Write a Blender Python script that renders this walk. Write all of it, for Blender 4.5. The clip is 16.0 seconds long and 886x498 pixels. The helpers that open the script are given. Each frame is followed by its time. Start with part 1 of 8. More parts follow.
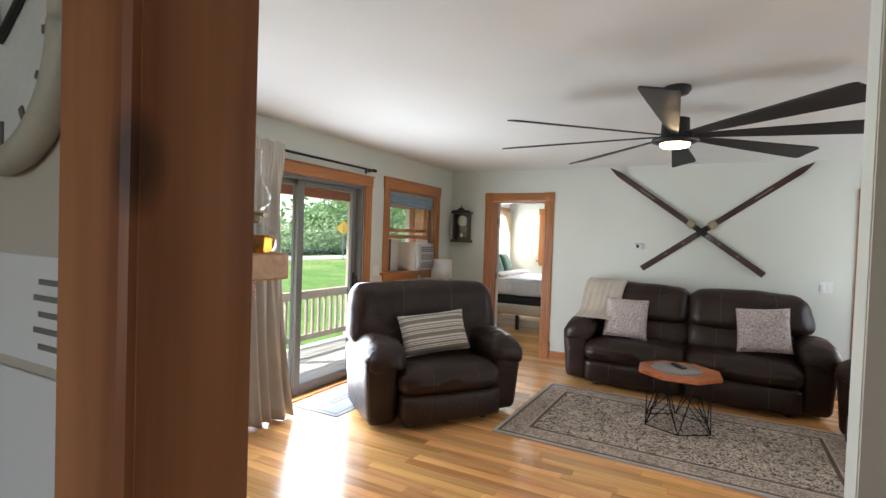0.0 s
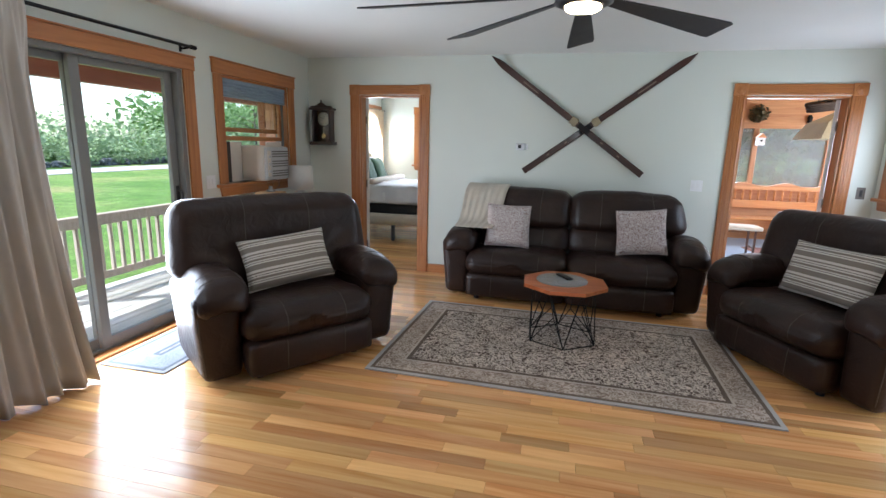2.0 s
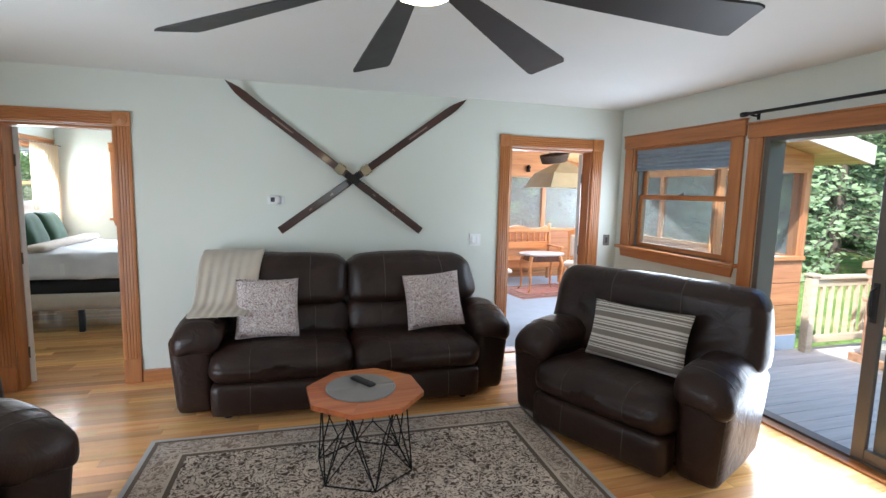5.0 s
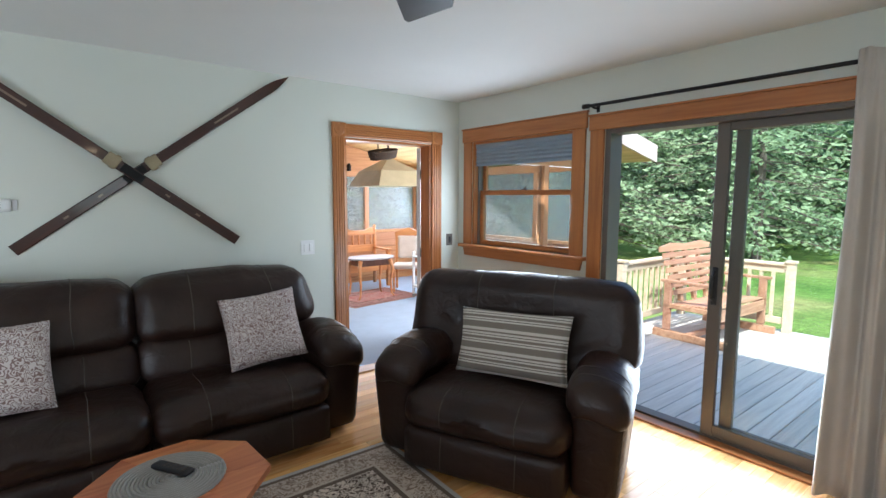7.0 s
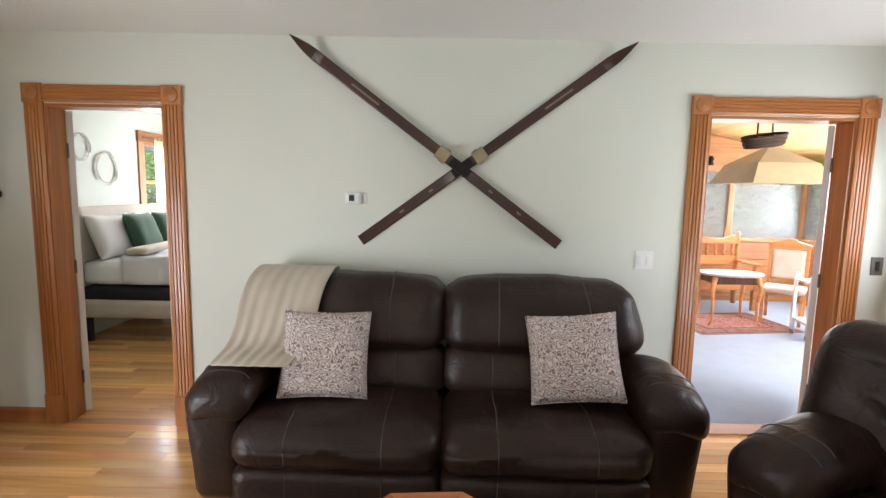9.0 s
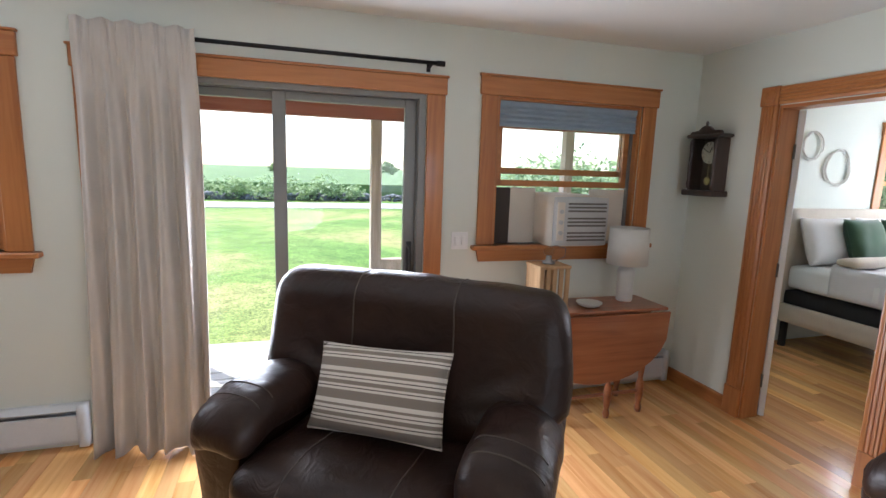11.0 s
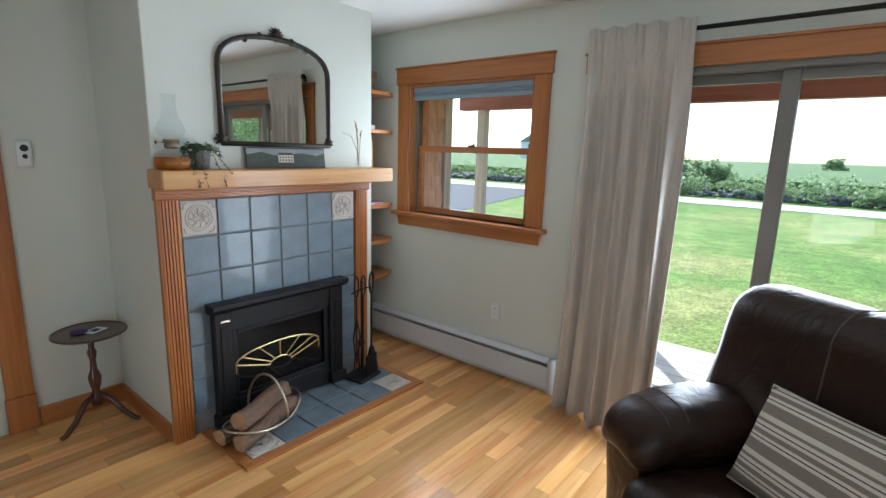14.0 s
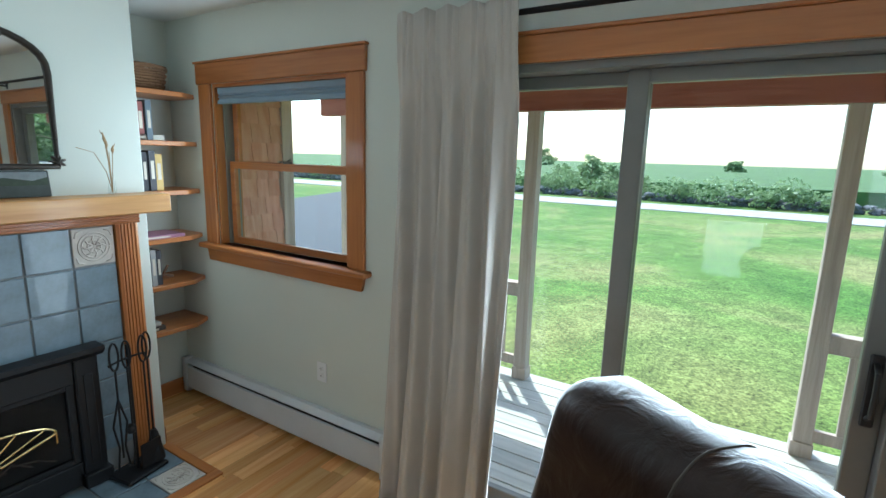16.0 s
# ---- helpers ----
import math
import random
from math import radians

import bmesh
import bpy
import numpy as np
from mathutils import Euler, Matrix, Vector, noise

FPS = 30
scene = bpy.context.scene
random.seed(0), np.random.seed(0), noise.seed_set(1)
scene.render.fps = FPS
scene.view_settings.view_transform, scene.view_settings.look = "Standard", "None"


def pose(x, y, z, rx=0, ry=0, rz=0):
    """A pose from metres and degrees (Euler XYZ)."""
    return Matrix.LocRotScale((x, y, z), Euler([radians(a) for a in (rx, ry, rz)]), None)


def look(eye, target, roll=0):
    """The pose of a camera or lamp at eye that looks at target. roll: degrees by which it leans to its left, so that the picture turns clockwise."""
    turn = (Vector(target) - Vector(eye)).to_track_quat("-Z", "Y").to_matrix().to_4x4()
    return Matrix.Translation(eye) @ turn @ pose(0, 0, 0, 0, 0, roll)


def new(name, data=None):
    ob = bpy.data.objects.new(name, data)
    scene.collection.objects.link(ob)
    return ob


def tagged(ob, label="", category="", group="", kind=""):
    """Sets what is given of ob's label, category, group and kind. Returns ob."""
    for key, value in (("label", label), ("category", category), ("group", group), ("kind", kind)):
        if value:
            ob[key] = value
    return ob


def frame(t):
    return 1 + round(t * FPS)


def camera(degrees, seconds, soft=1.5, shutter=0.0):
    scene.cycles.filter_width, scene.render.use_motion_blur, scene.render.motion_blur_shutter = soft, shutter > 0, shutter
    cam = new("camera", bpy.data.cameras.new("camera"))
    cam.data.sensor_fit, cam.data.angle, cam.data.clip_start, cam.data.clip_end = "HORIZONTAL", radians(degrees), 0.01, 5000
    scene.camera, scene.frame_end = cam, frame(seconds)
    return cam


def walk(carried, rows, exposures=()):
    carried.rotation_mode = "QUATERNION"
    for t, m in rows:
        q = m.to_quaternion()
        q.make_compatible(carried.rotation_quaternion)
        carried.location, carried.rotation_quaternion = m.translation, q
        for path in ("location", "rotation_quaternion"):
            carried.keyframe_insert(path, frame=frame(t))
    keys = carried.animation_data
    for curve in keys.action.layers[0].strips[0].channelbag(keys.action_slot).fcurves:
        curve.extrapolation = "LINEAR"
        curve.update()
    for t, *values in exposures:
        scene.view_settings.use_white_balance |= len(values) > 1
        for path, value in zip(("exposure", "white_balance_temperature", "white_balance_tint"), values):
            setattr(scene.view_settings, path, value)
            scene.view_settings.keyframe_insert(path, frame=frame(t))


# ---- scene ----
cam = camera(83.9, 16.0)
PATH = [
    (0, (0.572, 0.424, 1.527), (-0.353, 2.196, 1.478), 2.0),
    (0.5, (0.501, 0.588, 1.481), (-0.193, 2.458, 1.343), 2.1),
    (1, (0.42, 0.757, 1.489), (-0.133, 2.663, 1.241), 1.9),
    (1.5, (0.407, 0.979, 1.491), (-0.068, 2.889, 1.133), 1.4),
    (2, (0.37, 1.17, 1.501), (-0.075, 3.075, 1.086), 1.4),
    (2.5, (0.304, 1.378, 1.501), (-0.122, 3.283, 1.065), 1.4),
    (3, (0.305, 1.614, 1.512), (-0.104, 3.528, 1.098), 1.5),
    (3.5, (0.342, 1.837, 1.533), (-0.005, 3.773, 1.171), 1.4),
    (4, (0.278, 1.994, 1.574), (0.121, 3.962, 1.254), 1.4),
    (4.5, (0.157, 2.124, 1.628), (0.355, 4.095, 1.348), 1.5),
    (5, (0.088, 2.322, 1.599), (0.66, 4.224, 1.367), 1.3),
    (5.2, (0.049, 2.42, 1.611), (0.743, 4.282, 1.382), 1.3),
    (7.3, (0.196, 3.1, 1.536), (1.444, 4.648, 1.325), 0.1),
    (7.5, (0.249, 3.174, 1.523), (1.476, 4.738, 1.312), 0.6),
    (8, (0.304, 3.399, 1.499), (1.381, 5.072, 1.305), 0.5),
    (8.5, (0.329, 3.642, 1.543), (1.08, 5.484, 1.334), 0.7),
    (9, (0.479, 3.673, 1.553), (0.475, 5.659, 1.318), 1.1),
    (9.5, (0.574, 3.715, 1.514), (-0.166, 5.563, 1.317), 1.3),
    (10, (0.538, 3.713, 1.529), (-0.759, 5.223, 1.331), 1.8),
    (10.2, (0.511, 3.731, 1.533), (-0.959, 5.071, 1.326), 1.8),
    (12.3, (0.275, 4.138, 1.661), (-1.595, 3.537, 1.285), 1.5),
    (12.5, (0.265, 4.161, 1.601), (-1.553, 3.399, 1.259), 1.9),
    (13, (0.253, 4.177, 1.612), (-1.408, 3.124, 1.245), 1.8),
    (13.5, (0.244, 4.156, 1.599), (-1.313, 2.96, 1.215), 1.7),
    (14, (0.231, 4.121, 1.579), (-1.286, 2.877, 1.188), 1.7),
    (14.5, (0.035, 4.131, 1.609), (-1.429, 2.83, 1.206), 1.6),
    (15, (-0.21, 4.17, 1.649), (-1.665, 2.858, 1.246), 1.1),
    (15.5, (-0.483, 4.199, 1.644), (-2.02, 2.975, 1.27), 1.7),
    (16, (-0.755, 4.209, 1.681), (-2.428, 3.178, 1.309), 1.6),
]
walk(cam, [(t, look(eye, target, roll)) for t, eye, target, roll in PATH],
     exposures=[(0, 2.0, 6300, 14), (1.5, 1.85, 5950, 13), (2.5, 1.82, 5600, 11), (3.0, 1.80, 5450, 9), (4.0, 1.98, 6150, 11), (4.5, 2.05, 6050, 13), (5.0, 2.02, 5850, 11), (7.3, 1.85, 5750, 9), (8.0, 2.0, 6100, 9),
                (9.0, 2.2, 6600, 15), (9.5, 2.4, 6500, 20), (10.2, 2.35, 6300, 20), (12.3, 1.7, 5800, 11), (14.0, 1.64, 5850, 10), (15.0, 1.6, 5650, 6), (16, 1.5, 5450, 0)])


# ---- world, sun, exposure ----
SUN_EL, SUN_AZ = 51.0, 232.0     # degrees; azimuth clockwise from +y
world = bpy.data.worlds.new("world")
scene.world = world
world.use_nodes = True
wn = world.node_tree.nodes
sky = wn.new("ShaderNodeTexSky")
sky.sky_type = 'NISHITA'
sky.sun_disc = False
sky.sun_elevation, sky.sun_rotation = radians(SUN_EL), radians(SUN_AZ)
sky.dust_density, sky.air_density = 1.5, 1.0
world.node_tree.links.new(sky.outputs[0], wn["Background"].inputs[0])
wn["Background"].inputs[1].default_value = 0.15
sun_data = bpy.data.lights.new("sun", 'SUN')
sun_data.energy, sun_data.angle, sun_data.color = 2.2, radians(0.6), (1.0, 0.95, 0.86)
sun = new("sun", sun_data)
az, el = radians(SUN_AZ), radians(SUN_EL)
sun_dir = Vector((math.sin(az) * math.cos(el), math.cos(az) * math.cos(el), math.sin(el)))
sun.matrix_world = look(sun_dir * 60, (0, 0, 0))


def sky_lamp(name, m, w, h, watts, colour=(0.88, 0.95, 1.0)):
    """Sky light that comes in through an opening, as an area lamp set in it."""
    d = bpy.data.lights.new(name, 'AREA')
    d.shape, d.size, d.size_y, d.energy, d.color = 'RECTANGLE', w, h, watts, colour
    o = new(name, d)
    o.matrix_world = m
    return o


sky_lamp("sky_light", look((-2.60, 4.02, 0.73), (0, 3.95, 0.6)), 1.2, 1.35, 23)
sky_lamp("sky_light", look((3.29, 4.36, 0.5), (0, 4.3, 0.4)), 1.25, 0.8, 9)
sky_lamp("sky_light", look((-2.60, 1.96, 1.58), (0, 1.96, 1.5)), 0.95, 0.8, 5)
sky_lamp("sky_light", look((3.29, 5.95, 1.5), (0, 5.95, 1.4)), 1.0, 0.7, 5)
# Added fill from the kitchen side, set in an unseen, made-up window.
sky_lamp("sky_light", look((0.8, -1.98, 1.5), (0.8, 3, 1.4)), 1.1, 0.9, 3.5)
sky_lamp("sky_light", look((6.02, 9.2, 1.42), (2, 9.2, 0.9)), 4.2, 0.95, 36)
sky_lamp("sky_light", look((3.6, 11.36, 1.42), (3.6, 8, 0.9)), 3.8, 0.95, 21)
sky_lamp("sky_light", look((4.6, 6.99, 1.42), (4.2, 10, 0.8)), 2.0, 0.95, 20, (1.0, 0.95, 0.85))
sky_lamp("sky_light", look((-3.13, 10.1, 1.58), (0, 9.6, 1.2)), 0.8, 0.85, 9)
sky_lamp("sky_light", look((-1.91, 10.63, 1.58), (-1.8, 7, 0.9)), 0.8, 0.85, 15)


# ---- materials ----
def nodes_of(name):
    m = bpy.data.materials.new(name)
    m.use_nodes = True
    nt = m.node_tree
    return m, nt, nt.nodes, nt.links, nt.nodes["Principled BSDF"]


def ramp(n, stops):
    r = n.new("ShaderNodeValToRGB")
    while len(r.color_ramp.elements) < len(stops):
        r.color_ramp.elements.new(0.5)
    for e, (p, c) in zip(r.color_ramp.elements, stops):
        e.position, e.color = p, (*c, 1)
    return r


def tone(c, k):
    return tuple(min(1.0, v * k) for v in c)


def coords(n, l, scale=(1, 1, 1), obj=True):
    tc = n.new("ShaderNodeTexCoord")
    mp = n.new("ShaderNodeMapping")
    mp.inputs["Scale"].default_value = scale
    l.new(tc.outputs["Object" if obj else "Generated"], mp.inputs[0])
    return mp


def surface(name, color, rough=0.5, metal=0.0, scale=8.0, fine=120.0, vary=0.12, bump=0.1, stretch=(1, 1, 1), coat=0.0, dist=0.002):
    """Paint, stone, cloth, plastic: colour with broad and fine variation and fine relief."""
    m, nt, n, l, b = nodes_of(name)
    mp = coords(n, l, stretch)
    big, small = n.new("ShaderNodeTexNoise"), n.new("ShaderNodeTexNoise")
    for t, s in ((big, scale), (small, fine)):
        t.inputs["Scale"].default_value, t.inputs["Detail"].default_value = s, 3.0
        l.new(mp.outputs[0], t.inputs["Vector"])
    mix = n.new("ShaderNodeMath")
    mix.operation = 'MULTIPLY_ADD'
    mix.inputs[1].default_value = 0.35
    l.new(small.outputs[0], mix.inputs[0])
    l.new(big.outputs[0], mix.inputs[2])
    r = ramp(n, [(0.42, tone(color, 1 - vary)), (0.92, tone(color, 1 + vary))])
    l.new(mix.outputs[0], r.inputs[0])
    l.new(r.outputs[0], b.inputs["Base Color"])
    rr = n.new("ShaderNodeMapRange")
    rr.inputs["To Min"].default_value, rr.inputs["To Max"].default_value = max(0.02, rough * 0.85), min(1, rough * 1.15)
    l.new(big.outputs[0], rr.inputs[0])
    l.new(rr.outputs[0], b.inputs["Roughness"])
    b.inputs["Metallic"].default_value = metal
    b.inputs["Coat Weight"].default_value = coat
    if bump:
        bp = n.new("ShaderNodeBump")
        bp.inputs["Strength"].default_value, bp.inputs["Distance"].default_value = bump, dist
        l.new(small.outputs[0], bp.inputs["Height"])
        l.new(bp.outputs[0], b.inputs["Normal"])
    return m


def wood(name, dark, light, axis=0, rough=0.35, coat=0.0, by_object=0.0, by_island=0.0, grain=1.0, bump=0.08):
    """Wood with grain along one axis of the object; pieces may differ by object or by mesh island."""
    m, nt, n, l, b = nodes_of(name)
    st = [14.0 * grain] * 3
    st[axis] = 0.9 * grain
    mp = coords(n, l, st)
    if by_object or by_island:
        src = n.new("ShaderNodeObjectInfo") if by_object else n.new("ShaderNodeNewGeometry")
        rnd = src.outputs["Random"] if by_object else src.outputs["Random Per Island"]
        add = n.new("ShaderNodeVectorMath")
        add.operation = 'ADD'
        sc = n.new("ShaderNodeMath")
        sc.operation = 'MULTIPLY'
        sc.inputs[1].default_value = 57.0
        l.new(rnd, sc.inputs[0])
        l.new(mp.outputs[0], add.inputs[0])
        l.new(sc.outputs[0], add.inputs[1])
        vec = add.outputs[0]
    else:
        rnd, vec = None, mp.outputs[0]
    ns = n.new("ShaderNodeTexNoise")
    ns.inputs["Scale"].default_value, ns.inputs["Detail"].default_value, ns.inputs["Distortion"].default_value = 1.0, 6.0, 1.2
    l.new(vec, ns.inputs["Vector"])
    fine = n.new("ShaderNodeTexNoise")
    fine.inputs["Scale"].default_value, fine.inputs["Detail"].default_value = 6.0, 4.0
    l.new(vec, fine.inputs["Vector"])
    mx = n.new("ShaderNodeMath")
    mx.operation = 'MULTIPLY_ADD'
    mx.inputs[1].default_value = 0.3
    l.new(fine.outputs[0], mx.inputs[0])
    l.new(ns.outputs[0], mx.inputs[2])
    mid = tuple((a + c) / 2 for a, c in zip(dark, light))
    r = ramp(n, [(0.45, dark), (0.62, mid), (0.85, light)])
    l.new(mx.outputs[0], r.inputs[0])
    out = r.outputs[0]
    k = by_object or by_island
    if k:
        hs = n.new("ShaderNodeHueSaturation")
        mr = n.new("ShaderNodeMapRange")
        mr.inputs["To Min"].default_value, mr.inputs["To Max"].default_value = 1 - k, 1 + 0.6 * k
        l.new(rnd, mr.inputs[0])
        l.new(mr.outputs[0], hs.inputs["Value"])
        mh = n.new("ShaderNodeMapRange")
        mh.inputs["To Min"].default_value, mh.inputs["To Max"].default_value = 0.492, 0.506
        wn2 = n.new("ShaderNodeTexWhiteNoise")
        wn2.noise_dimensions = '1D'
        l.new(rnd, wn2.inputs["W"])
        l.new(wn2.outputs[0], mh.inputs[0])
        l.new(mh.outputs[0], hs.inputs["Hue"])
        l.new(out, hs.inputs["Color"])
        out = hs.outputs[0]
    l.new(out, b.inputs["Base Color"])
    b.inputs["Roughness"].default_value = rough
    b.inputs["Coat Weight"].default_value, b.inputs["Coat Roughness"].default_value = coat, 0.08
    bp = n.new("ShaderNodeBump")
    bp.inputs["Strength"].default_value, bp.inputs["Distance"].default_value = bump, 0.001
    l.new(fine.outputs[0], bp.inputs["Height"])
    l.new(bp.outputs[0], b.inputs["Normal"])
    return m


def glass_pane(name, tint=(1, 1, 1), gloss=1.0, haze=0.0):
    """Clear glass: see-through, glossier at a flat angle; haze mixes in a pale mesh or dust."""
    m, nt, n, l, b = nodes_of(name)
    tr, gl, fr, mx = n.new("ShaderNodeBsdfTransparent"), n.new("ShaderNodeBsdfGlossy"), n.new("ShaderNodeLayerWeight"), n.new("ShaderNodeMixShader")
    tr.inputs[0].default_value = (*tint, 1)
    gl.inputs["Roughness"].default_value = 0.01
    pw, ma = n.new("ShaderNodeMath"), n.new("ShaderNodeMath")
    pw.operation, ma.operation = 'POWER', 'MULTIPLY_ADD'
    pw.inputs[1].default_value = 5.0
    ma.inputs[1].default_value, ma.inputs[2].default_value = 0.30 * gloss, 0.010 * gloss
    l.new(fr.outputs["Facing"], pw.inputs[0])
    l.new(pw.outputs[0], ma.inputs[0])
    l.new(ma.outputs[0], mx.inputs[0])
    l.new(tr.outputs[0], mx.inputs[1])
    l.new(gl.outputs[0], mx.inputs[2])
    out = mx.outputs[0]
    if haze:
        df, m2 = n.new("ShaderNodeBsdfDiffuse"), n.new("ShaderNodeMixShader")
        df.inputs[0].default_value = (0.45, 0.47, 0.48, 1)
        m2.inputs[0].default_value = haze
        l.new(out, m2.inputs[1])
        l.new(df.outputs[0], m2.inputs[2])
        out = m2.outputs[0]
    l.new(out, n["Material Output"].inputs[0])
    return m


def leaves(name, dark, light, through_light=0.4):
    m, nt, n, l, b = nodes_of(name)
    g = n.new("ShaderNodeNewGeometry")
    r = ramp(n, [(0.0, dark), (1.0, light)])
    l.new(g.outputs["Random Per Island"], r.inputs[0])
    l.new(r.outputs[0], b.inputs["Base Color"])
    b.inputs["Roughness"].default_value = 0.55
    tl, mx = n.new("ShaderNodeBsdfTranslucent"), n.new("ShaderNodeMixShader")
    l.new(r.outputs[0], tl.inputs[0])
    mx.inputs[0].default_value = through_light
    l.new(b.outputs[0], mx.inputs[1])
    l.new(tl.outputs[0], mx.inputs[2])
    l.new(mx.outputs[0], n["Material Output"].inputs[0])
    return m


def cloth(name, color, weave=900.0, vary=0.1, rough=0.9, bump=0.25):
    m = surface(name, color, rough, 0, 6.0, weave, vary, bump, dist=0.0015)
    b = m.node_tree.nodes["Principled BSDF"]
    b.inputs["Sheen Weight"].default_value = 0.25
    return m


def leather(name, color):
    m, nt, n, l, b = nodes_of(name)
    mp = coords(n, l)
    v, ns, wr = n.new("ShaderNodeTexVoronoi"), n.new("ShaderNodeTexNoise"), n.new("ShaderNodeTexNoise")
    v.inputs["Scale"].default_value, ns.inputs["Scale"].default_value, wr.inputs["Scale"].default_value = 260.0, 5.0, 9.0
    wr.inputs["Detail"].default_value, wr.inputs["Distortion"].default_value = 4.0, 1.5
    for t in (v, ns, wr):
        l.new(mp.outputs[0], t.inputs["Vector"])
    r = ramp(n, [(0.3, tone(color, 0.75)), (0.75, tone(color, 1.35))])
    l.new(ns.outputs[0], r.inputs[0])
    l.new(r.outputs[0], b.inputs["Base Color"])
    mr = n.new("ShaderNodeMapRange")
    mr.inputs["To Min"].default_value, mr.inputs["To Max"].default_value = 0.30, 0.48
    l.new(wr.outputs[0], mr.inputs[0])
    l.new(mr.outputs[0], b.inputs["Roughness"])
    b.inputs["Specular IOR Level"].default_value = 0.34
    b1, b2 = n.new("ShaderNodeBump"), n.new("ShaderNodeBump")
    b1.inputs["Strength"].default_value, b1.inputs["Distance"].default_value = 0.5, 0.014
    b2.inputs["Strength"].default_value, b2.inputs["Distance"].default_value = 0.15, 0.0008
    l.new(wr.outputs[0], b1.inputs["Height"])
    l.new(v.outputs[0], b2.inputs["Height"])
    l.new(b1.outputs[0], b2.inputs["Normal"])
    l.new(b2.outputs[0], b.inputs["Normal"])
    return m


def lamp_glow(name, color, strength):
    m, nt, n, l, b = nodes_of(name)
    b.inputs["Base Color"].default_value = (0.9, 0.9, 0.88, 1)
    b.inputs["Emission Color"].default_value = (*color, 1)
    b.inputs["Emission Strength"].default_value = strength
    return m


def add_knots(m):
    """Dark round knots with ringed edges, scattered through a board's wood."""
    nt = m.node_tree
    n, l = nt.nodes, nt.links
    b = next(q for q in n if q.type == 'BSDF_PRINCIPLED')
    src = b.inputs["Base Color"].links[0].from_socket
    tc, mp, v, mr, mix = n.new("ShaderNodeTexCoord"), n.new("ShaderNodeMapping"), n.new("ShaderNodeTexVoronoi"), n.new("ShaderNodeMapRange"), n.new("ShaderNodeMixRGB")
    mp.inputs["Scale"].default_value = (5.0, 5.0, 3.2)
    v.inputs["Scale"].default_value = 1.0
    mr.inputs["From Min"].default_value, mr.inputs["From Max"].default_value = 0.08, 0.17
    mr.inputs["To Min"].default_value, mr.inputs["To Max"].default_value = 0.85, 0.0
    mix.inputs[2].default_value = (0.045, 0.014, 0.006, 1)
    l.new(tc.outputs["Object"], mp.inputs[0])
    l.new(mp.outputs[0], v.inputs["Vector"])
    l.new(v.outputs["Distance"], mr.inputs[0])
    l.new(mr.outputs[0], mix.inputs[0])
    l.new(src, mix.inputs[1])
    l.new(mix.outputs[0], b.inputs["Base Color"])


PAINT = surface("wall_paint", (0.63, 0.66, 0.60), 0.7, scale=1.2, fine=260, vary=0.03, bump=0.12, dist=0.001)
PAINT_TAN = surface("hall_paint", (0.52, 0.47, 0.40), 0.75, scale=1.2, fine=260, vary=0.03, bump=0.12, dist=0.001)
CEIL = surface("ceiling_paint", (0.72, 0.73, 0.71), 0.85, scale=2.0, fine=200, vary=0.02, bump=0.2, dist=0.001)
WHITE = surface("white_paint", (0.75, 0.76, 0.76), 0.45, scale=3, fine=150, vary=0.03, bump=0.03)
FIR_Z = wood("fir_upright", (0.325, 0.11, 0.028), (0.475, 0.19, 0.055), 2, 0.38, 0.15)
FIR_Y = wood("fir_along_y", (0.325, 0.11, 0.028), (0.475, 0.19, 0.055), 1, 0.38, 0.15)
FIR_X = wood("fir_along_x", (0.325, 0.11, 0.028), (0.475, 0.19, 0.055), 0, 0.38, 0.15)
MAPLE = wood("maple_floor", (0.64, 0.29, 0.088), (0.84, 0.495, 0.205), 0, 0.22, 0.1, by_object=0.32, grain=0.8, bump=0.03)
MAPLE_REST = wood("maple_floor_joined", (0.64, 0.29, 0.088), (0.84, 0.495, 0.205), 0, 0.22, 0.1, by_island=0.32, grain=0.8, bump=0.03)
for m_ in (MAPLE, MAPLE_REST):
    m_.node_tree.nodes["Principled BSDF"].inputs["Specular IOR Level"].default_value = 0.24
SUBFLOOR = surface("subfloor", (0.10, 0.05, 0.02), 0.9, vary=0.2)
LEATHER = leather("brown_leather", (0.024, 0.0118, 0.0085))
SEAM = surface("seam_thread", (0.075, 0.06, 0.05), 0.8, bump=0)
BLACK = surface("black_metal", (0.008, 0.008, 0.009), 0.5, 0.4, bump=0.05)
BLACK_MATT = surface("black_plastic", (0.018, 0.018, 0.02), 0.5, 0, bump=0.03)
ALU = surface("taupe_aluminium", (0.20, 0.20, 0.19), 0.45, 0.2, vary=0.05, bump=0.02)
ALU_DARK = surface("bronze_aluminium", (0.14, 0.125, 0.11), 0.45, 0.3, vary=0.05, bump=0.02)
GLASS = glass_pane("window_glass", (0.97, 0.99, 0.98))
CEDAR = wood("cedar_red", (0.26, 0.085, 0.04), (0.42, 0.17, 0.08), 1, 0.6, by_object=0.2)
DECK_W = wood("deck_weathered", (0.42, 0.41, 0.38), (0.60, 0.58, 0.54), 1, 0.8, by_object=0.12)
DECK_NEW = wood("deck_pine", (0.52, 0.42, 0.28), (0.72, 0.60, 0.42), 0, 0.75, by_object=0.12)
PORCH_GREY = wood("porch_post_wood", (0.40, 0.32, 0.27), (0.56, 0.47, 0.41), 2, 0.75)


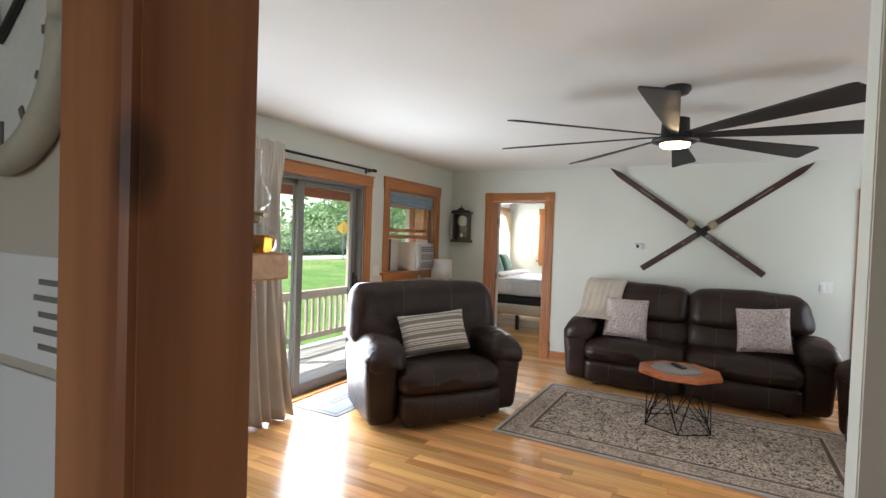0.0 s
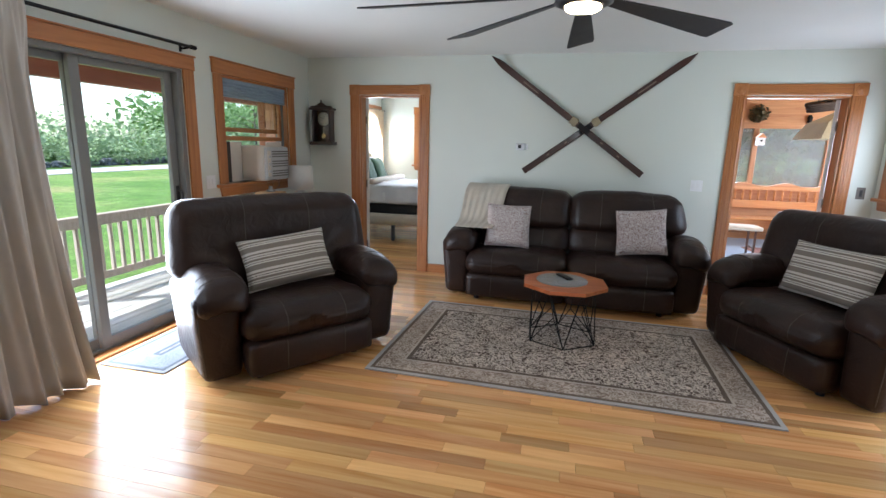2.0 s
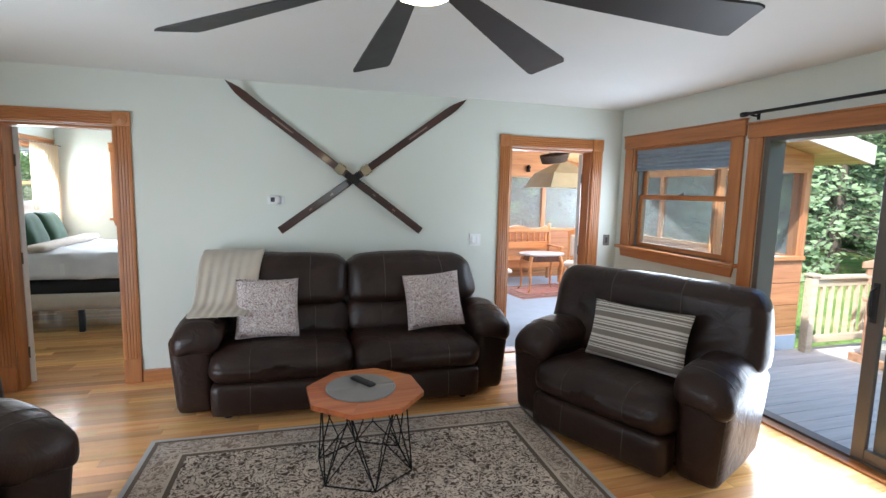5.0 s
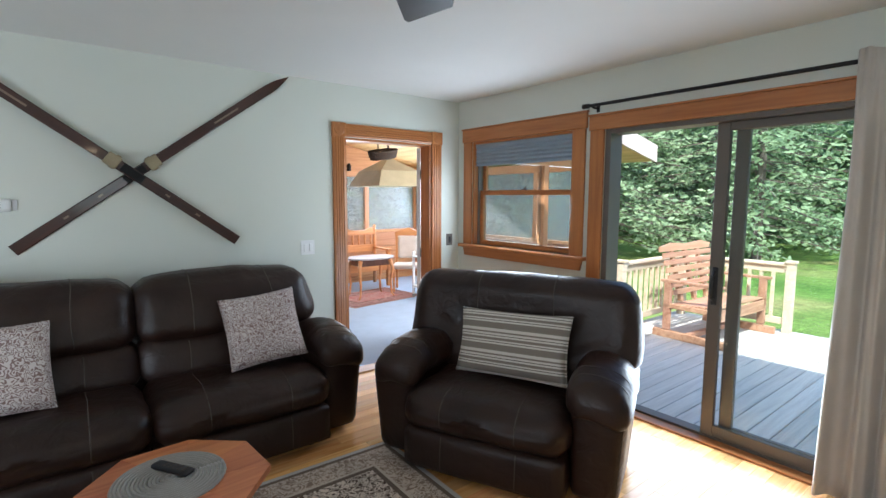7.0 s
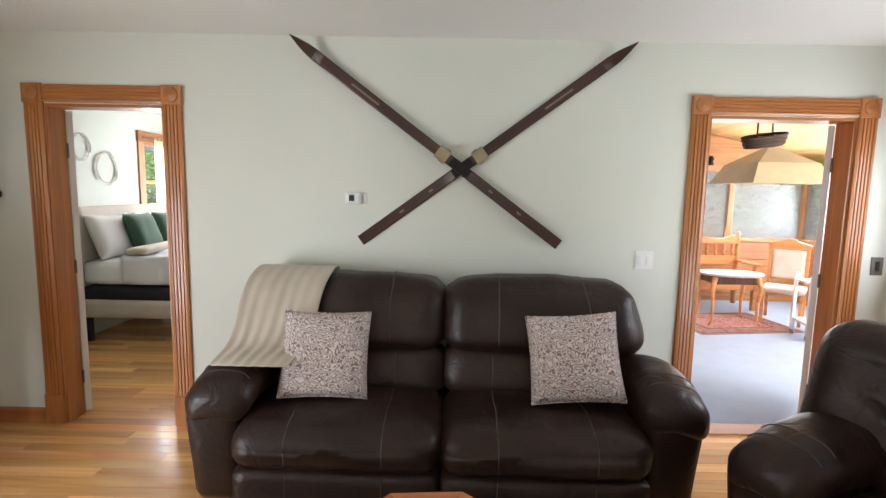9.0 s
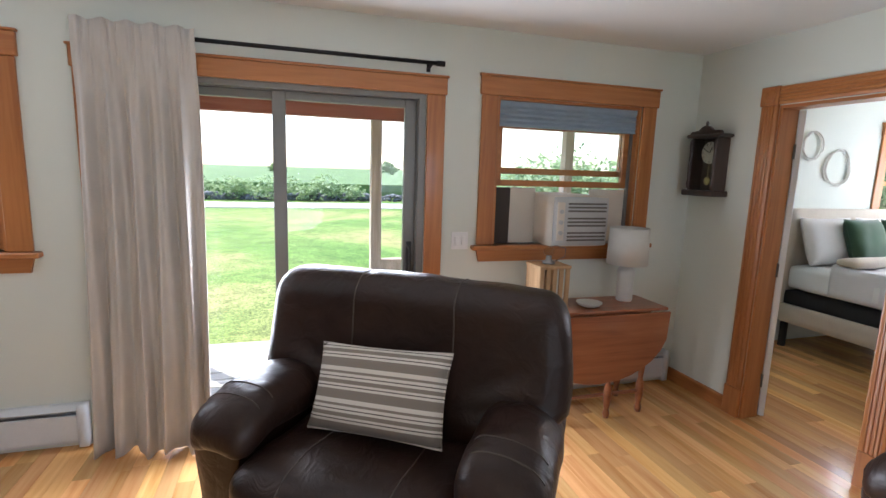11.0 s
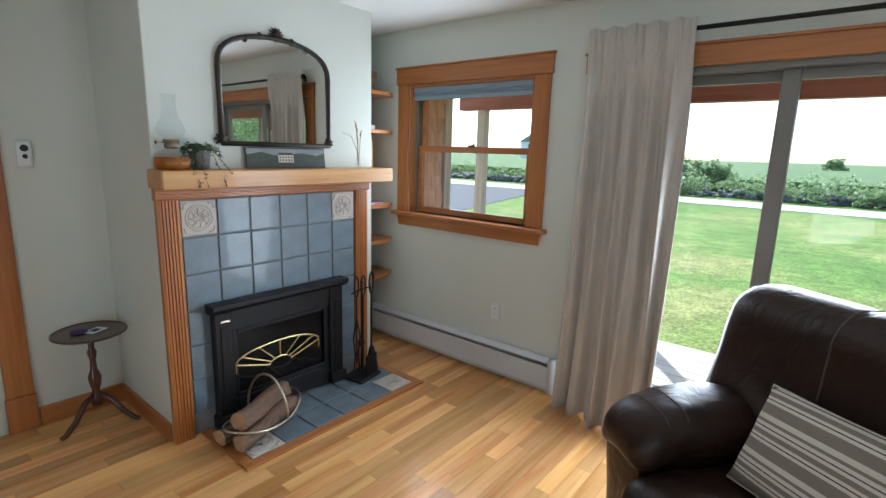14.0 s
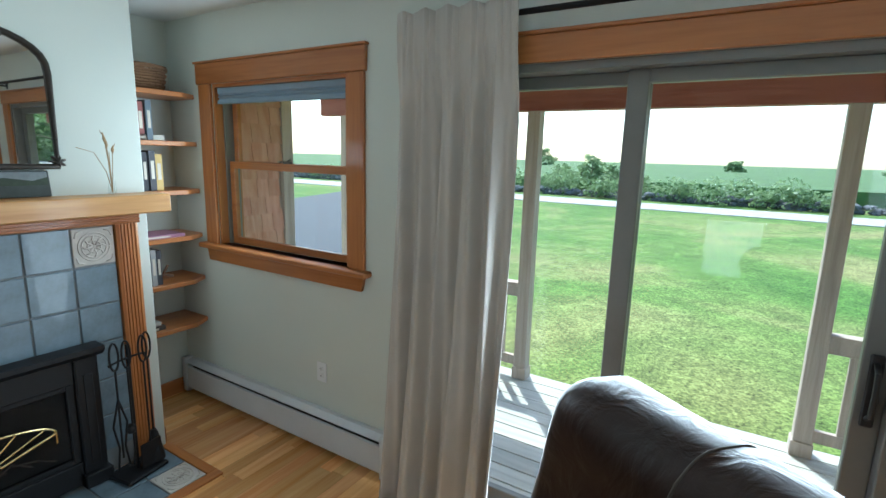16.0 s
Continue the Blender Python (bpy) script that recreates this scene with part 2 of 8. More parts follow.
# ---- building helpers ----
def bm_box(bm, a, b, bevel=0.0, seg=1):
    """An axis-aligned box between two corners, its edges bevelled."""
    x0, y0, z0 = (min(p, q) for p, q in zip(a, b))
    x1, y1, z1 = (max(p, q) for p, q in zip(a, b))
    vs = [bm.verts.new(p) for p in ((x0, y0, z0), (x1, y0, z0), (x1, y1, z0), (x0, y1, z0), (x0, y0, z1), (x1, y0, z1), (x1, y1, z1), (x0, y1, z1))]
    fs = [bm.faces.new([vs[i] for i in f]) for f in ((3, 2, 1, 0), (4, 5, 6, 7), (0, 1, 5, 4), (1, 2, 6, 5), (2, 3, 7, 6), (3, 0, 4, 7))]
    if bevel:
        es = list({e for f in fs for e in f.edges})
        bmesh.ops.bevel(bm, geom=es, offset=bevel, segments=seg, profile=0.5, affect='EDGES')
    return bm


def box(a, b, bevel=0.0, seg=1):
    return bm_box(bmesh.new(), a, b, bevel, seg)


def bm_tube(bm, p, q, r, r2=None, n=10, caps=True):
    """A round bar from p to q."""
    p, q = Vector(p), Vector(q)
    r2 = r if r2 is None else r2
    m = Matrix.Translation((p + q) / 2) @ (q - p).to_track_quat('Z', 'Y').to_matrix().to_4x4()
    bmesh.ops.create_cone(bm, cap_ends=caps, segments=n, radius1=r, radius2=r2, depth=(q - p).length, matrix=m)
    return bm


def bm_path(bm, pts, r, n=8):
    """A bent bar through points, swept as one skin."""
    pts = [Vector(p) for p in pts]
    rings = []
    side = None
    for i, p in enumerate(pts):
        d = (pts[min(i + 1, len(pts) - 1)] - pts[max(i - 1, 0)]).normalized()
        if side is None:
            side = d.orthogonal().normalized()
        side = (side - d * side.dot(d)).normalized()
        up = d.cross(side)
        rr = r(i / (len(pts) - 1)) if callable(r) else r
        rings.append([bm.verts.new(p + (side * math.cos(a) + up * math.sin(a)) * rr) for a in (2 * math.pi * k / n for k in range(n))])
    for a, b in zip(rings, rings[1:]):
        for k in range(n):
            bm.faces.new((a[k], a[(k + 1) % n], b[(k + 1) % n], b[k]))
    bm.faces.new(rings[0][::-1])
    bm.faces.new(rings[-1])
    return bm


def bm_lathe(bm, profile, n=20, at=(0, 0, 0)):
    """A turned shape about z from (radius, height) pairs."""
    at = Vector(at)
    rings = []
    for r, z in profile:
        rings.append([bm.verts.new(at + Vector((r * math.cos(2 * math.pi * k / n), r * math.sin(2 * math.pi * k / n), z))) for k in range(n)])
    for a, b in zip(rings, rings[1:]):
        for k in range(n):
            bm.faces.new((a[k], a[(k + 1) % n], b[(k + 1) % n], b[k]))
    bm.faces.new(rings[0][::-1])
    bm.faces.new(rings[-1])
    return bm


def bm_prism(bm, outline, z0, z1, m=None):
    """An outline in x and y raised from z0 to z1."""
    m = m or Matrix()
    lo = [bm.verts.new(m @ Vector((x, y, z0))) for x, y in outline]
    hi = [bm.verts.new(m @ Vector((x, y, z1))) for x, y in outline]
    k = len(outline)
    bm.faces.new(lo[::-1])
    bm.faces.new(hi)
    for i in range(k):
        bm.faces.new((lo[i], lo[(i + 1) % k], hi[(i + 1) % k], hi[i]))
    return bm


def mesh_of(name, bm, material, smooth=False):
    bmesh.ops.recalc_face_normals(bm, faces=bm.faces)
    me = bpy.data.meshes.new(name)
    if smooth:
        for f in bm.faces:
            f.smooth = True
    bm.to_mesh(me)
    bm.free()
    me.materials.append(material)
    return me


def part(name, bm, material, parent, label="", smooth=False):
    ob = new(name, mesh_of(name, bm, material, smooth))
    ob.parent = parent
    return tagged(ob, label)


def thing(name, label, category, m=None, group="", kind=""):
    """An Empty at the base of a thing, to parent its parts."""
    ob = new(name)
    ob.empty_display_size = 0.1
    if m is not None:
        ob.matrix_basis = m
    return tagged(ob, label, category, group, kind)


def solid(name, bm, material, label, category, group="", kind="", smooth=False, m=None):
    ob = new(name, mesh_of(name, bm, material, smooth))
    if m is not None:
        ob.matrix_basis = m
    return tagged(ob, label, category, group, kind)


def subdivide(ob, levels):
    md = ob.modifiers.new("subsurf", 'SUBSURF')
    md.levels = md.render_levels = levels
    return ob


def wall(name, axis, lo, hi, a0, a1, z0, z1, holes, material, label):
    """A wall along 'x' or 'y' from lo to hi across its thickness, with openings (a0, a1, z0, z1) through it."""
    aa = sorted({a0, a1, *(v for h in holes for v in h[:2] if a0 < v < a1)})
    zz = sorted({z0, z1, *(v for h in holes for v in h[2:] if z0 < v < z1)})
    def full(i, k):
        if not (0 <= i < len(aa) - 1 and 0 <= k < len(zz) - 1):
            return False
        a, z = (aa[i] + aa[i + 1]) / 2, (zz[k] + zz[k + 1]) / 2
        return not any(h[0] < a < h[1] and h[2] < z < h[3] for h in holes)
    bm, cache = bmesh.new(), {}
    def v(a, t, z):
        key = (a, t, z)
        if key not in cache:
            cache[key] = bm.verts.new((a, t, z) if axis == 'x' else (t, a, z))
        return cache[key]
    for i in range(len(aa) - 1):
        for k in range(len(zz) - 1):
            if not full(i, k):
                continue
            p, q, r, s = aa[i], aa[i + 1], zz[k], zz[k + 1]
            for t in (lo, hi):
                bm.faces.new((v(p, t, r), v(q, t, r), v(q, t, s), v(p, t, s)))
            for (di, dk), e in (((-1, 0), ((p, r), (p, s))), ((1, 0), ((q, r), (q, s))), ((0, -1), ((p, r), (q, r))), ((0, 1), ((p, s), (q, s)))):
                if not full(i + di, k + dk):
                    bm.faces.new((v(e[0][0], lo, e[0][1]), v(e[1][0], lo, e[1][1]), v(e[1][0], hi, e[1][1]), v(e[0][0], hi, e[0][1])))
    return solid(name, bm, material, label, "wall", kind="structure")


# ---- the plan ----
XW, XE, YN, YS, H = -2.615, 3.305, 6.735, 0.785, 2.455     # inner faces of the living room, ceiling height
T = 0.13
WIN_Z0, WIN_Z1 = 1.10, 2.06
W_WINS = [(1.42, 2.50), (5.155, 6.255)]
E_WIN = (5.375, 6.53)
W_DOOR, E_DOOR, DOOR_H = (2.96, 4.685), (3.36, 5.105), 2.035
BED_DOOR, SUN_DOOR = (-1.965, -1.235), (2.07, 2.965)

wall("wall_west", 'y', XW - 0.16, XW, 0.84, YN + T, -0.3, 2.75, [(a, b, WIN_Z0, WIN_Z1) for a, b in W_WINS] + [(*W_DOOR, 0.0, DOOR_H)], PAINT, "pale sage painted living room wall with windows and sliding door")
wall("wall_east", 'y', XE, XE + 0.16, -2.0, YN + T, -0.3, 2.75, [(*E_WIN, WIN_Z0, WIN_Z1), (*E_DOOR, 0.0, DOOR_H)], PAINT, "pale sage painted wall with window and sliding door")
wall("wall_north", 'x', YN, YN + T, XW, XE, -0.3, 2.75, [(*BED_DOOR, -0.25, DOOR_H), (*SUN_DOOR, -0.25, DOOR_H)], PAINT, "pale sage painted wall with two doorways")
wall("wall_south", 'x', 0.70, YS, -0.722, 0.152, 0.0, 2.75, [], PAINT, "painted wall beside the kitchen opening")
wall("wall_niche", 'x', 0.84, 0.97, XW, -2.13, 0.0, 2.75, [], PAINT, "painted back wall of the shelf niche")
solid("wall_chimney", box((-2.13, 0.655, 0.0), (-0.722, 1.52, 2.75), 0.004), PAINT, "painted chimney breast above the fireplace", "wall", kind="structure")
wall("wall_stair", 'x', 1.838, 1.93, 0.905, XE, -0.3, 2.75, [], PAINT, "painted wall end beside the stair", )
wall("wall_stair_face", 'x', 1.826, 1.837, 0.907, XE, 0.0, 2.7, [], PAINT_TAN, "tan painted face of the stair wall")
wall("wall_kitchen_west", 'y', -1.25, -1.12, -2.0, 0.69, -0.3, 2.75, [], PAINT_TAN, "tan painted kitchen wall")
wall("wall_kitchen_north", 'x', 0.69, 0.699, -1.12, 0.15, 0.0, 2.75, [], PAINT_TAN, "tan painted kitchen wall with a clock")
# Out of view; its window hole is added for the kitchen fill lamp.
wall("wall_kitchen_south", 'x', -2.13, -2.0, -1.25, XE + 0.16, -0.3, 2.75, [(0.2, 1.4, 1.0, 2.0)], PAINT_TAN, "unseen tan kitchen wall with an added window opening")
wall("wall_bath_west", 'y', -2.75, -2.62, -2.0, 0.84, -0.3, 2.75, [], PAINT, "outer wall south of the niche")
solid("ceiling", box((XW, -2.0, H), (XE, YN, H + 0.06)), CEIL, "flat white painted ceiling", "ceiling", kind="structure")
solid("floor_base", box((-2.75, -2.0, -0.3), (XE, YN + 0.06, -0.022)), SUBFLOOR, "dark subfloor under the boards", "floor", kind="structure")


# ---- openings: casings, windows, doors ----
def put(ob, m):
    ob.matrix_basis = m
    return ob


def fluted(bm, w, z0, z1, depth=0.02, n=4):
    """A casing board of width w along x, fluted on its front at -y."""
    pts = [(-w / 2, 0), (-w / 2, -depth * 0.8)]
    edge = w * 0.12
    for i in range(n):
        a = -w / 2 + edge + (w - 2 * edge) * i / n
        b = -w / 2 + edge + (w - 2 * edge) * (i + 1) / n
        pts += [(a, -depth), (a + (b - a) * 0.25, -depth), (a + (b - a) * 0.4, -depth + 0.006), (b - (b - a) * 0.4, -depth + 0.006), (b - (b - a) * 0.25, -depth)]
    pts += [(w / 2 - edge, -depth), (w / 2, -depth * 0.8), (w / 2, 0)]
    return bm_prism(bm, pts, z0, z1)


def door_casing(name, m, x0, x1, head, label, thick=T):
    """Trim round a doorway in a wall: fluted legs, plinths, corner blocks, head and jambs. Faces -y; the wall's face is y = 0."""
    t = thing(name, label, "door frame", m, kind="structure")
    w = 0.112
    for a in (x0 - w / 2, x1 + w / 2):
        leg = part("casing_leg", fluted(bmesh.new(), w, 0.2, head), FIR_Z, t)
        leg.location.x = a
        part("plinth", box((a - w / 2 - 0.004, -0.028, 0), (a + w / 2 + 0.004, 0, 0.2), 0.004), FIR_Z, t)
        part("corner_block", box((a - w / 2 - 0.005, -0.028, head), (a + w / 2 + 0.005, 0, head + 0.115), 0.004), FIR_Z, t)
        ring = bmesh.new()
        bm_lathe(ring, [(0.045, 0), (0.043, 0.004), (0.036, 0.002), (0.03, 0.006), (0.018, 0.003), (0.01, 0.008)], 20)
        r = part("rosette", ring, FIR_Z, t, smooth=True)
        r.matrix_basis = pose(a, -0.028, head + 0.058, 90)
    hd = part("casing_head", fluted(bmesh.new(), 0.105, -(x1 - x0) / 2, (x1 - x0) / 2), FIR_Z, t)
    hd.matrix_basis = pose((x0 + x1) / 2, 0, head + 0.057, 0, 90, 0)
    for a, b in ((x0 - 0.001, x0 + 0.018), (x1 - 0.018, x1 + 0.001)):
        part("jamb", box((a, 0.002, 0), (b, thick + 0.01, head)), FIR_Z, t)
    part("jamb_head", box((x0 + 0.018, 0.002, head - 0.018), (x1 - 0.018, thick + 0.01, head + 0.001)), FIR_X, t)
    return t


def hung_window(name, m, a0, a1, label, shade_drop, sill_dirt=False, lower_open=0.0, wall_t=0.16):
    """A double-hung window: casing, stool, apron, jambs, two sashes and a pleated shade. Faces -y; the wall's face is y = 0."""
    t = thing(name, label, "window", m, kind="structure")
    z0, z1, w = WIN_Z0, WIN_Z1, 0.112
    for a in (a0 - w / 2, a1 + w / 2):
        part("casing_leg", box((a - w / 2, -0.02, z0), (a + w / 2, 0, z1), 0.004), FIR_Z, t)
    part("casing_head", box((a0 - w - 0.012, -0.026, z1), (a1 + w + 0.012, 0, z1 + 0.115), 0.004), FIR_X, t)
    part("head_cap", box((a0 - w - 0.02, -0.034, z1 + 0.115), (a1 + w + 0.02, 0, z1 + 0.128), 0.003), FIR_X, t)
    part("window_sill", box((a0 - w - 0.035, -0.06, z0 - 0.03), (a1 + w + 0.035, wall_t * 0.45, z0), 0.006), FIR_X, t)
    ap = bmesh.new()
    bm_prism(ap, [(a0 - w, z0 - 0.03), (a1 + w, z0 - 0.03), (a1 + w - 0.02, z0 - 0.11), (a0 - w + 0.02, z0 - 0.11)], 0, 0.02, pose(0, 0, 0, 90))
    part("apron", ap, FIR_X, t)
    for a, b in ((a0 - 0.001, a0 + 0.02), (a1 - 0.02, a1 + 0.001)):
        part("jamb", box((a, 0.002, z0), (b, wall_t, z1)), FIR_Z, t)
    part("jamb_head", box((a0 + 0.02, 0.002, z1 - 0.02), (a1 - 0.02, wall_t, z1 + 0.001)), FIR_X, t)
    for a, b in ((a0 + 0.02, a0 + 0.034), (a1 - 0.034, a1 - 0.02)):
        part("track", box((a, 0.05, z0), (b, wall_t - 0.02, z1 - 0.02)), ALU, t)
    mid = (z0 + z1) / 2 + 0.01
    for nm, y, s0, s1 in (("upper_sash", 0.105, mid - 0.02, z1 - 0.02), ("lower_sash", 0.068, z0 + lower_open, mid + 0.02 + lower_open)):
        f = 0.042
        u0, u1 = a0 + 0.034, a1 - 0.034
        sash = bmesh.new()
        bm_box(sash, (u0, y, s0), (u0 + f, y + 0.03, s1), 0.003)
        bm_box(sash, (u1 - f, y, s0), (u1, y + 0.03, s1), 0.003)
        bm_box(sash, (u0 + f, y, s0), (u1 - f, y + 0.03, s0 + f), 0.003)
        bm_box(sash, (u0 + f, y, s1 - f), (u1 - f, y + 0.03, s1), 0.003)
        so = part(nm, sash, FIR_X, t)
        g = part("pane", box((u0 + f - 0.005, y + 0.012, s0 + f - 0.005), (u1 - f + 0.005, y + 0.016, s1 - f + 0.005)), GLASS, so)
        g.visible_shadow = False
    lk = bmesh.new()
    bm_box(lk, ((a0 + a1) / 2 - 0.03, 0.07, mid + 0.02 + lower_open), ((a0 + a1) / 2 + 0.03, 0.095, mid + 0.034 + lower_open), 0.004)
    bm_tube(lk, ((a0 + a1) / 2, 0.08, mid + 0.03 + lower_open), ((a0 + a1) / 2 + 0.03, 0.075, mid + 0.045 + lower_open), 0.006)
    part("sash_lock", lk, ALU_DARK, t)
    sh = bmesh.new()
    n = max(3, int(shade_drop / 0.022))
    top = z1 - 0.022
    pts = []
    for i in range(n + 1):
        pts.append((0.03 + 0.012 * (i % 2), top - 0.03 - (shade_drop - 0.05) * i / n))
    pts = [(0.018, top), (0.018, top - 0.03)] + [(p - 0.012, q) for p, q in pts] + [(0.014, top - shade_drop), (0.05, top - shade_drop)] + [(p + 0.02, q) for p, q in pts[::-1]] + [(0.056, top)]
    bm_prism(sh, pts, a0 + 0.024, a1 - 0.024, Matrix(((0, 0, 1, 0), (1, 0, 0, 0), (0, 1, 0, 0), (0, 0, 0, 1))))
    part("pleated_shade", sh, SHADE, t, "blue-grey pleated shade")
    return t


def sliding_door(name, m, a0, a1, label, open_side=0, metal=None, flip=False):
    """A sliding glass door: casing, frame and two framed panels, one of which may stand open. Faces -y; the wall's face is y = 0."""
    metal = metal or ALU
    t = thing(name, label, "sliding door", m, kind="structure")
    w, h = 0.115, DOOR_H
    for a in (a0 - w / 2, a1 + w / 2):
        part("casing_leg", box((a - w / 2, -0.022, 0), (a + w / 2, 0, h), 0.004), FIR_Z, t)
    part("casing_head", box((a0 - w - 0.01, -0.026, h), (a1 + w + 0.01, 0, h + 0.1), 0.004), FIR_X, t)
    part("head_cap", box((a0 - w - 0.018, -0.036, h + 0.1), (a1 + w + 0.018, 0, h + 0.114), 0.003), FIR_X, t)
    part("threshold", box((a0 - 0.02, -0.03, 0.001), (a1 + 0.02, 0.06, 0.016), 0.004), FIR_X, t)
    for a, b in ((a0, a0 + 0.045), (a1 - 0.045, a1)):
        part("frame_side", box((a, 0.002, 0.016), (b, 0.15, h), 0.003), metal, t)
    part("frame_head", box((a0 + 0.045, 0.002, h - 0.032), (a1 - 0.045, 0.15, h), 0.003), metal, t)
    part("track", box((a0 + 0.045, 0.06, 0.0), (a1 - 0.045, 0.15, 0.03), 0.003), metal, t)
    mid, s = (a0 + a1) / 2, 0.075
    spans = [(a0 + 0.045, mid + s / 2, 0.105), (mid - s / 2, a1 - 0.045, 0.062)]
    if open_side:
        wd = spans[1][1] - spans[1][0]
        spans = [(mid - s / 2, a1 - 0.045, 0.105), (mid - 0.13, mid - 0.13 + wd - 0.04, 0.062)]
    for i, (u0, u1, y) in enumerate(spans):
        z0, z1 = 0.03, h - 0.032
        pn = bmesh.new()
        bm_box(pn, (u0, y, z0), (u0 + s, y + 0.036, z1), 0.004)
        bm_box(pn, (u1 - s, y, z0), (u1, y + 0.036, z1), 0.004)
        bm_box(pn, (u0 + s, y, z0), (u1 - s, y + 0.036, z0 + s), 0.004)
        bm_box(pn, (u0 + s, y, z1 - 0.05), (u1 - s, y + 0.036, z1), 0.004)
        po = part("door_panel", pn, metal, t)
        g = part("pane", box((u0 + s - 0.006, y + 0.014, z0 + s - 0.006), (u1 - s + 0.006, y + 0.02, z1 - 0.044)), GLASS, po)
        g.visible_shadow = False
        if i == 1:
            hx = u0 + s / 2 if open_side else u1 - s / 2
            hb = bmesh.new()
            bm_box(hb, (hx - 0.018, y - 0.012, 0.88), (hx + 0.018, y, 1.12), 0.005)
            bm_path(hb, [(hx, y - 0.008, 0.91), (hx, y - 0.045, 0.93), (hx, y - 0.055, 1.0), (hx, y - 0.045, 1.07), (hx, y - 0.008, 1.09)], 0.009)
            part("handle", hb, BLACK_MATT, po, "black door pull")
    return t


SHADE = surface("shade_cloth", (0.26, 0.33, 0.40), 0.85, scale=10, fine=300, vary=0.08)
WEST, EAST, NORTH = pose(XW, 0, 0, 0, 0, 90), pose(XE, 0, 0, 0, 0, -90), pose(0, YN, 0)
# On the west wall the local x runs along +y, on the east wall along -y.
hung_window("window_1", WEST, *W_WINS[0], "fir-cased double-hung window with raised blue shade", 0.09)
hung_window("window_2", WEST, *W_WINS[1], "fir-cased double-hung window holding an air conditioner", 0.16, lower_open=0.39)
hung_window("window_3", EAST, -E_WIN[1], -E_WIN[0], "fir-cased double-hung window with blue pleated shade", 0.20)
sliding_door("door_1", WEST, *W_DOOR, "closed sliding glass door with taupe frame and fir casing")
sliding_door("door_2", EAST, -E_DOOR[1], -E_DOOR[0], "sliding glass door standing open to the deck", metal=ALU_DARK, open_side=1)
door_casing("door_frame_1", NORTH, *BED_DOOR, DOOR_H, "fluted fir casing round the bedroom doorway")
door_casing("door_frame_2", NORTH, *SUN_DOOR, DOOR_H, "fluted fir casing round the sunroom doorway")

for nm, hinge, lab in (("door_3", pose(BED_DOOR[0] + 0.022, YN + T + 0.012, 0.012, 0, 0, 135), "white panelled bedroom door standing open"), ("door_4", pose(SUN_DOOR[1] - 0.022, YN + T + 0.012, 0.012, 0, 0, 50), "white panelled sunroom door standing open")):
    wd = 0.70 if nm == "door_3" else 0.86
    sgn = -1 if nm == "door_3" else 1
    d = thing(nm, lab, "door", hinge, kind="structure")
    part("leaf", box((0, 0, 0), (wd, sgn * 0.035, 2.0), 0.003), WHITE, d)
    for z0, z1 in ((0.18, 0.85), (1.0, 1.85)):
        for x0, x1 in ((0.1, wd / 2 - 0.04), (wd / 2 + 0.04, wd - 0.1)):
            part("panel", box((x0, -0.004 if sgn > 0 else -0.039, z0), (x1, 0.039 if sgn > 0 else 0.004, z1), 0.003), WHITE, d)
    for z in (0.25, 1.0, 1.75):
        hg = bmesh.new()
        bm_tube(hg, (-0.008, -0.004 * sgn, z - 0.045), (-0.008, -0.004 * sgn, z + 0.045), 0.007)
        part("hinge", hg, ALU_DARK, d, "bronze hinge")
    kb = bmesh.new()
    bm_tube(kb, (wd - 0.06, -0.05, 0.95), (wd - 0.06, 0.05, 0.95), 0.009)
    for y in (-0.055, 0.055):
        bmesh.ops.create_uvsphere(kb, u_segments=12, v_segments=8, radius=0.026, matrix=Matrix.Translation((wd - 0.06, y, 0.95)))
    part("door_knob", kb, ALU_DARK, d, smooth=True)

# Kitchen opening: wooden jamb and casings.
fr = thing("door_frame_3", "knotty red-brown wooden casing of the kitchen opening", "door frame", kind="structure")
KNOTTY = wood("knotty_pine_dark", (0.24, 0.075, 0.026), (0.46, 0.19, 0.075), 2, 0.4, 0.2, grain=0.6)
add_knots(KNOTTY)
part("jamb", box((0.153, 0.662, 0), (0.172, 0.776, 2.3)), KNOTTY, fr)
part("casing_leg", box((0.070, 0.650, 0), (0.170, 0.6895, 2.3), 0.005), KNOTTY, fr)
part("casing_leg", box((-0.29, YS + 0.001, 0.2), (-0.17, YS + 0.022, 2.3), 0.004), FIR_Z, fr)
part("plinth", box((-0.296, YS + 0.001, 0), (-0.164, YS + 0.03, 0.2), 0.004), FIR_Z, fr)

# Baseboards of fir.
def baseboard(a, b, face, axis):
    bm = bmesh.new()
    prof = [(0, 0), (0.016, 0), (0.016, 0.085), (0.011, 0.098), (0, 0.1)]
    if axis == 'x':
        m = Matrix(((0, 0, 1, 0), (face[1], 0, 0, face[0]), (0, 1, 0, 0), (0, 0, 0, 1)))
    else:
        m = Matrix(((face[1], 0, 0, face[0]), (0, 0, 1, 0), (0, 1, 0, 0), (0, 0, 0, 1)))
    bm_prism(bm, prof, a, b, m)
    solid("baseboard", bm, FIR_X if axis == 'x' else FIR_Y, "orange-brown fir baseboard along the wall", "baseboard", kind="structure")


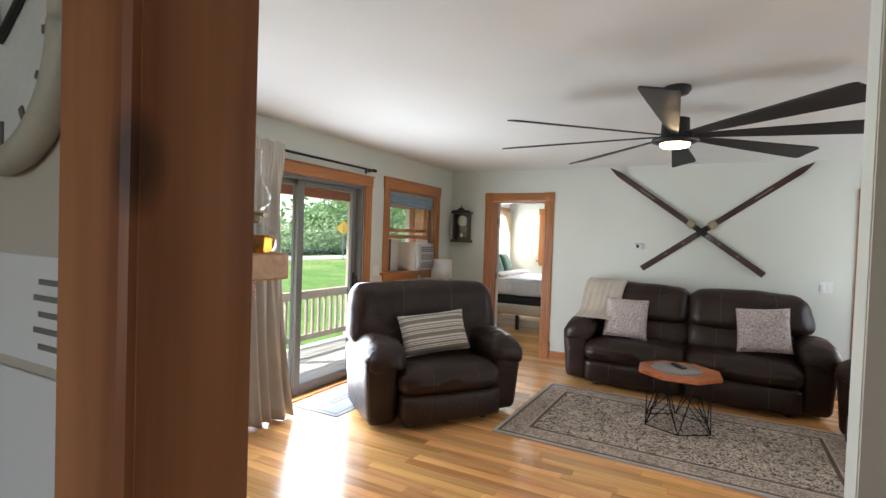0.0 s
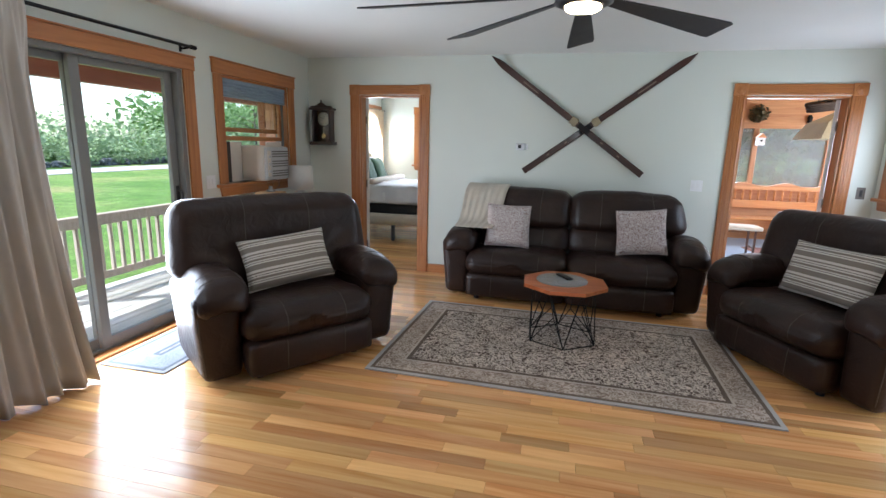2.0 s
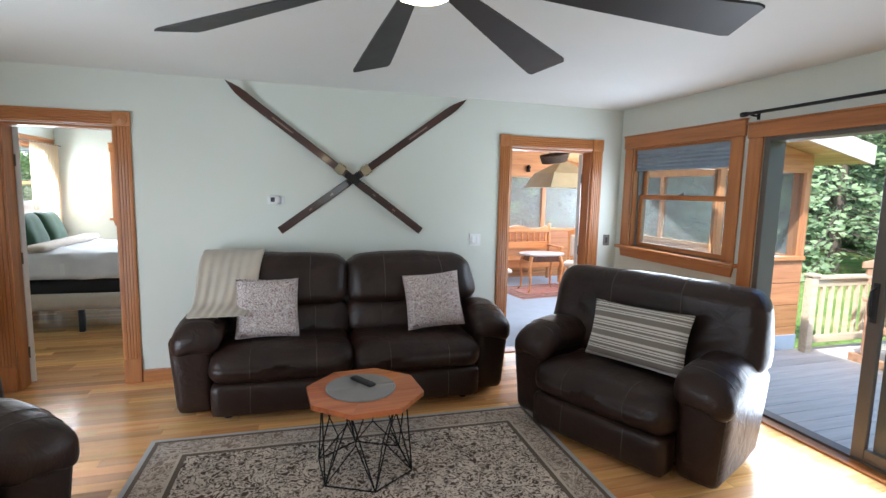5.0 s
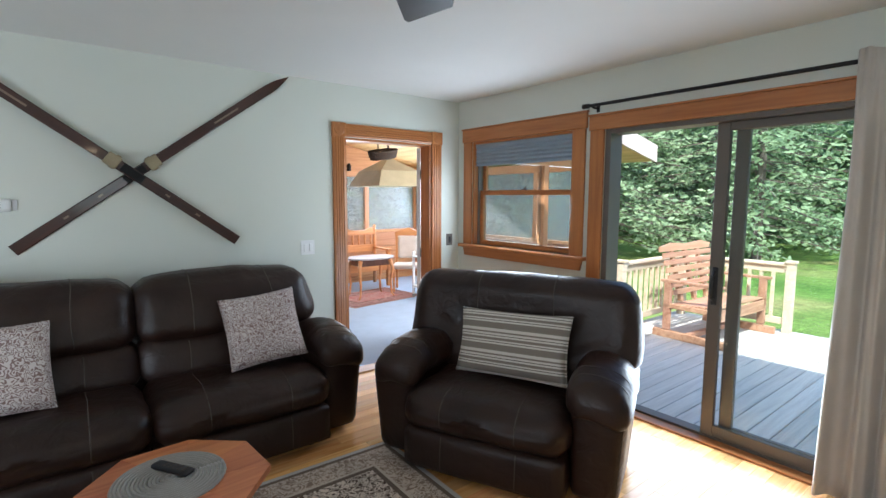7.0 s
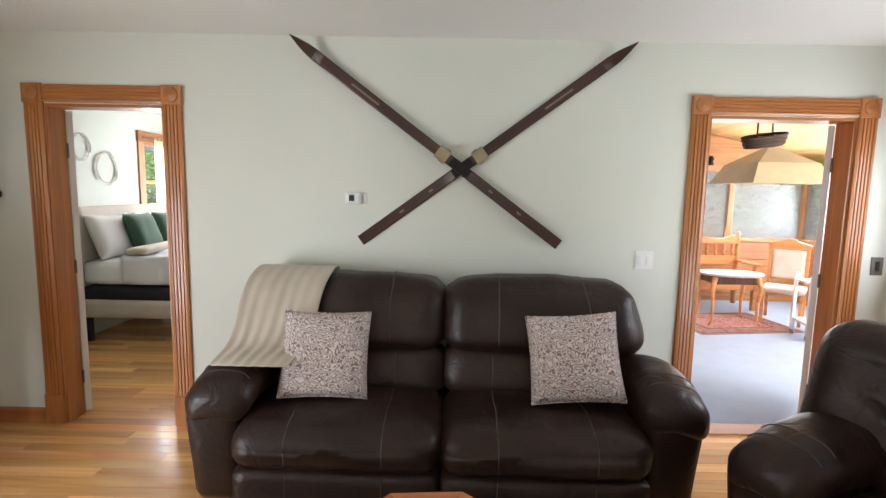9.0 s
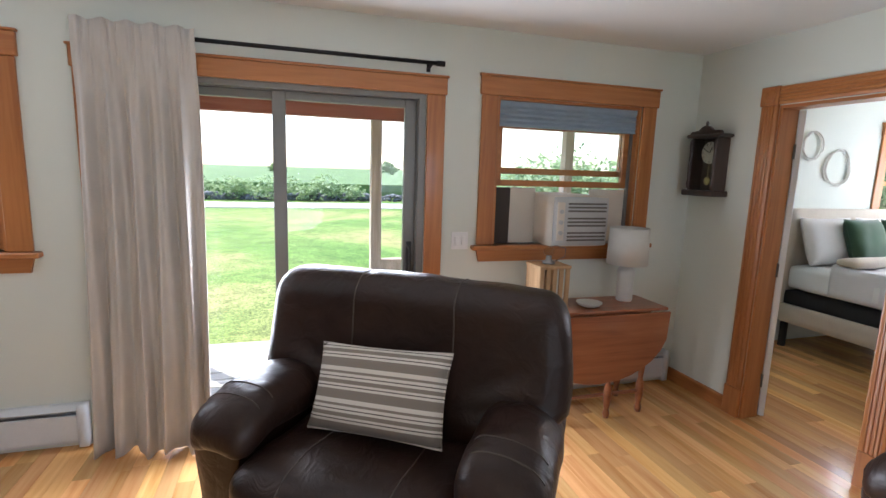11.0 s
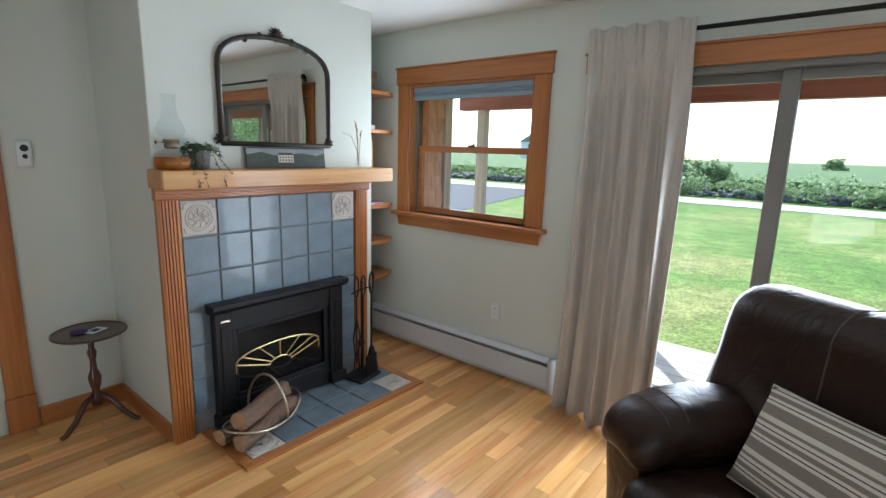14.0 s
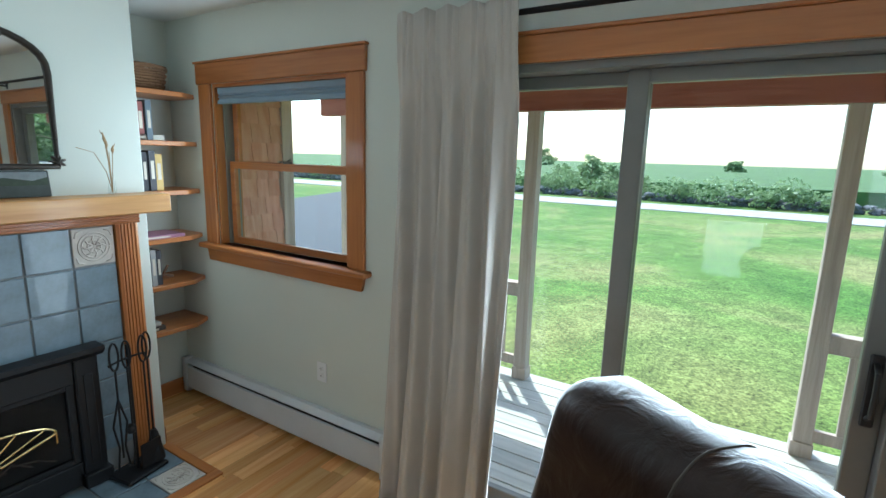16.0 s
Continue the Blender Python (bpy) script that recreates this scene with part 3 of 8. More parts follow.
baseboard(XW, BED_DOOR[0] - 0.118, (YN, -1), 'x')
baseboard(BED_DOOR[1] + 0.118, SUN_DOOR[0] - 0.118, (YN, -1), 'x')
baseboard(SUN_DOOR[1] + 0.118, XE, (YN, -1), 'x')
baseboard(-0.72, -0.30, (YS, 1), 'x')
baseboard(YS + 0.017, 1.50, (-0.722, 1), 'y')
baseboard(5.225, YN - 0.018, (XE, -1), 'y')
baseboard(1.93, 3.24, (XE, -1), 'y')
baseboard(0.99, 1.5, (-2.13, -1), 'y')
baseboard(XW, -2.15, (0.97, 1), 'x')

# ---- outdoors ----
def grass_material():
    """Mown grass: broad dry and lush patches, clumps and fine blades."""
    m, nt, n, l, b = nodes_of("lawn_grass")
    mp = coords(n, l)
    layers = []
    for scale, detail, dist in ((0.22, 3.0, 0.6), (2.6, 5.0, 1.0), (26.0, 6.0, 0.8)):
        t = n.new("ShaderNodeTexNoise")
        t.inputs["Scale"].default_value, t.inputs["Detail"].default_value, t.inputs["Distortion"].default_value = scale, detail, dist
        l.new(mp.outputs[0], t.inputs["Vector"])
        layers.append(t)
    patch = ramp(n, [(0.36, (0.085, 0.165, 0.028)), (0.52, (0.135, 0.205, 0.045)), (0.66, (0.24, 0.235, 0.085))])
    l.new(layers[0].outputs[0], patch.inputs[0])
    out = patch.outputs[0]
    for t, lo, hi in ((layers[1], 0.70, 1.25), (layers[2], 0.35, 1.75)):
        hs, mr = n.new("ShaderNodeHueSaturation"), n.new("ShaderNodeMapRange")
        mr.inputs["From Min"].default_value, mr.inputs["From Max"].default_value = 0.3, 0.7
        mr.inputs["To Min"].default_value, mr.inputs["To Max"].default_value = lo, hi
        l.new(t.outputs[0], mr.inputs[0])
        l.new(mr.outputs[0], hs.inputs["Value"])
        l.new(out, hs.inputs["Color"])
        out = hs.outputs[0]
    l.new(out, b.inputs["Base Color"])
    b.inputs["Roughness"].default_value = 0.9
    b.inputs["Specular IOR Level"].default_value = 0.2
    bp = n.new("ShaderNodeBump")
    bp.inputs["Strength"].default_value, bp.inputs["Distance"].default_value = 0.6, 0.03
    l.new(layers[2].outputs[0], bp.inputs["Height"])
    l.new(bp.outputs[0], b.inputs["Normal"])
    return m


LAWN = grass_material()
GRAVEL = surface("road_gravel", (0.42, 0.40, 0.37), 0.95, 0, 2, 40, 0.15, 0.4)
ASPHALT = surface("driveway_asphalt", (0.06, 0.062, 0.068), 0.9, 0, 2, 60, 0.2, 0.4)
GZ = -0.55
g = bmesh.new()
bmesh.ops.create_grid(g, x_segments=60, y_segments=60, size=400, matrix=Matrix.Translation((0, 0, GZ)))
solid("ground", g, LAWN, "mown green lawn round the house", "ground", kind="structure")
road = bmesh.new()
bm_prism(road, [(-31, -300), (-27.5, -300), (-25.5, -40), (-25.5, 40), (-29, 300), (-32.5, 300), (-29, 40), (-29, -40)], GZ + 0.004, GZ + 0.03)
solid("road", road, GRAVEL, "pale gravel road beyond the lawn", "road", kind="structure")
dr = bmesh.new()
bm_prism(dr, [(-24.9, -9.5), (-24.9, -17), (-10, -12), (-7, -9), (-5.6, -4), (-9.5, -3.2), (-13, -6.5)], GZ + 0.004, GZ + 0.02)
solid("driveway", dr, ASPHALT, "dark asphalt driveway across the lawn", "road", kind="structure")


def leaf_cloud(bm, rng, centre, radius, count, size, squash=1.0):
    """Small leaf blades scattered through a ragged ball."""
    for _ in range(count):
        d = Vector((rng.gauss(0, 1), rng.gauss(0, 1), rng.gauss(0, 1) * squash)).normalized() * radius * (rng.random() ** 0.45)
        d.z *= squash
        p = Vector(centre) + d
        u = Vector((rng.gauss(0, 1), rng.gauss(0, 1), rng.gauss(0, 0.6))).normalized()
        v = u.orthogonal().normalized()
        s = size * rng.uniform(0.6, 1.4)
        vs = [bm.verts.new(p + u * s * a + v * s * b) for a, b in ((-1, 0), (0, -0.45), (1, 0), (0, 0.45))]
        bm.faces.new(vs)


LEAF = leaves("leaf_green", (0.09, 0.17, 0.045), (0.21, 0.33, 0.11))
# Pale leaves: distance haze and part of the sunlight are put into this colour.
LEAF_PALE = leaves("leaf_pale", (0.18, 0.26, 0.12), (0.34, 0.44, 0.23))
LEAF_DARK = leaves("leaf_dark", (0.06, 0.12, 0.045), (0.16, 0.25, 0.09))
BARK = surface("bark", (0.11, 0.085, 0.065), 0.95, 0, 5, 60, 0.3, 0.8, stretch=(1, 1, 0.3), dist=0.02)


def tree(name, at, height, spread, material, seed, label, n=1500, leaf=0.09, conifer=False, group=""):
    rng = random.Random(seed)
    t = thing(name, label, "tree", pose(*at), group)
    tk = bmesh.new()
    bm_path(tk, [(0, 0, -0.2), (0.05, 0.02, height * 0.3), (-0.04, 0.05, height * 0.6), (0, 0, height * 0.93)], lambda f: 0.035 * height * 0.55 * (1 - 0.85 * f), 8)
    cr, br = bmesh.new(), bmesh.new()
    if conifer:
        k = 34
        for i in range(k):
            f = i / k
            z = height * (0.08 + 0.9 * f)
            r = spread * (1 - f) ** 0.8 * rng.uniform(0.8, 1.15)
            for j in range(max(3, int(9 * (1 - f)))):
                a = rng.random() * 6.283
                e = Vector((math.cos(a) * r, math.sin(a) * r, z - 0.18 * r))
                bm_path(br, [(0, 0, z), tuple(e * 0.6 + Vector((0, 0, z)) * 0.4), tuple(e)], 0.02, 4)
                for q in range(5):
                    leaf_cloud(cr, rng, Vector((0, 0, z)).lerp(e, 0.3 + 0.7 * q / 4), 0.13 * spread, max(2, n // (k * 30)), leaf, 0.6)
    else:
        limbs = 11
        for i in range(limbs):
            f = i / limbs
            z = height * (0.28 + 0.6 * f)
            a = i * 2.4 + rng.uniform(-0.4, 0.4)
            r = spread * (1 - 0.55 * f) * rng.uniform(0.6, 1.0)
            e = Vector((math.cos(a) * r, math.sin(a) * r, z + height * 0.12))
            bm_path(br, [(0, 0, z), (e.x * 0.5, e.y * 0.5, z + height * 0.08), tuple(e)], lambda q: 0.012 * height * (1 - 0.8 * q), 5)
            for _ in range(4):
                c = e + Vector((rng.gauss(0, 1), rng.gauss(0, 1), rng.gauss(0, 0.8))) * spread * 0.28
                leaf_cloud(cr, rng, c, spread * rng.uniform(0.22, 0.4), n // (limbs * 4), leaf, 0.8)
    part("trunk", tk, BARK, t)
    tagged(part("branches", br, BARK, t), kind="stuff")
    part("crown", cr, material, t)
    return t


def hedge(name, pts, height, material, seed, label, per_m=60, leaf=0.12, width=1.2, kind="stuff"):
    """A rough run of bushes along a line, of leaf blades and stems."""
    rng = random.Random(seed)
    bm = bmesh.new()
    for (x0, y0), (x1, y1) in zip(pts, pts[1:]):
        length = math.hypot(x1 - x0, y1 - y0)
        for i in range(int(length / 1.1)):
            f = (i + rng.random()) * 1.1 / length
            h = height * rng.uniform(0.55, 1.2)
            c = (x0 + (x1 - x0) * f + rng.gauss(0, width * 0.4), y0 + (y1 - y0) * f + rng.gauss(0, width * 0.4), GZ + h * 0.45)
            leaf_cloud(bm, rng, c, h * 0.62, int(per_m * 1.1 * h), leaf, 0.8)
    return solid(name, bm, material, label, "bushes", kind=kind)


hedge("hedge", [(-32, -90), (-32, -30), (-32, 60), (-36, 100)], 1.5, LEAF_PALE, 3, "green hedgerow of bushes along the road", 150, 0.13, 2.0)
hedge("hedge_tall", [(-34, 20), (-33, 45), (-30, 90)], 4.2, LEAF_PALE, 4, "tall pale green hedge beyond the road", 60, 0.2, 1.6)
hedge("tree_belt", [(-48, 52), (-34, 80), (-8, 108)], 8.0, LEAF, 17, "belt of green trees far beyond the road", 26, 0.6, 3.0)
field = bmesh.new()
bm_prism(field, [(-56, -300), (-36, -300), (-36, 300), (-380, 300), (-380, -300)], GZ + 0.1, GZ + 0.9)
solid("field", field, surface("tall_field_grass", (0.085, 0.15, 0.04), 0.95, 0, 0.5, 12, 0.3, 0.8, dist=0.1), "tall green field beyond the hedge", "field", kind="structure")
# Trees farther west get the paler leaves, in place of distance haze.
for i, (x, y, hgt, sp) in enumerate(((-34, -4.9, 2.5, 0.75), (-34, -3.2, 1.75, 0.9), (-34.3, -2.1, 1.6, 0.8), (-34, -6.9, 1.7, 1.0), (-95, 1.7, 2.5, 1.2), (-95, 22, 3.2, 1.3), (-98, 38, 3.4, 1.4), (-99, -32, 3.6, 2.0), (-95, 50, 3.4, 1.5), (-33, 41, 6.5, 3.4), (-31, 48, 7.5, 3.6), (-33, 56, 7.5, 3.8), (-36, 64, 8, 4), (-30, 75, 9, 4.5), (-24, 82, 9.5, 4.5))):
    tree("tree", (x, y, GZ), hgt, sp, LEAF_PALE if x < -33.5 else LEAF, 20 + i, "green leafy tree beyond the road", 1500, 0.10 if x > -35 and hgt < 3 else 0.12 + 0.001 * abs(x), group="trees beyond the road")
# Near conifers are pale spruce; their sunlit look is also in the leaf colour.
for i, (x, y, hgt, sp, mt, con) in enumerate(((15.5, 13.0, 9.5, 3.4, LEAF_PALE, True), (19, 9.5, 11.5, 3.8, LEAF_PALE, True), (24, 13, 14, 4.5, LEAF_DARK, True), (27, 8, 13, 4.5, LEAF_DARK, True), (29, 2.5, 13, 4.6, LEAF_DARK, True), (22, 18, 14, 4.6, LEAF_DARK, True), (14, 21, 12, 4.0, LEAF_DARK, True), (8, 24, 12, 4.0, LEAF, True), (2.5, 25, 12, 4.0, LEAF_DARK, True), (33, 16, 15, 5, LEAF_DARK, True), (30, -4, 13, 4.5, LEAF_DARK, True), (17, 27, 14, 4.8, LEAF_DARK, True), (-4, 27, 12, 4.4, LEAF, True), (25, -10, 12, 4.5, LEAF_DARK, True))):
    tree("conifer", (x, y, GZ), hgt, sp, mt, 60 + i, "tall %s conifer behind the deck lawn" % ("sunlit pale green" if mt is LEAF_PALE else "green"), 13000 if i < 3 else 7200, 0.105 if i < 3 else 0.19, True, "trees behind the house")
hedge("tree_line", [(40, -30), (40, 6), (34, 24), (12, 36), (-10, 36)], 11.0, LEAF_DARK, 14, "dense dark green tree line behind the lawn", 34, 0.75, 2.5)
hedge("shrubs", [(34, -16), (33, 4), (27, 19), (8, 29), (-8, 30)], 3.0, LEAF_DARK, 9, "dark shrubs under the trees", 40, 0.3, 3.0)


# ---- soft shapes ----
def rounded(a, b, r, n=(12, 10, 8), bulge=0.0, ripple=0.0, seed=0, warp=None):
    """A box with round edges, bulging sides and slight ripples, as a dense skin. Returns the bmesh and its map from box to skin."""
    a, b = Vector(a), Vector(b)
    c, h = (a + b) / 2, (b - a) / 2
    r = min(r, *h)
    def to_skin(p):
        q = Vector([max(-h[i] + r, min(h[i] - r, p[i])) for i in range(3)])
        d = p - q
        s = q + d.normalized() * r if d.length > 1e-9 else p.copy()
        for i in range(3):
            j, k = (i + 1) % 3, (i + 2) % 3
            s[i] += bulge * (s[i] / h[i]) * max(0, 1 - (p[j] / h[j]) ** 2) * max(0, 1 - (p[k] / h[k]) ** 2)
        if ripple:
            s += s.normalized() * ripple * noise.noise(s * 6.0 + Vector((seed, seed * 2.3, 0)))
        s = s + c
        return warp(s) if warp else s
    bm, cache = bmesh.new(), {}
    def v(p):
        key = tuple(round(x, 5) for x in p)
        if key not in cache:
            cache[key] = bm.verts.new(to_skin(Vector(p)))
        return cache[key]
    for i in range(3):
        j, k = (i + 1) % 3, (i + 2) % 3
        for sgn in (-1, 1):
            for u in range(n[j]):
                for w in range(n[k]):
                    quad = []
                    for du, dw in ((0, 0), (1, 0), (1, 1), (0, 1)):
                        p = [0, 0, 0]
                        p[i], p[j], p[k] = sgn * h[i], h[j] * (2 * (u + du) / n[j] - 1), h[k] * (2 * (w + dw) / n[k] - 1)
                        quad.append(v(p))
                    bm.faces.new(quad)
    return bm, (lambda p: to_skin(Vector(p) - c))


def seam(parent, skin, x, pts, name="seam"):
    """A stitched seam lying on a skin, through (y, z) places of its box at x."""
    line = []
    for (y0, z0), (y1, z1) in zip(pts, pts[1:]):
        for i in range(8):
            line.append(skin((x, y0 + (y1 - y0) * i / 8, z0 + (z1 - z0) * i / 8)))
    line.append(skin((x, *pts[-1])))
    bm = bmesh.new()
    bm_path(bm, line, 0.0035, 5)
    part(name, bm, SEAM, parent, smooth=True)


def lean(y0, z0, k):
    """Leans what is above z0 backwards."""
    def f(p):
        if p.z > z0:
            p.y += (p.z - z0) * k
        return p
    return f


def smooth_step(a, b, v):
    f = max(0.0, min(1.0, (v - a) / (b - a)))
    return f * f * (3 - 2 * f)


def cross_seam(parent, skin, y, z, x0, x1):
    """A stitched seam running across a skin from x0 to x1."""
    bm = bmesh.new()
    bm_path(bm, [skin((x0 + (x1 - x0) * i / 14, y, z)) for i in range(15)], 0.0032, 5)
    part("seam", bm, SEAM, parent, smooth=True)


def recliner(name, m, width, seats, label, category, back_h=1.06, group="", arm_h=0.69):
    """A padded leather recliner or sofa. Faces -y; its arms begin at y = -0.40 and the seat stands out before them."""
    t = thing(name, label, category, m, group)
    w, front, rear, aw = width / 2, -0.40, 0.30, 0.245
    inner = w - aw + 0.012
    bm, _ = rounded((-inner + 0.02, front + 0.04, 0.07), (inner - 0.02, rear, 0.34), 0.03, (8, 8, 4))
    part("base", bm, LEATHER, t, smooth=True)
    for sx in (-1, 1):
        x0, x1 = sorted((sx * (w - aw), sx * w))
        def splay(p, s=sx):
            p.x += s * (0.075 * (p.z - 0.04) * smooth_step(0, aw, (p.x * s) - (w - aw)) - 0.03 * max(0.0, p.y))
            p.y += 0.05 * (0.3 - p.z) * (1 if p.y < 0 else 0)
            return p
        bm, skin = rounded((x0 + 0.004, front, 0.035), (x1 - 0.004, rear, arm_h - 0.10), 0.05, (8, 14, 12), 0.006, 0.003, sx, splay)
        pn = part("arm_panel", bm, LEATHER, t, smooth=True)
        edge = sx * (w - 0.004)
        bm2 = bmesh.new()
        bm_path(bm2, [skin((edge, front, 0.09 + 0.38 * k / 12)) for k in range(13)], 0.0032, 5)
        part("seam", bm2, SEAM, pn, smooth=True)
        def drape(p, s=sx):
            f = (p.y - front + 0.07) / 0.75
            u = (p.x * s - (w - aw)) / aw
            p.z += -0.085 * max(0.0, 0.30 - f) ** 1.5 / 0.164 - 0.05 * smooth_step(0.45, 1.0, f) - 0.035 * max(0.0, u - 0.55) ** 1.3
            p.z += 0.010 * math.sin(11 * f + 2.5 * u) * (1 - f) + 0.012 * math.cos(3.1 * (u - 0.5))
            p.x += -s * 0.02 * f
            return p
        bm, skin = rounded((x0 - 0.012, front - 0.05, arm_h - 0.185), (x1 + 0.045, rear - 0.12, arm_h), 0.075, (14, 22, 10), 0.012, 0.012, sx * 3, drape)
        arm = part("arm_pad", bm, LEATHER, t, smooth=True)
        cross_seam(arm, skin, front + 0.055, arm_h, x0, x1 + 0.05)
        cross_seam(arm, skin, front + 0.13, arm_h, x0, x1 + 0.05)
    sw = 2 * inner / seats
    k = 0.20 if seats == 1 else 0.27
    for i in range(seats):
        x0, x1 = -inner + i * sw + 0.003, -inner + (i + 1) * sw - 0.003
        def roll(p):
            p.z -= 0.03 * smooth_step(-0.30, front - 0.12, p.y) * (p.z > 0.4) - 0.012 * math.sin(9 * p.y)
            return p
        bm, skin = rounded((x0, front - 0.125, 0.255), (x1, 0.06, 0.495), 0.085, (18, 16, 8), 0.02, 0.009, i + 5, roll)
        s = part("seat", bm, LEATHER, t, smooth=True)
        for f in (0.27, 0.73):
            seam(s, skin, x0 + (x1 - x0) * f, [(-0.02, 0.495), (front - 0.125, 0.495), (front - 0.125, 0.27)])
        bm, skin = rounded((x0 + 0.006, front - 0.115, 0.05), (x1 - 0.006, front + 0.06, 0.275), 0.03, (14, 4, 7), 0.008, 0.004, i + 9)
        fr = part("footrest", bm, LEATHER, t, smooth=True)
        for f in (0.27, 0.73):
            seam(fr, skin, x0 + (x1 - x0) * f, [(front - 0.115, 0.265), (front - 0.115, 0.06)])
        if seats == 1:
            half = w + 0.025
            def wing(p):
                f = (p.z - 0.44) / (back_h - 0.44)
                q = p.x / half
                ahead = smooth_step(0.16, -0.02, p.y)
                p.x *= (inner - 0.01) / half + (1 - (inner - 0.01) / half) * smooth_step(0.10, 0.30, f)
                p.x *= 1 - 0.03 * smooth_step(0.55, 1.0, f)
                a = math.atan2(f - 0.26, abs(q) - 0.30)
                near = math.exp(-((abs(q) - 0.62) / 0.22) ** 2 - ((f - 0.36) / 0.22) ** 2)
                p.y += ahead * (0.075 * (1 - abs(q) ** 2.2) * math.sin(math.pi * min(1, f * 1.05)) * 0.8 - 0.045 * math.exp(-((f - 0.22) / 0.16) ** 2) * (1 - q * q) + 0.014 * math.sin(13 * a) * near)
                p.y += (p.z - 0.44) * k
                return p
            bm, skin = rounded((-half, -0.04, 0.44), (half, 0.24, back_h), 0.105, (36, 8, 26), 0.018, 0.012, 20, wing)
            bk = part("backrest", bm, LEATHER, t, smooth=True)
            for f in (0.33, 0.67):
                seam(bk, skin, -half + 2 * half * f, [(0.18, back_h), (-0.04, back_h), (-0.04, 0.80)])
            continue
        bm, skin = rounded((x0 + 0.012, -0.05, 0.44), (x1 - 0.012, 0.20, 0.72), 0.075, (14, 8, 10), 0.03, 0.010, i + 12, lean(0, 0.44, k))
        lb = part("lumbar_cushion", bm, LEATHER, t, smooth=True)
        for f in (0.27, 0.73):
            seam(lb, skin, x0 + (x1 - x0) * f, [(-0.05, 0.68), (-0.05, 0.52)])
        bx0 = x0 - (0.13 if i == 0 else -0.004)
        bx1 = x1 + (0.13 if i == seats - 1 else -0.004)
        def shoulders(p, b0=bx0, b1=bx1, outer=-1 if i == 0 else 1):
            f = smooth_step(0.70, back_h, p.z)
            p.y += (p.z - 0.44) * k
            q = outer * (p.x - (b0 + b1) / 2) / ((b1 - b0) / 2)
            p.x -= outer * 0.05 * f * max(0, q)
            return p
        bm, skin = rounded((bx0, -0.075, 0.665), (bx1, 0.24, back_h), 0.10, (20, 8, 14), 0.03, 0.014, i + 20, shoulders)
        bk = part("backrest", bm, LEATHER, t, smooth=True)
        for f in (0.27, 0.73):
            seam(bk, skin, bx0 + (bx1 - bx0) * f, [(0.16, back_h), (-0.075, back_h), (-0.075, 0.73)])
    bm, _ = rounded((-inner - 0.06, rear - 0.17, 0.06), (inner + 0.06, rear - 0.02, 0.86), 0.06, (10, 5, 8), 0.0, 0.004, 2, lean(0, 0.44, k * 0.6))
    part("back_shell", bm, LEATHER, t, smooth=True)
    for x in (-inner + 0.1, inner - 0.1):
        for y in (front + 0.02, rear - 0.08):
            ft = bmesh.new()
            bm_tube(ft, (x, y, 0.0), (x, y, 0.085), 0.026, 0.022, 12)
            part("foot", ft, BLACK_MATT, t)
    return t


LC_M = pose(-1.535, 4.28, 0, 0, 0, 53)
RC_M = pose(2.262, 5.018, 0, 0, 0, -65)
SOFA_M = pose(0.49, 6.25, 0, 0, 0, -1.5)
recliner("recliner", LC_M, 1.35, 1, "dark brown leather recliner beside the sliding door", "recliner", 1.095, "leather seats")
recliner("recliner", RC_M, 1.38, 1, "dark brown leather recliner on the rug's edge", "recliner", 1.055, "leather seats")
recliner("sofa", SOFA_M, 2.38, 2, "dark brown leather two-seat reclining sofa against the wall", "sofa", 1.05, "leather seats")


def pattern_paisley():
    m, nt, n, l, b = nodes_of("paisley_print")
    mp = coords(n, l)
    ns, wv = n.new("ShaderNodeTexNoise"), n.new("ShaderNodeTexWave")
    ns.inputs["Scale"].default_value, ns.inputs["Detail"].default_value = 9.0, 1.0
    wv.wave_type = 'RINGS'
    wv.inputs["Scale"].default_value, wv.inputs["Distortion"].default_value, wv.inputs["Detail Scale"].default_value, wv.inputs["Detail"].default_value = 19.0, 24.0, 1.5, 1.0
    l.new(mp.outputs[0], ns.inputs["Vector"])
    l.new(mp.outputs[0], wv.inputs["Vector"])
    r = ramp(n, [(0.34, (0.25, 0.165, 0.15)), (0.48, (0.66, 0.60, 0.57))])
    l.new(wv.outputs["Fac"], r.inputs[0])
    l.new(r.outputs[0], b.inputs["Base Color"])
    b.inputs["Roughness"].default_value = 0.9
    wf = n.new("ShaderNodeTexNoise")
    wf.inputs["Scale"].default_value = 700
    l.new(mp.outputs[0], wf.inputs["Vector"])
    bp = n.new("ShaderNodeBump")
    bp.inputs["Strength"].default_value, bp.inputs["Distance"].default_value = 0.3, 0.001
    l.new(wf.outputs[0], bp.inputs["Height"])
    l.new(bp.outputs[0], b.inputs["Normal"])
    return m


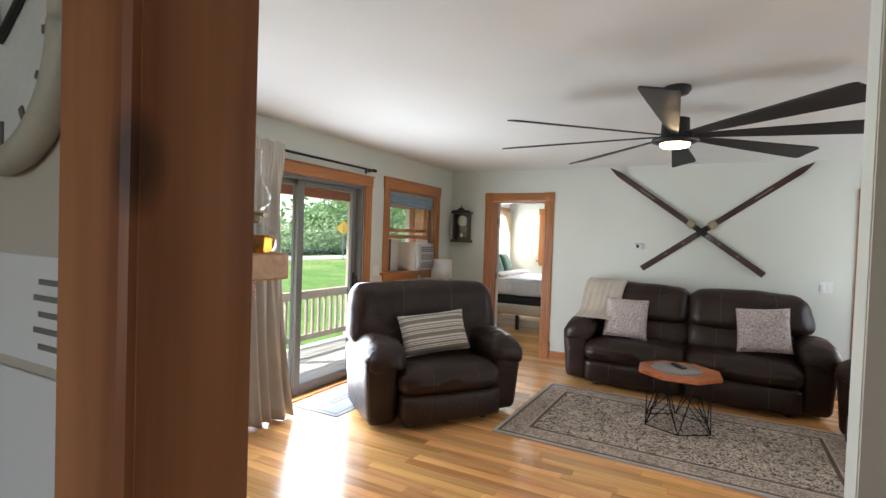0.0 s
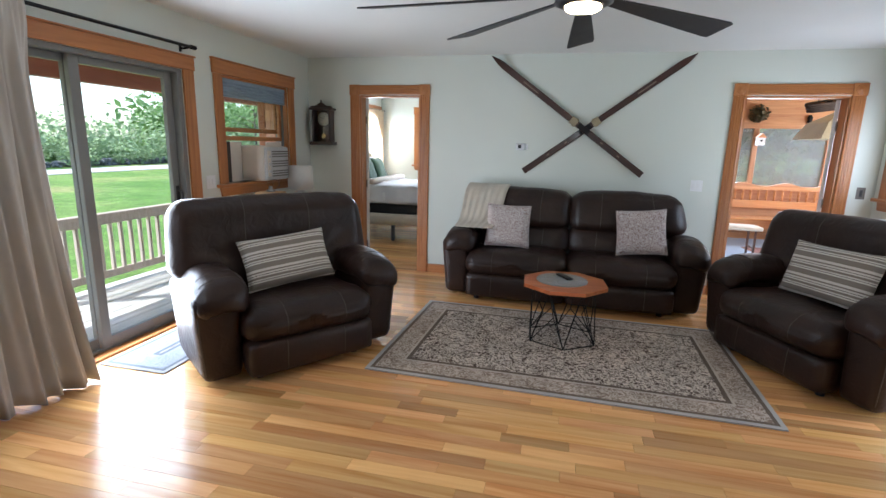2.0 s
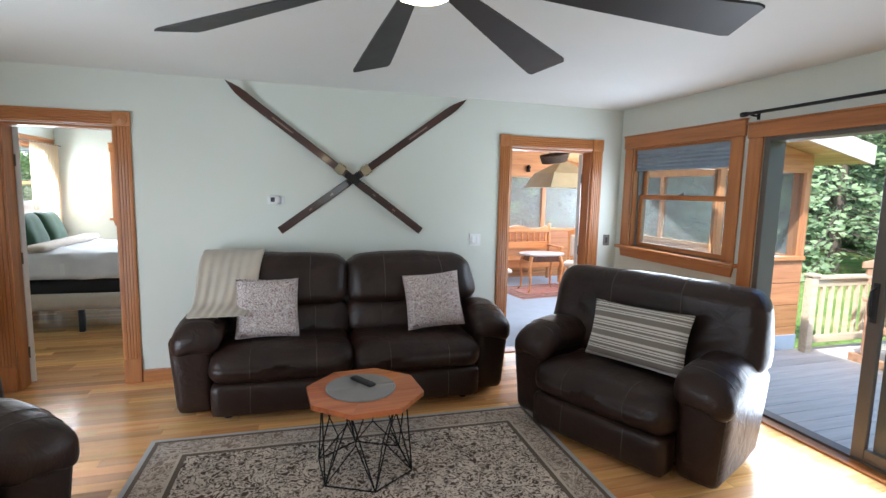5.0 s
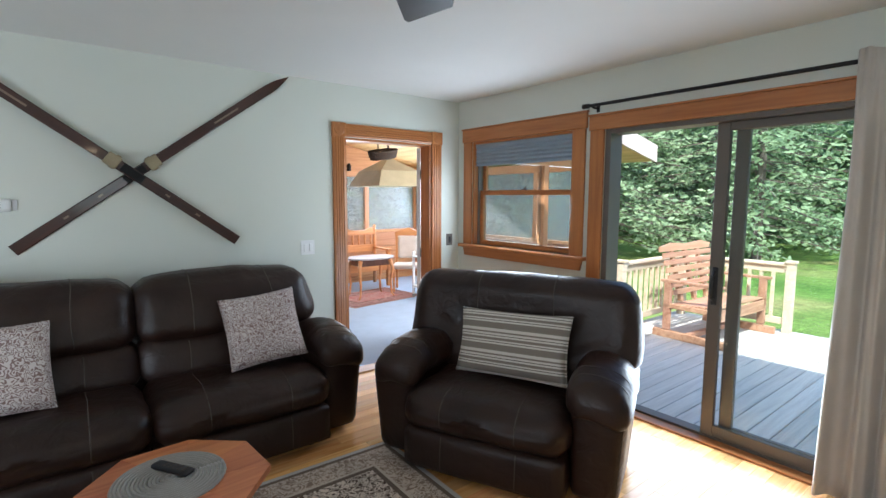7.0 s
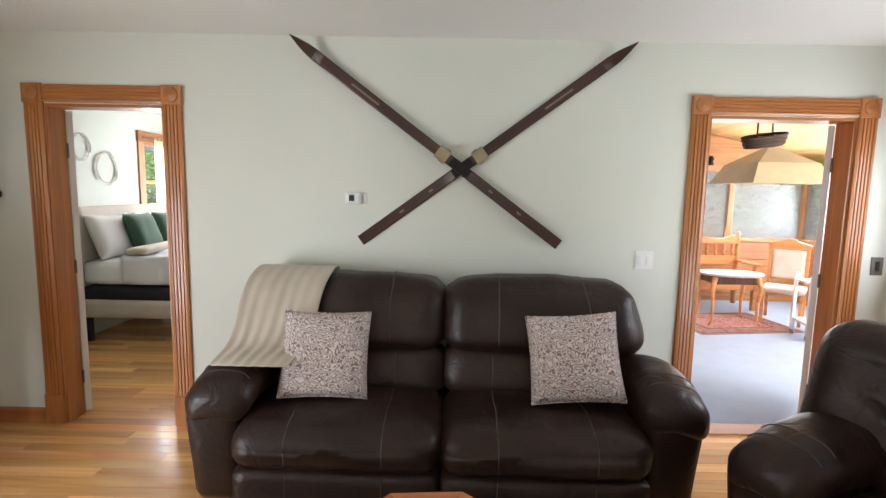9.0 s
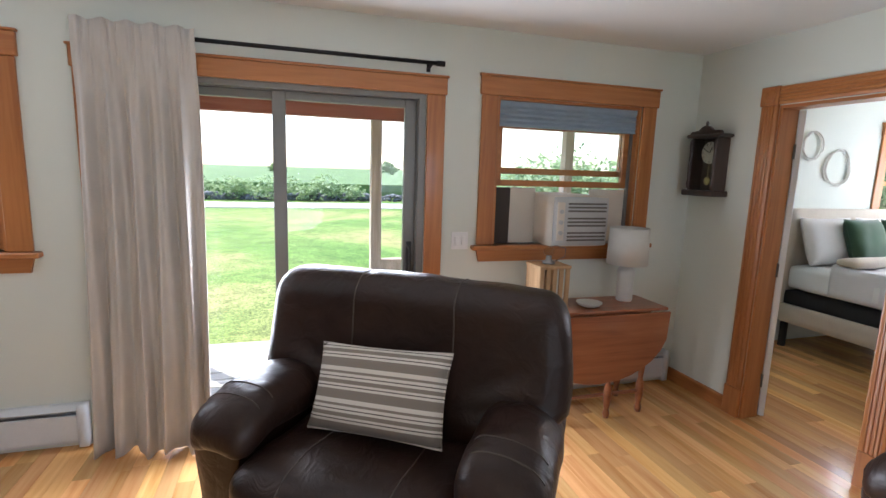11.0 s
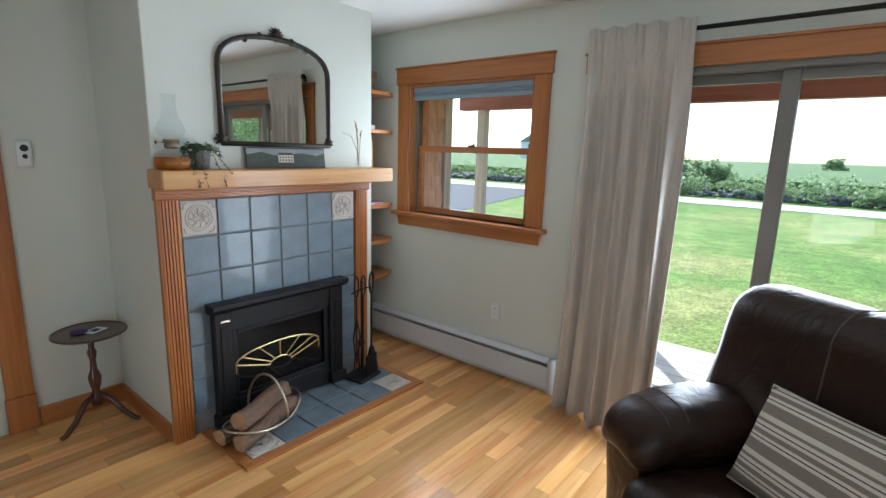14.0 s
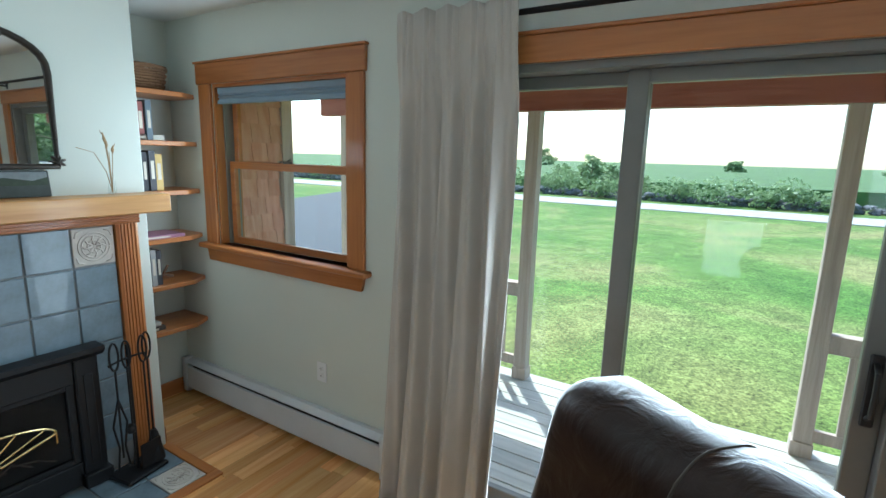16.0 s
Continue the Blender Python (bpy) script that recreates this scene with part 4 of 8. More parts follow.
def pattern_stripes():
    m, nt, n, l, b = nodes_of("striped_linen")
    mp = coords(n, l)
    sep = n.new("ShaderNodeSeparateXYZ")
    l.new(mp.outputs[0], sep.inputs[0])
    mr = n.new("ShaderNodeMath")
    mr.operation = 'MULTIPLY_ADD'
    mr.inputs[1].default_value, mr.inputs[2].default_value = 8.0, 0.5
    l.new(sep.outputs["Z"], mr.inputs[0])
    fr = n.new("ShaderNodeMath")
    fr.operation = 'FRACT'
    l.new(mr.outputs[0], fr.inputs[0])
    cream, taupe, brown = (0.76, 0.71, 0.63), (0.27, 0.23, 0.19), (0.085, 0.065, 0.055)
    r = ramp(n, [(0.0, cream), (0.13, taupe), (0.42, cream), (0.50, brown), (0.53, cream), (0.60, taupe), (0.72, cream), (0.80, brown), (0.83, cream), (0.92, taupe)])
    r.color_ramp.interpolation = 'CONSTANT'
    l.new(fr.outputs[0], r.inputs[0])
    wf = n.new("ShaderNodeTexNoise")
    wf.inputs["Scale"].default_value = 500
    l.new(mp.outputs[0], wf.inputs["Vector"])
    mx = n.new("ShaderNodeMix")
    mx.data_type, mx.blend_type = 'RGBA', 'MULTIPLY'
    mx.inputs["Factor"].default_value = 0.35
    l.new(r.outputs[0], mx.inputs["A"])
    l.new(wf.outputs["Color"], mx.inputs["B"])
    l.new(mx.outputs["Result"], b.inputs["Base Color"])
    b.inputs["Roughness"].default_value = 0.92
    bp = n.new("ShaderNodeBump")
    bp.inputs["Strength"].default_value, bp.inputs["Distance"].default_value = 0.4, 0.0015
    l.new(wf.outputs[0], bp.inputs["Height"])
    l.new(bp.outputs[0], b.inputs["Normal"])
    return m


PAISLEY, STRIPES = pattern_paisley(), pattern_stripes()


def pillow(name, m, w, h, depth, material, label, group, seed):
    """A stuffed cushion standing in x and z, with pinched corners and a piped edge."""
    t = thing(name, label, "pillow", m, group)
    n = 22
    bm, rows = bmesh.new(), {}
    def p_at(u, v, s):
        k = (1 - u ** 4) * (1 - v ** 4)
        pinch = 1 - 0.055 * (1 - v * v) * abs(u) ** 3
        pinch2 = 1 - 0.055 * (1 - u * u) * abs(v) ** 3
        th = depth / 2 * max(0, k) ** 0.55
        x, z = u * w / 2 * pinch, v * h / 2 * pinch2
        th += 0.008 * noise.noise(Vector((x * 8 + seed, z * 8, s))) * max(0, k)
        return Vector((x, s * th, z))
    for s in (-1, 1):
        for i in range(n + 1):
            for j in range(n + 1):
                edge = i in (0, n) or j in (0, n)
                key = (i, j, 0 if edge else s)
                if key not in rows:
                    rows[key] = bm.verts.new(p_at(2 * i / n - 1, 2 * j / n - 1, s))
        for i in range(n):
            for j in range(n):
                q = [rows.get((a, b, s)) or rows[(a, b, 0)] for a, b in ((i, j), (i + 1, j), (i + 1, j + 1), (i, j + 1))]
                bm.faces.new(q)
    part("cover", bm, material, t, smooth=True)
    ring = [p_at(2 * i / n - 1, -1, 0) for i in range(n)] + [p_at(1, 2 * j / n - 1, 0) for j in range(n)] + [p_at(1 - 2 * i / n, 1, 0) for i in range(n)] + [p_at(-1, 1 - 2 * j / n, 0) for j in range(n + 1)]
    e = bmesh.new()
    bm_path(e, ring, 0.004, 5)
    part("edge_piping", e, material, t, smooth=True)
    return t


pillow("striped_pillow", pose(-1.46, 4.205, 0.69, -26, -5, 50), 0.61, 0.355, 0.15, STRIPES, "cream and taupe striped pillow on the recliner", "striped pillows", 1)
pillow("striped_pillow", pose(2.19, 4.935, 0.70, -17, -2, -70), 0.69, 0.38, 0.15, STRIPES, "cream and taupe striped pillow on the recliner", "striped pillows", 4)
pillow("paisley_pillow", pose(-0.115, 6.11, 0.715, -24, 2, 6), 0.44, 0.44, 0.15, PAISLEY, "brown and cream paisley pillow on the sofa", "paisley pillows", 2)
pillow("paisley_pillow", pose(1.14, 6.06, 0.735, -24, -6, -8), 0.45, 0.44, 0.15, PAISLEY, "brown and cream paisley pillow on the sofa", "paisley pillows", 7)

# Throw over the sofa's back corner.
THROW = cloth("cream_throw_knit", (0.48, 0.42, 0.34), 260, 0.1, 0.95, 0.6)
prof = [(6.69, 0.62), (6.70, 0.85), (6.70, 1.0), (6.65, 1.085), (6.56, 1.105), (6.45, 1.085), (6.325, 1.04), (6.235, 0.90), (6.18, 0.785), (6.12, 0.735), (6.04, 0.725), (5.95, 0.70)]
bm, grid, nx = bmesh.new(), [], 22
for i in range(nx + 1):
    f = i / nx
    row = []
    for j, (y, z) in enumerate(prof):
        g = j / (len(prof) - 1)
        x = -0.60 + 0.45 * f * (1 - 0.30 * max(0, g - 0.45)) - 0.07 * max(0, g - 0.5)
        fold = 0.012 * math.sin(f * 21 + g * 2.0) * (0.4 + g)
        row.append(bm.verts.new((x, y - abs(fold) - 0.004, z + abs(fold) * 0.6)))
    grid.append(row)
for i in range(nx):
    for j in range(len(prof) - 1):
        bm.faces.new((grid[i][j], grid[i + 1][j], grid[i + 1][j + 1], grid[i][j + 1]))
th = solid("throw_blanket", bm, THROW, "cream knitted throw draped over the sofa back", "blanket", smooth=True)
md = th.modifiers.new("thickness", 'SOLIDIFY')
md.thickness = 0.012
subdivide(th, 1)


# ---- rug, table ----
def rug_material(name, hx, hy, field, motif, band, edge, scale):
    """A woven rug, patterned by its own x and y: bound edge, border with motifs, field with vines."""
    m, nt, n, l, b = nodes_of(name)
    mp = coords(n, l)
    sep = n.new("ShaderNodeSeparateXYZ")
    l.new(mp.outputs[0], sep.inputs[0])
    def math_node(op, *vals):
        q = n.new("ShaderNodeMath")
        q.operation = op
        for i, v in enumerate(vals):
            if isinstance(v, (int, float)):
                q.inputs[i].default_value = v
            else:
                l.new(v, q.inputs[i])
        return q.outputs[0]
    dx = math_node('SUBTRACT', hx, math_node('ABSOLUTE', sep.outputs["X"]))
    dy = math_node('SUBTRACT', hy, math_node('ABSOLUTE', sep.outputs["Y"]))
    d = math_node('MINIMUM', dx, dy)
    v1 = n.new("ShaderNodeTexVoronoi")
    v1.feature = 'DISTANCE_TO_EDGE'
    v1.inputs["Scale"].default_value = scale
    ns = n.new("ShaderNodeTexNoise")
    ns.inputs["Scale"].default_value, ns.inputs["Detail"].default_value, ns.inputs["Distortion"].default_value = scale * 1.1, 2.0, 2.2
    for t in (v1, ns):
        l.new(mp.outputs[0], t.inputs["Vector"])
    vine = ramp(n, [(0.42, (0, 0, 0)), (0.47, (1, 1, 1)), (0.54, (1, 1, 1)), (0.59, (0, 0, 0))])
    l.new(ns.outputs[0], vine.inputs[0])
    spots = ramp(n, [(0.0, (1, 1, 1)), (0.10, (0, 0, 0))])
    l.new(v1.outputs[0], spots.inputs[0])
    pat = math_node('MAXIMUM', vine.outputs[0], math_node('MULTIPLY', spots.outputs[0], 0.55))
    def mix(a, c, f):
        q = n.new("ShaderNodeMix")
        q.data_type = 'RGBA'
        for k, v in (("A", a), ("B", c)):
            if isinstance(v, tuple):
                q.inputs[k].default_value = (*v, 1)
            else:
                l.new(v, q.inputs[k])
        l.new(f, q.inputs["Factor"])
        return q.outputs["Result"]
    inner = mix(field, motif, pat)
    outer = mix(band, motif, math_node('MULTIPLY', pat, 0.75))
    def step(at):
        return math_node('GREATER_THAN', d, at)
    col = mix(edge, tone(band, 0.6), step(0.03))
    col = mix(col, outer, step(0.055))
    col = mix(col, tone(motif, 0.8), step(0.205))
    col = mix(col, tone(band, 0.55), step(0.222))
    col = mix(col, inner, step(0.25))
    big = n.new("ShaderNodeTexNoise")
    big.inputs["Scale"].default_value = 3.0
    l.new(mp.outputs[0], big.inputs["Vector"])
    hs = n.new("ShaderNodeHueSaturation")
    l.new(col, hs.inputs["Color"])
    l.new(math_node('MULTIPLY_ADD', big.outputs[0], 0.7, 0.65), hs.inputs["Value"])
    l.new(hs.outputs[0], b.inputs["Base Color"])
    b.inputs["Roughness"].default_value = 0.95
    fz = n.new("ShaderNodeTexNoise")
    fz.inputs["Scale"].default_value = 600
    l.new(mp.outputs[0], fz.inputs["Vector"])
    bp = n.new("ShaderNodeBump")
    bp.inputs["Strength"].default_value, bp.inputs["Distance"].default_value = 0.5, 0.003
    l.new(fz.outputs[0], bp.inputs["Height"])
    l.new(bp.outputs[0], b.inputs["Normal"])
    return m


bm, _ = rounded((-1.26, -0.785, 0.0), (1.26, 0.785, 0.012), 0.005, (40, 26, 1), 0, 0.0)
solid("area_rug", bm, rug_material("rug_weave", 1.26, 0.785, (0.085, 0.052, 0.038), (0.70, 0.61, 0.52), (0.26, 0.19, 0.145), (0.50, 0.48, 0.46), 15.0), "taupe and cream floral bordered area rug", "rug", m=pose(0.45, 4.81, 0.001, 0, 0, -1.6))
bm, _ = rounded((-0.42, -0.26, 0.0), (0.42, 0.26, 0.008), 0.004, (12, 8, 1))
solid("door_mat", bm, rug_material("mat_weave", 0.42, 0.26, (0.12, 0.06, 0.055), (0.22, 0.23, 0.25), (0.13, 0.15, 0.18), (0.24, 0.24, 0.25), 22.0), "small grey and red patterned mat by the sliding door", "mat", m=pose(-2.30, 4.05, 0.001, 0, 0, 90))

TABLE_M = pose(0.455, 5.02, 0.013, 0, 0, 4)
tb = thing("side_table", "octagonal orange wood table on black wire base", "table", TABLE_M)
ORANGE = wood("orange_cedar", (0.40, 0.105, 0.03), (0.62, 0.22, 0.075), 0, 0.35, 0.3, by_object=0.12)
R8 = 0.335
for k in range(8):
    a0, a1 = (math.pi / 8 + k * math.pi / 4, math.pi / 8 + (k + 1) * math.pi / 4)
    bm = bmesh.new()
    ins = 0.001
    o = Vector((math.cos((a0 + a1) / 2), math.sin((a0 + a1) / 2))) * ins
    bm_prism(bm, [(o.x, o.y), (math.cos(a0) * R8 + o.x, math.sin(a0) * R8 + o.y), (math.cos(a1) * R8 + o.x, math.sin(a1) * R8 + o.y)], 0.435, 0.462)
    part("top_wedge", bm, ORANGE, tb)
rim = bmesh.new()
bm_lathe(rim, [(0.25, 0.415), (0.27, 0.415), (0.27, 0.434), (0.25, 0.434)], 8)
part("underframe", rim, BLACK, tb)
def ring8(r, z, off=0.0, n=6):
    return [Vector((r * math.cos(off + k * 2 * math.pi / n), r * math.sin(off + k * 2 * math.pi / n), z)) for k in range(n)]
top, low = ring8(0.24, 0.425), ring8(0.28, 0.006, math.pi / 6)
for k in range(6):
    for p, q in ((top[k], low[k]), (top[k], low[k - 1]), (low[k], low[k - 1]), (top[k], top[k - 1])):
        w = bmesh.new()
        bm_tube(w, p, q, 0.0042, n=7)
        part("wire", w, BLACK, tb)
mid = ring8(0.15, 0.20)
for k in range(6):
    for p, q in ((mid[k], low[k]), (mid[k], low[k - 1]), (mid[k], top[k])):
        w = bmesh.new()
        bm_tube(w, p, q, 0.0035, n=6)
        part("wire", w, BLACK, tb)
pm = thing("round_placemat", "grey woven round placemat on the table", "placemat", TABLE_M @ pose(-0.02, 0.02, 0.4635))
GREYW = cloth("placemat_weave", (0.27, 0.26, 0.245), 500, 0.15)
for r in range(14):
    bm = bmesh.new()
    rr = 0.012 + r * 0.0138
    bm_path(bm, [(rr * math.cos(a), rr * math.sin(a), 0.003) for a in (2 * math.pi * k / 36 for k in range(37))], 0.0072 if r else 0.012, 6)
    part("woven_ring", bm, GREYW, pm, smooth=True)
rc = thing("remote_control", "black television remote lying on the placemat", "remote", TABLE_M @ pose(0.0, 0.06, 0.475, 0, 0, 28))
bm, _ = rounded((-0.024, -0.09, 0), (0.024, 0.09, 0.02), 0.008, (4, 10, 3))
part("body", bm, BLACK_MATT, rc, smooth=True)
for i in range(5):
    for j in range(3):
        b = bmesh.new()
        bm_box(b, (-0.016 + j * 0.012, -0.07 + i * 0.024, 0.02), (-0.008 + j * 0.012, -0.06 + i * 0.024, 0.0225), 0.001)
        part("button", b, SEAM, rc)

# ---- ceiling fan ----
fan = thing("ceiling_fan", "large black eight-blade ceiling fan with lit lamp", "ceiling fan", pose(0.412, 3.635, 0.012))
HB = H - 0.010
bm = bmesh.new()
bm_lathe(bm, [(0.075, H - 0.013), (0.078, H - 0.03), (0.06, H - 0.055), (0.03, H - 0.065)], 24)
part("canopy", bm, BLACK_MATT, fan, smooth=True)
bm = bmesh.new()
bm_tube(bm, (0, 0, HB - 0.2), (0, 0, H - 0.06), 0.016, n=14)
part("downrod", bm, BLACK_MATT, fan)
bm = bmesh.new()
bm_lathe(bm, [(0.02, HB - 0.18), (0.075, HB - 0.19), (0.08, HB - 0.30), (0.125, HB - 0.305), (0.13, HB - 0.322), (0.105, HB - 0.333), (0.10, HB - 0.336)], 28)
part("motor", bm, BLACK_MATT, fan, smooth=True)
bm = bmesh.new()
bm_lathe(bm, [(0.080, HB - 0.335), (0.080, HB - 0.346), (0.070, HB - 0.353), (0.03, HB - 0.355)], 28)
part("lamp_lens", bm, lamp_glow("fan_lamp", (1.0, 0.72, 0.40), 14.0), fan, "warm lit lamp lens", smooth=True)
for k in range(8):
    bm = bmesh.new()
    prev = None
    secs = [(0.10, 0.045), (0.2, 0.06), (0.5, 0.105), (0.85, 0.15), (1.03, 0.17), (1.06, 0.155)]
    for x, wd in secs:
        tilt = radians(-13)
        z = 0.012 * (1 - x)
        sk = -0.02 * x
        ring = [bm.verts.new((x + (sk if s < 0 else 0), s * wd / 2 * math.cos(tilt), z + s * wd / 2 * math.sin(tilt) + u)) for s, u in ((-1, 0), (1, 0), (1, 0.008), (-1, 0.008))]
        if prev:
            for q in range(4):
                bm.faces.new((prev[q], prev[(q + 1) % 4], ring[(q + 1) % 4], ring[q]))
        else:
            bm.faces.new(ring[::-1])
        prev = ring
    bm.faces.new(prev)
    bl = part("blade", bm, BLACK_MATT, fan)
    bl.matrix_basis = pose(0, 0, HB - 0.305, 0, 0, 44 + 45 * k)

# ---- crossed skis ----
SKI = wood("ski_lacquer", (0.012, 0.005, 0.004), (0.052, 0.015, 0.010), 0, 0.30, 0.4)
BRASS_OLD = surface("ski_binding", (0.34, 0.29, 0.19), 0.5, 0.5, vary=0.3)
def ski(m, label):
    t = thing("ski", label, "ski", m, "crossed skis")
    bm = bmesh.new()
    prev = None
    L, n = 2.0, 40
    for i in range(n + 1):
        x = L * i / n
        f = i / n
        wd = 0.062 + 0.012 * abs(f - 0.45)
        if f > 0.93:
            wd *= max(0.06, 1 - ((f - 0.93) / 0.07) ** 1.6)
        lift = 0.0 if f < 0.86 else 0.10 * ((f - 0.86) / 0.14) ** 2
        th = 0.008 + 0.012 * math.exp(-((f - 0.42) / 0.2) ** 2)
        ring = [bm.verts.new((x, -lift - q * th, s * wd / 2)) for s, q in ((-1, 0), (1, 0), (1, 0.8), (0.8, 1), (-0.8, 1), (-1, 0.8))]
        if prev:
            for q in range(6):
                bm.faces.new((prev[q], prev[(q + 1) % 6], ring[(q + 1) % 6], ring[q]))
        else:
            bm.faces.new(ring[::-1])
        prev = ring
    bm.faces.new(prev)
    part("blade", bm, SKI, t)
    b = bmesh.new()
    bm_box(b, (0.86, -0.034, -0.04), (0.94, -0.018, 0.04), 0.004)
    bm_box(b, (0.87, -0.055, -0.046), (0.90, -0.02, -0.038), 0.003)
    bm_box(b, (0.87, -0.055, 0.038), (0.90, -0.02, 0.046), 0.003)
    part("toe_binding", b, BRASS_OLD, t, "worn brass toe binding")
    b = bmesh.new()
    bm_box(b, (0.70, -0.026, -0.026), (0.84, -0.019, 0.026), 0.003)
    part("heel_plate", b, BLACK, t)
    for x, w in ((0.30, 0.03), (0.52, 0.03), (1.38, 0.20)):
        b = bmesh.new()
        bm_box(b, (x, -0.0195 if x < 1 else -0.0125, -0.006), (x + w, -0.008, 0.006))
        part("printed_mark", b, surface("ski_print", (0.22, 0.16, 0.12), 0.6, bump=0), t, "pale worn printed bar")
    return t


def ski_pose(x0, z0, x1, z1, y):
    return pose(x0, y, z0, 0, -math.degrees(math.atan2(z1 - z0, x1 - x0)), 0)


# One points up to the east, the other up to the west.
ski(ski_pose(-0.04, 1.235, 1.605, 2.445, YN - 0.006), "dark lacquered wooden ski crossed on the wall")
ski(pose(1.185, YN - 0.032, 1.235, 0, 0, 0) @ Matrix.Rotation(-math.atan2(2.425 - 1.235, -0.43 - 1.185), 4, 'Y'), "dark lacquered wooden ski crossed over the other")

# ---- curtains and rods ----
LINEN = cloth("natural_linen", (0.50, 0.46, 0.41), 420, 0.07, 0.95, 0.4)
def curtain(name, m, w_top, w_bot, h, label, seed, flare=0.0):
    """A pleated curtain hanging in x and z before a wall at y = 0; the room is at -y."""
    rng = random.Random(seed)
    nx, nz = 110, 26
    bm, g = bmesh.new(), []
    ph = [rng.uniform(0, 6.28) for _ in range(6)]
    for i in range(nx + 1):
        f = i / nx
        col = []
        for j in range(nz + 1):
            v = j / nz
            w = w_top + (w_bot - w_top) * (1 - v) ** 1.4
            folds = 5
            a = 2 * math.pi * folds * f
            amp = 0.024 + 0.022 * (1 - v)
            y = -0.075 - amp * math.sin(a + 0.8 * math.sin(3 * v + ph[0])) - 0.014 * math.sin(2.3 * a + ph[1] + 2 * v) * (1 - v * 0.3) - 0.012 * math.sin(0.37 * a + ph[2]) * (1 - v)
            y -= flare * (1 - v) ** 3 * (0.4 + 0.6 * f)
            g_ = smooth_step(0.80, 0.955, v)
            y = y * (1 - g_) + (-0.094 - 0.010 * abs(math.sin(a * 1.5 + ph[5])) - 0.004 * math.sin(a * 4)) * g_
            x = (f - 0.5) * w + 0.012 * math.sin(a * 0.5 + ph[3] + 3 * v) * (1 - v)
            z = h * v + (0.012 * math.sin(a * 0.7 + ph[4]) if j == 0 else 0) + (0.008 * math.sin(a) if v == 1 else 0)
            col.append(bm.verts.new((x, y, z + 0.014)))
        g.append(col)
    for i in range(nx):
        for j in range(nz):
            bm.faces.new((g[i][j], g[i + 1][j], g[i + 1][j + 1], g[i][j + 1]))
    t = solid(name, bm, LINEN, label, "curtain", "linen curtains", smooth=True, m=m)
    md = t.modifiers.new("thickness", 'SOLIDIFY')
    md.thickness = 0.004
    return t


curtain("curtain", pose(XW + 0.022, 3.155, 0, 0, 0, 90), 0.54, 0.60, 2.235, "natural linen curtain drawn beside the sliding door", 4, 0.15)
curtain("curtain", pose(XE - 0.022, 3.36, 0, 0, 0, -90), 0.62, 0.66, 2.235, "natural linen curtain drawn beside the open door", 8, 0.02)
def curtain_rod(m, a0, a1, label):
    t = thing("curtain_rod", label, "curtain rod", m, "curtain rods")
    bm = bmesh.new()
    bm_tube(bm, (a0, -0.075, 2.205), (a1, -0.075, 2.205), 0.0115, n=12)
    part("rod", bm, BLACK, t, smooth=True)
    for a, s in ((a0, -1), (a1, 1)):
        f = bmesh.new()
        bm_tube(f, (a, -0.075, 2.205), (a + s * 0.05, -0.075, 2.205), 0.017, n=12)
        part("finial", f, BLACK, t)
        b = bmesh.new()
        bm_path(b, [(a - s * 0.03, -0.001, 2.19), (a - s * 0.03, -0.04, 2.19), (a - s * 0.03, -0.075, 2.195)], 0.008, 6)
        bm_box(b, (a - s * 0.03 - 0.012, -0.006, 2.165), (a - s * 0.03 + 0.012, -0.0, 2.215))
        part("bracket", b, BLACK, t)


curtain_rod(WEST, 2.95, 4.72, "black metal curtain rod above the sliding door")
curtain_rod(EAST, -5.2, -3.0, "black metal curtain rod above the open door")


# ---- fireplace ----
SLATE = surface("blue_grey_tile", (0.14, 0.185, 0.22), 0.4, 0, 9, 70, 0.22, 0.25, coat=0.2, dist=0.002)
GROUT = surface("grey_grout", (0.22, 0.23, 0.235), 0.9, 0, 10, 200, 0.15, 0.4)
DECO = surface("cream_relief_tile", (0.50, 0.46, 0.41), 0.5, 0, 12, 120, 0.12, 0.2)
TS, TZ_, TX0 = 0.1883, 0.196, -0.826
fp = thing("fireplace", "tiled fireplace surround with fluted fir pilasters", "fireplace", kind="")
part("grout_bed", box((TX0 - 6 * TS, 1.521, 0.0), (TX0, 1.530, 1.30)), GROUT, fp)
def relief_tile(parent, m, s):
    """A square tile with a raised ring, flower and border, facing +z."""
    t = part("relief_tile", box((-s / 2, -s / 2, 0), (s / 2, s / 2, 0.009), 0.003), DECO, parent, "cream tile with raised flower pattern")
    t.matrix_basis = m
    bm = bmesh.new()
    for r in (0.38, 0.30, 0.16):
        bm_path(bm, [(r * s * math.cos(a), r * s * math.sin(a), 0.010) for a in (2 * math.pi * k / 28 for k in range(29))], 0.0035, 6)
    for k in range(8):
        a = k * math.pi / 4
        bm_path(bm, [(0.05 * s * math.cos(a), 0.05 * s * math.sin(a), 0.010), (0.2 * s * math.cos(a + 0.22), 0.2 * s * math.sin(a + 0.22), 0.012), (0.29 * s * math.cos(a), 0.29 * s * math.sin(a), 0.010)], 0.004, 5)
    for sx in (-1, 1):
        for sy in (-1, 1):
            bm_path(bm, [(sx * 0.44 * s, sy * 0.26 * s, 0.010), (sx * 0.40 * s, sy * 0.40 * s, 0.010), (sx * 0.26 * s, sy * 0.44 * s, 0.010)], 0.004, 5)
    part("relief", bm, DECO, t, smooth=True)


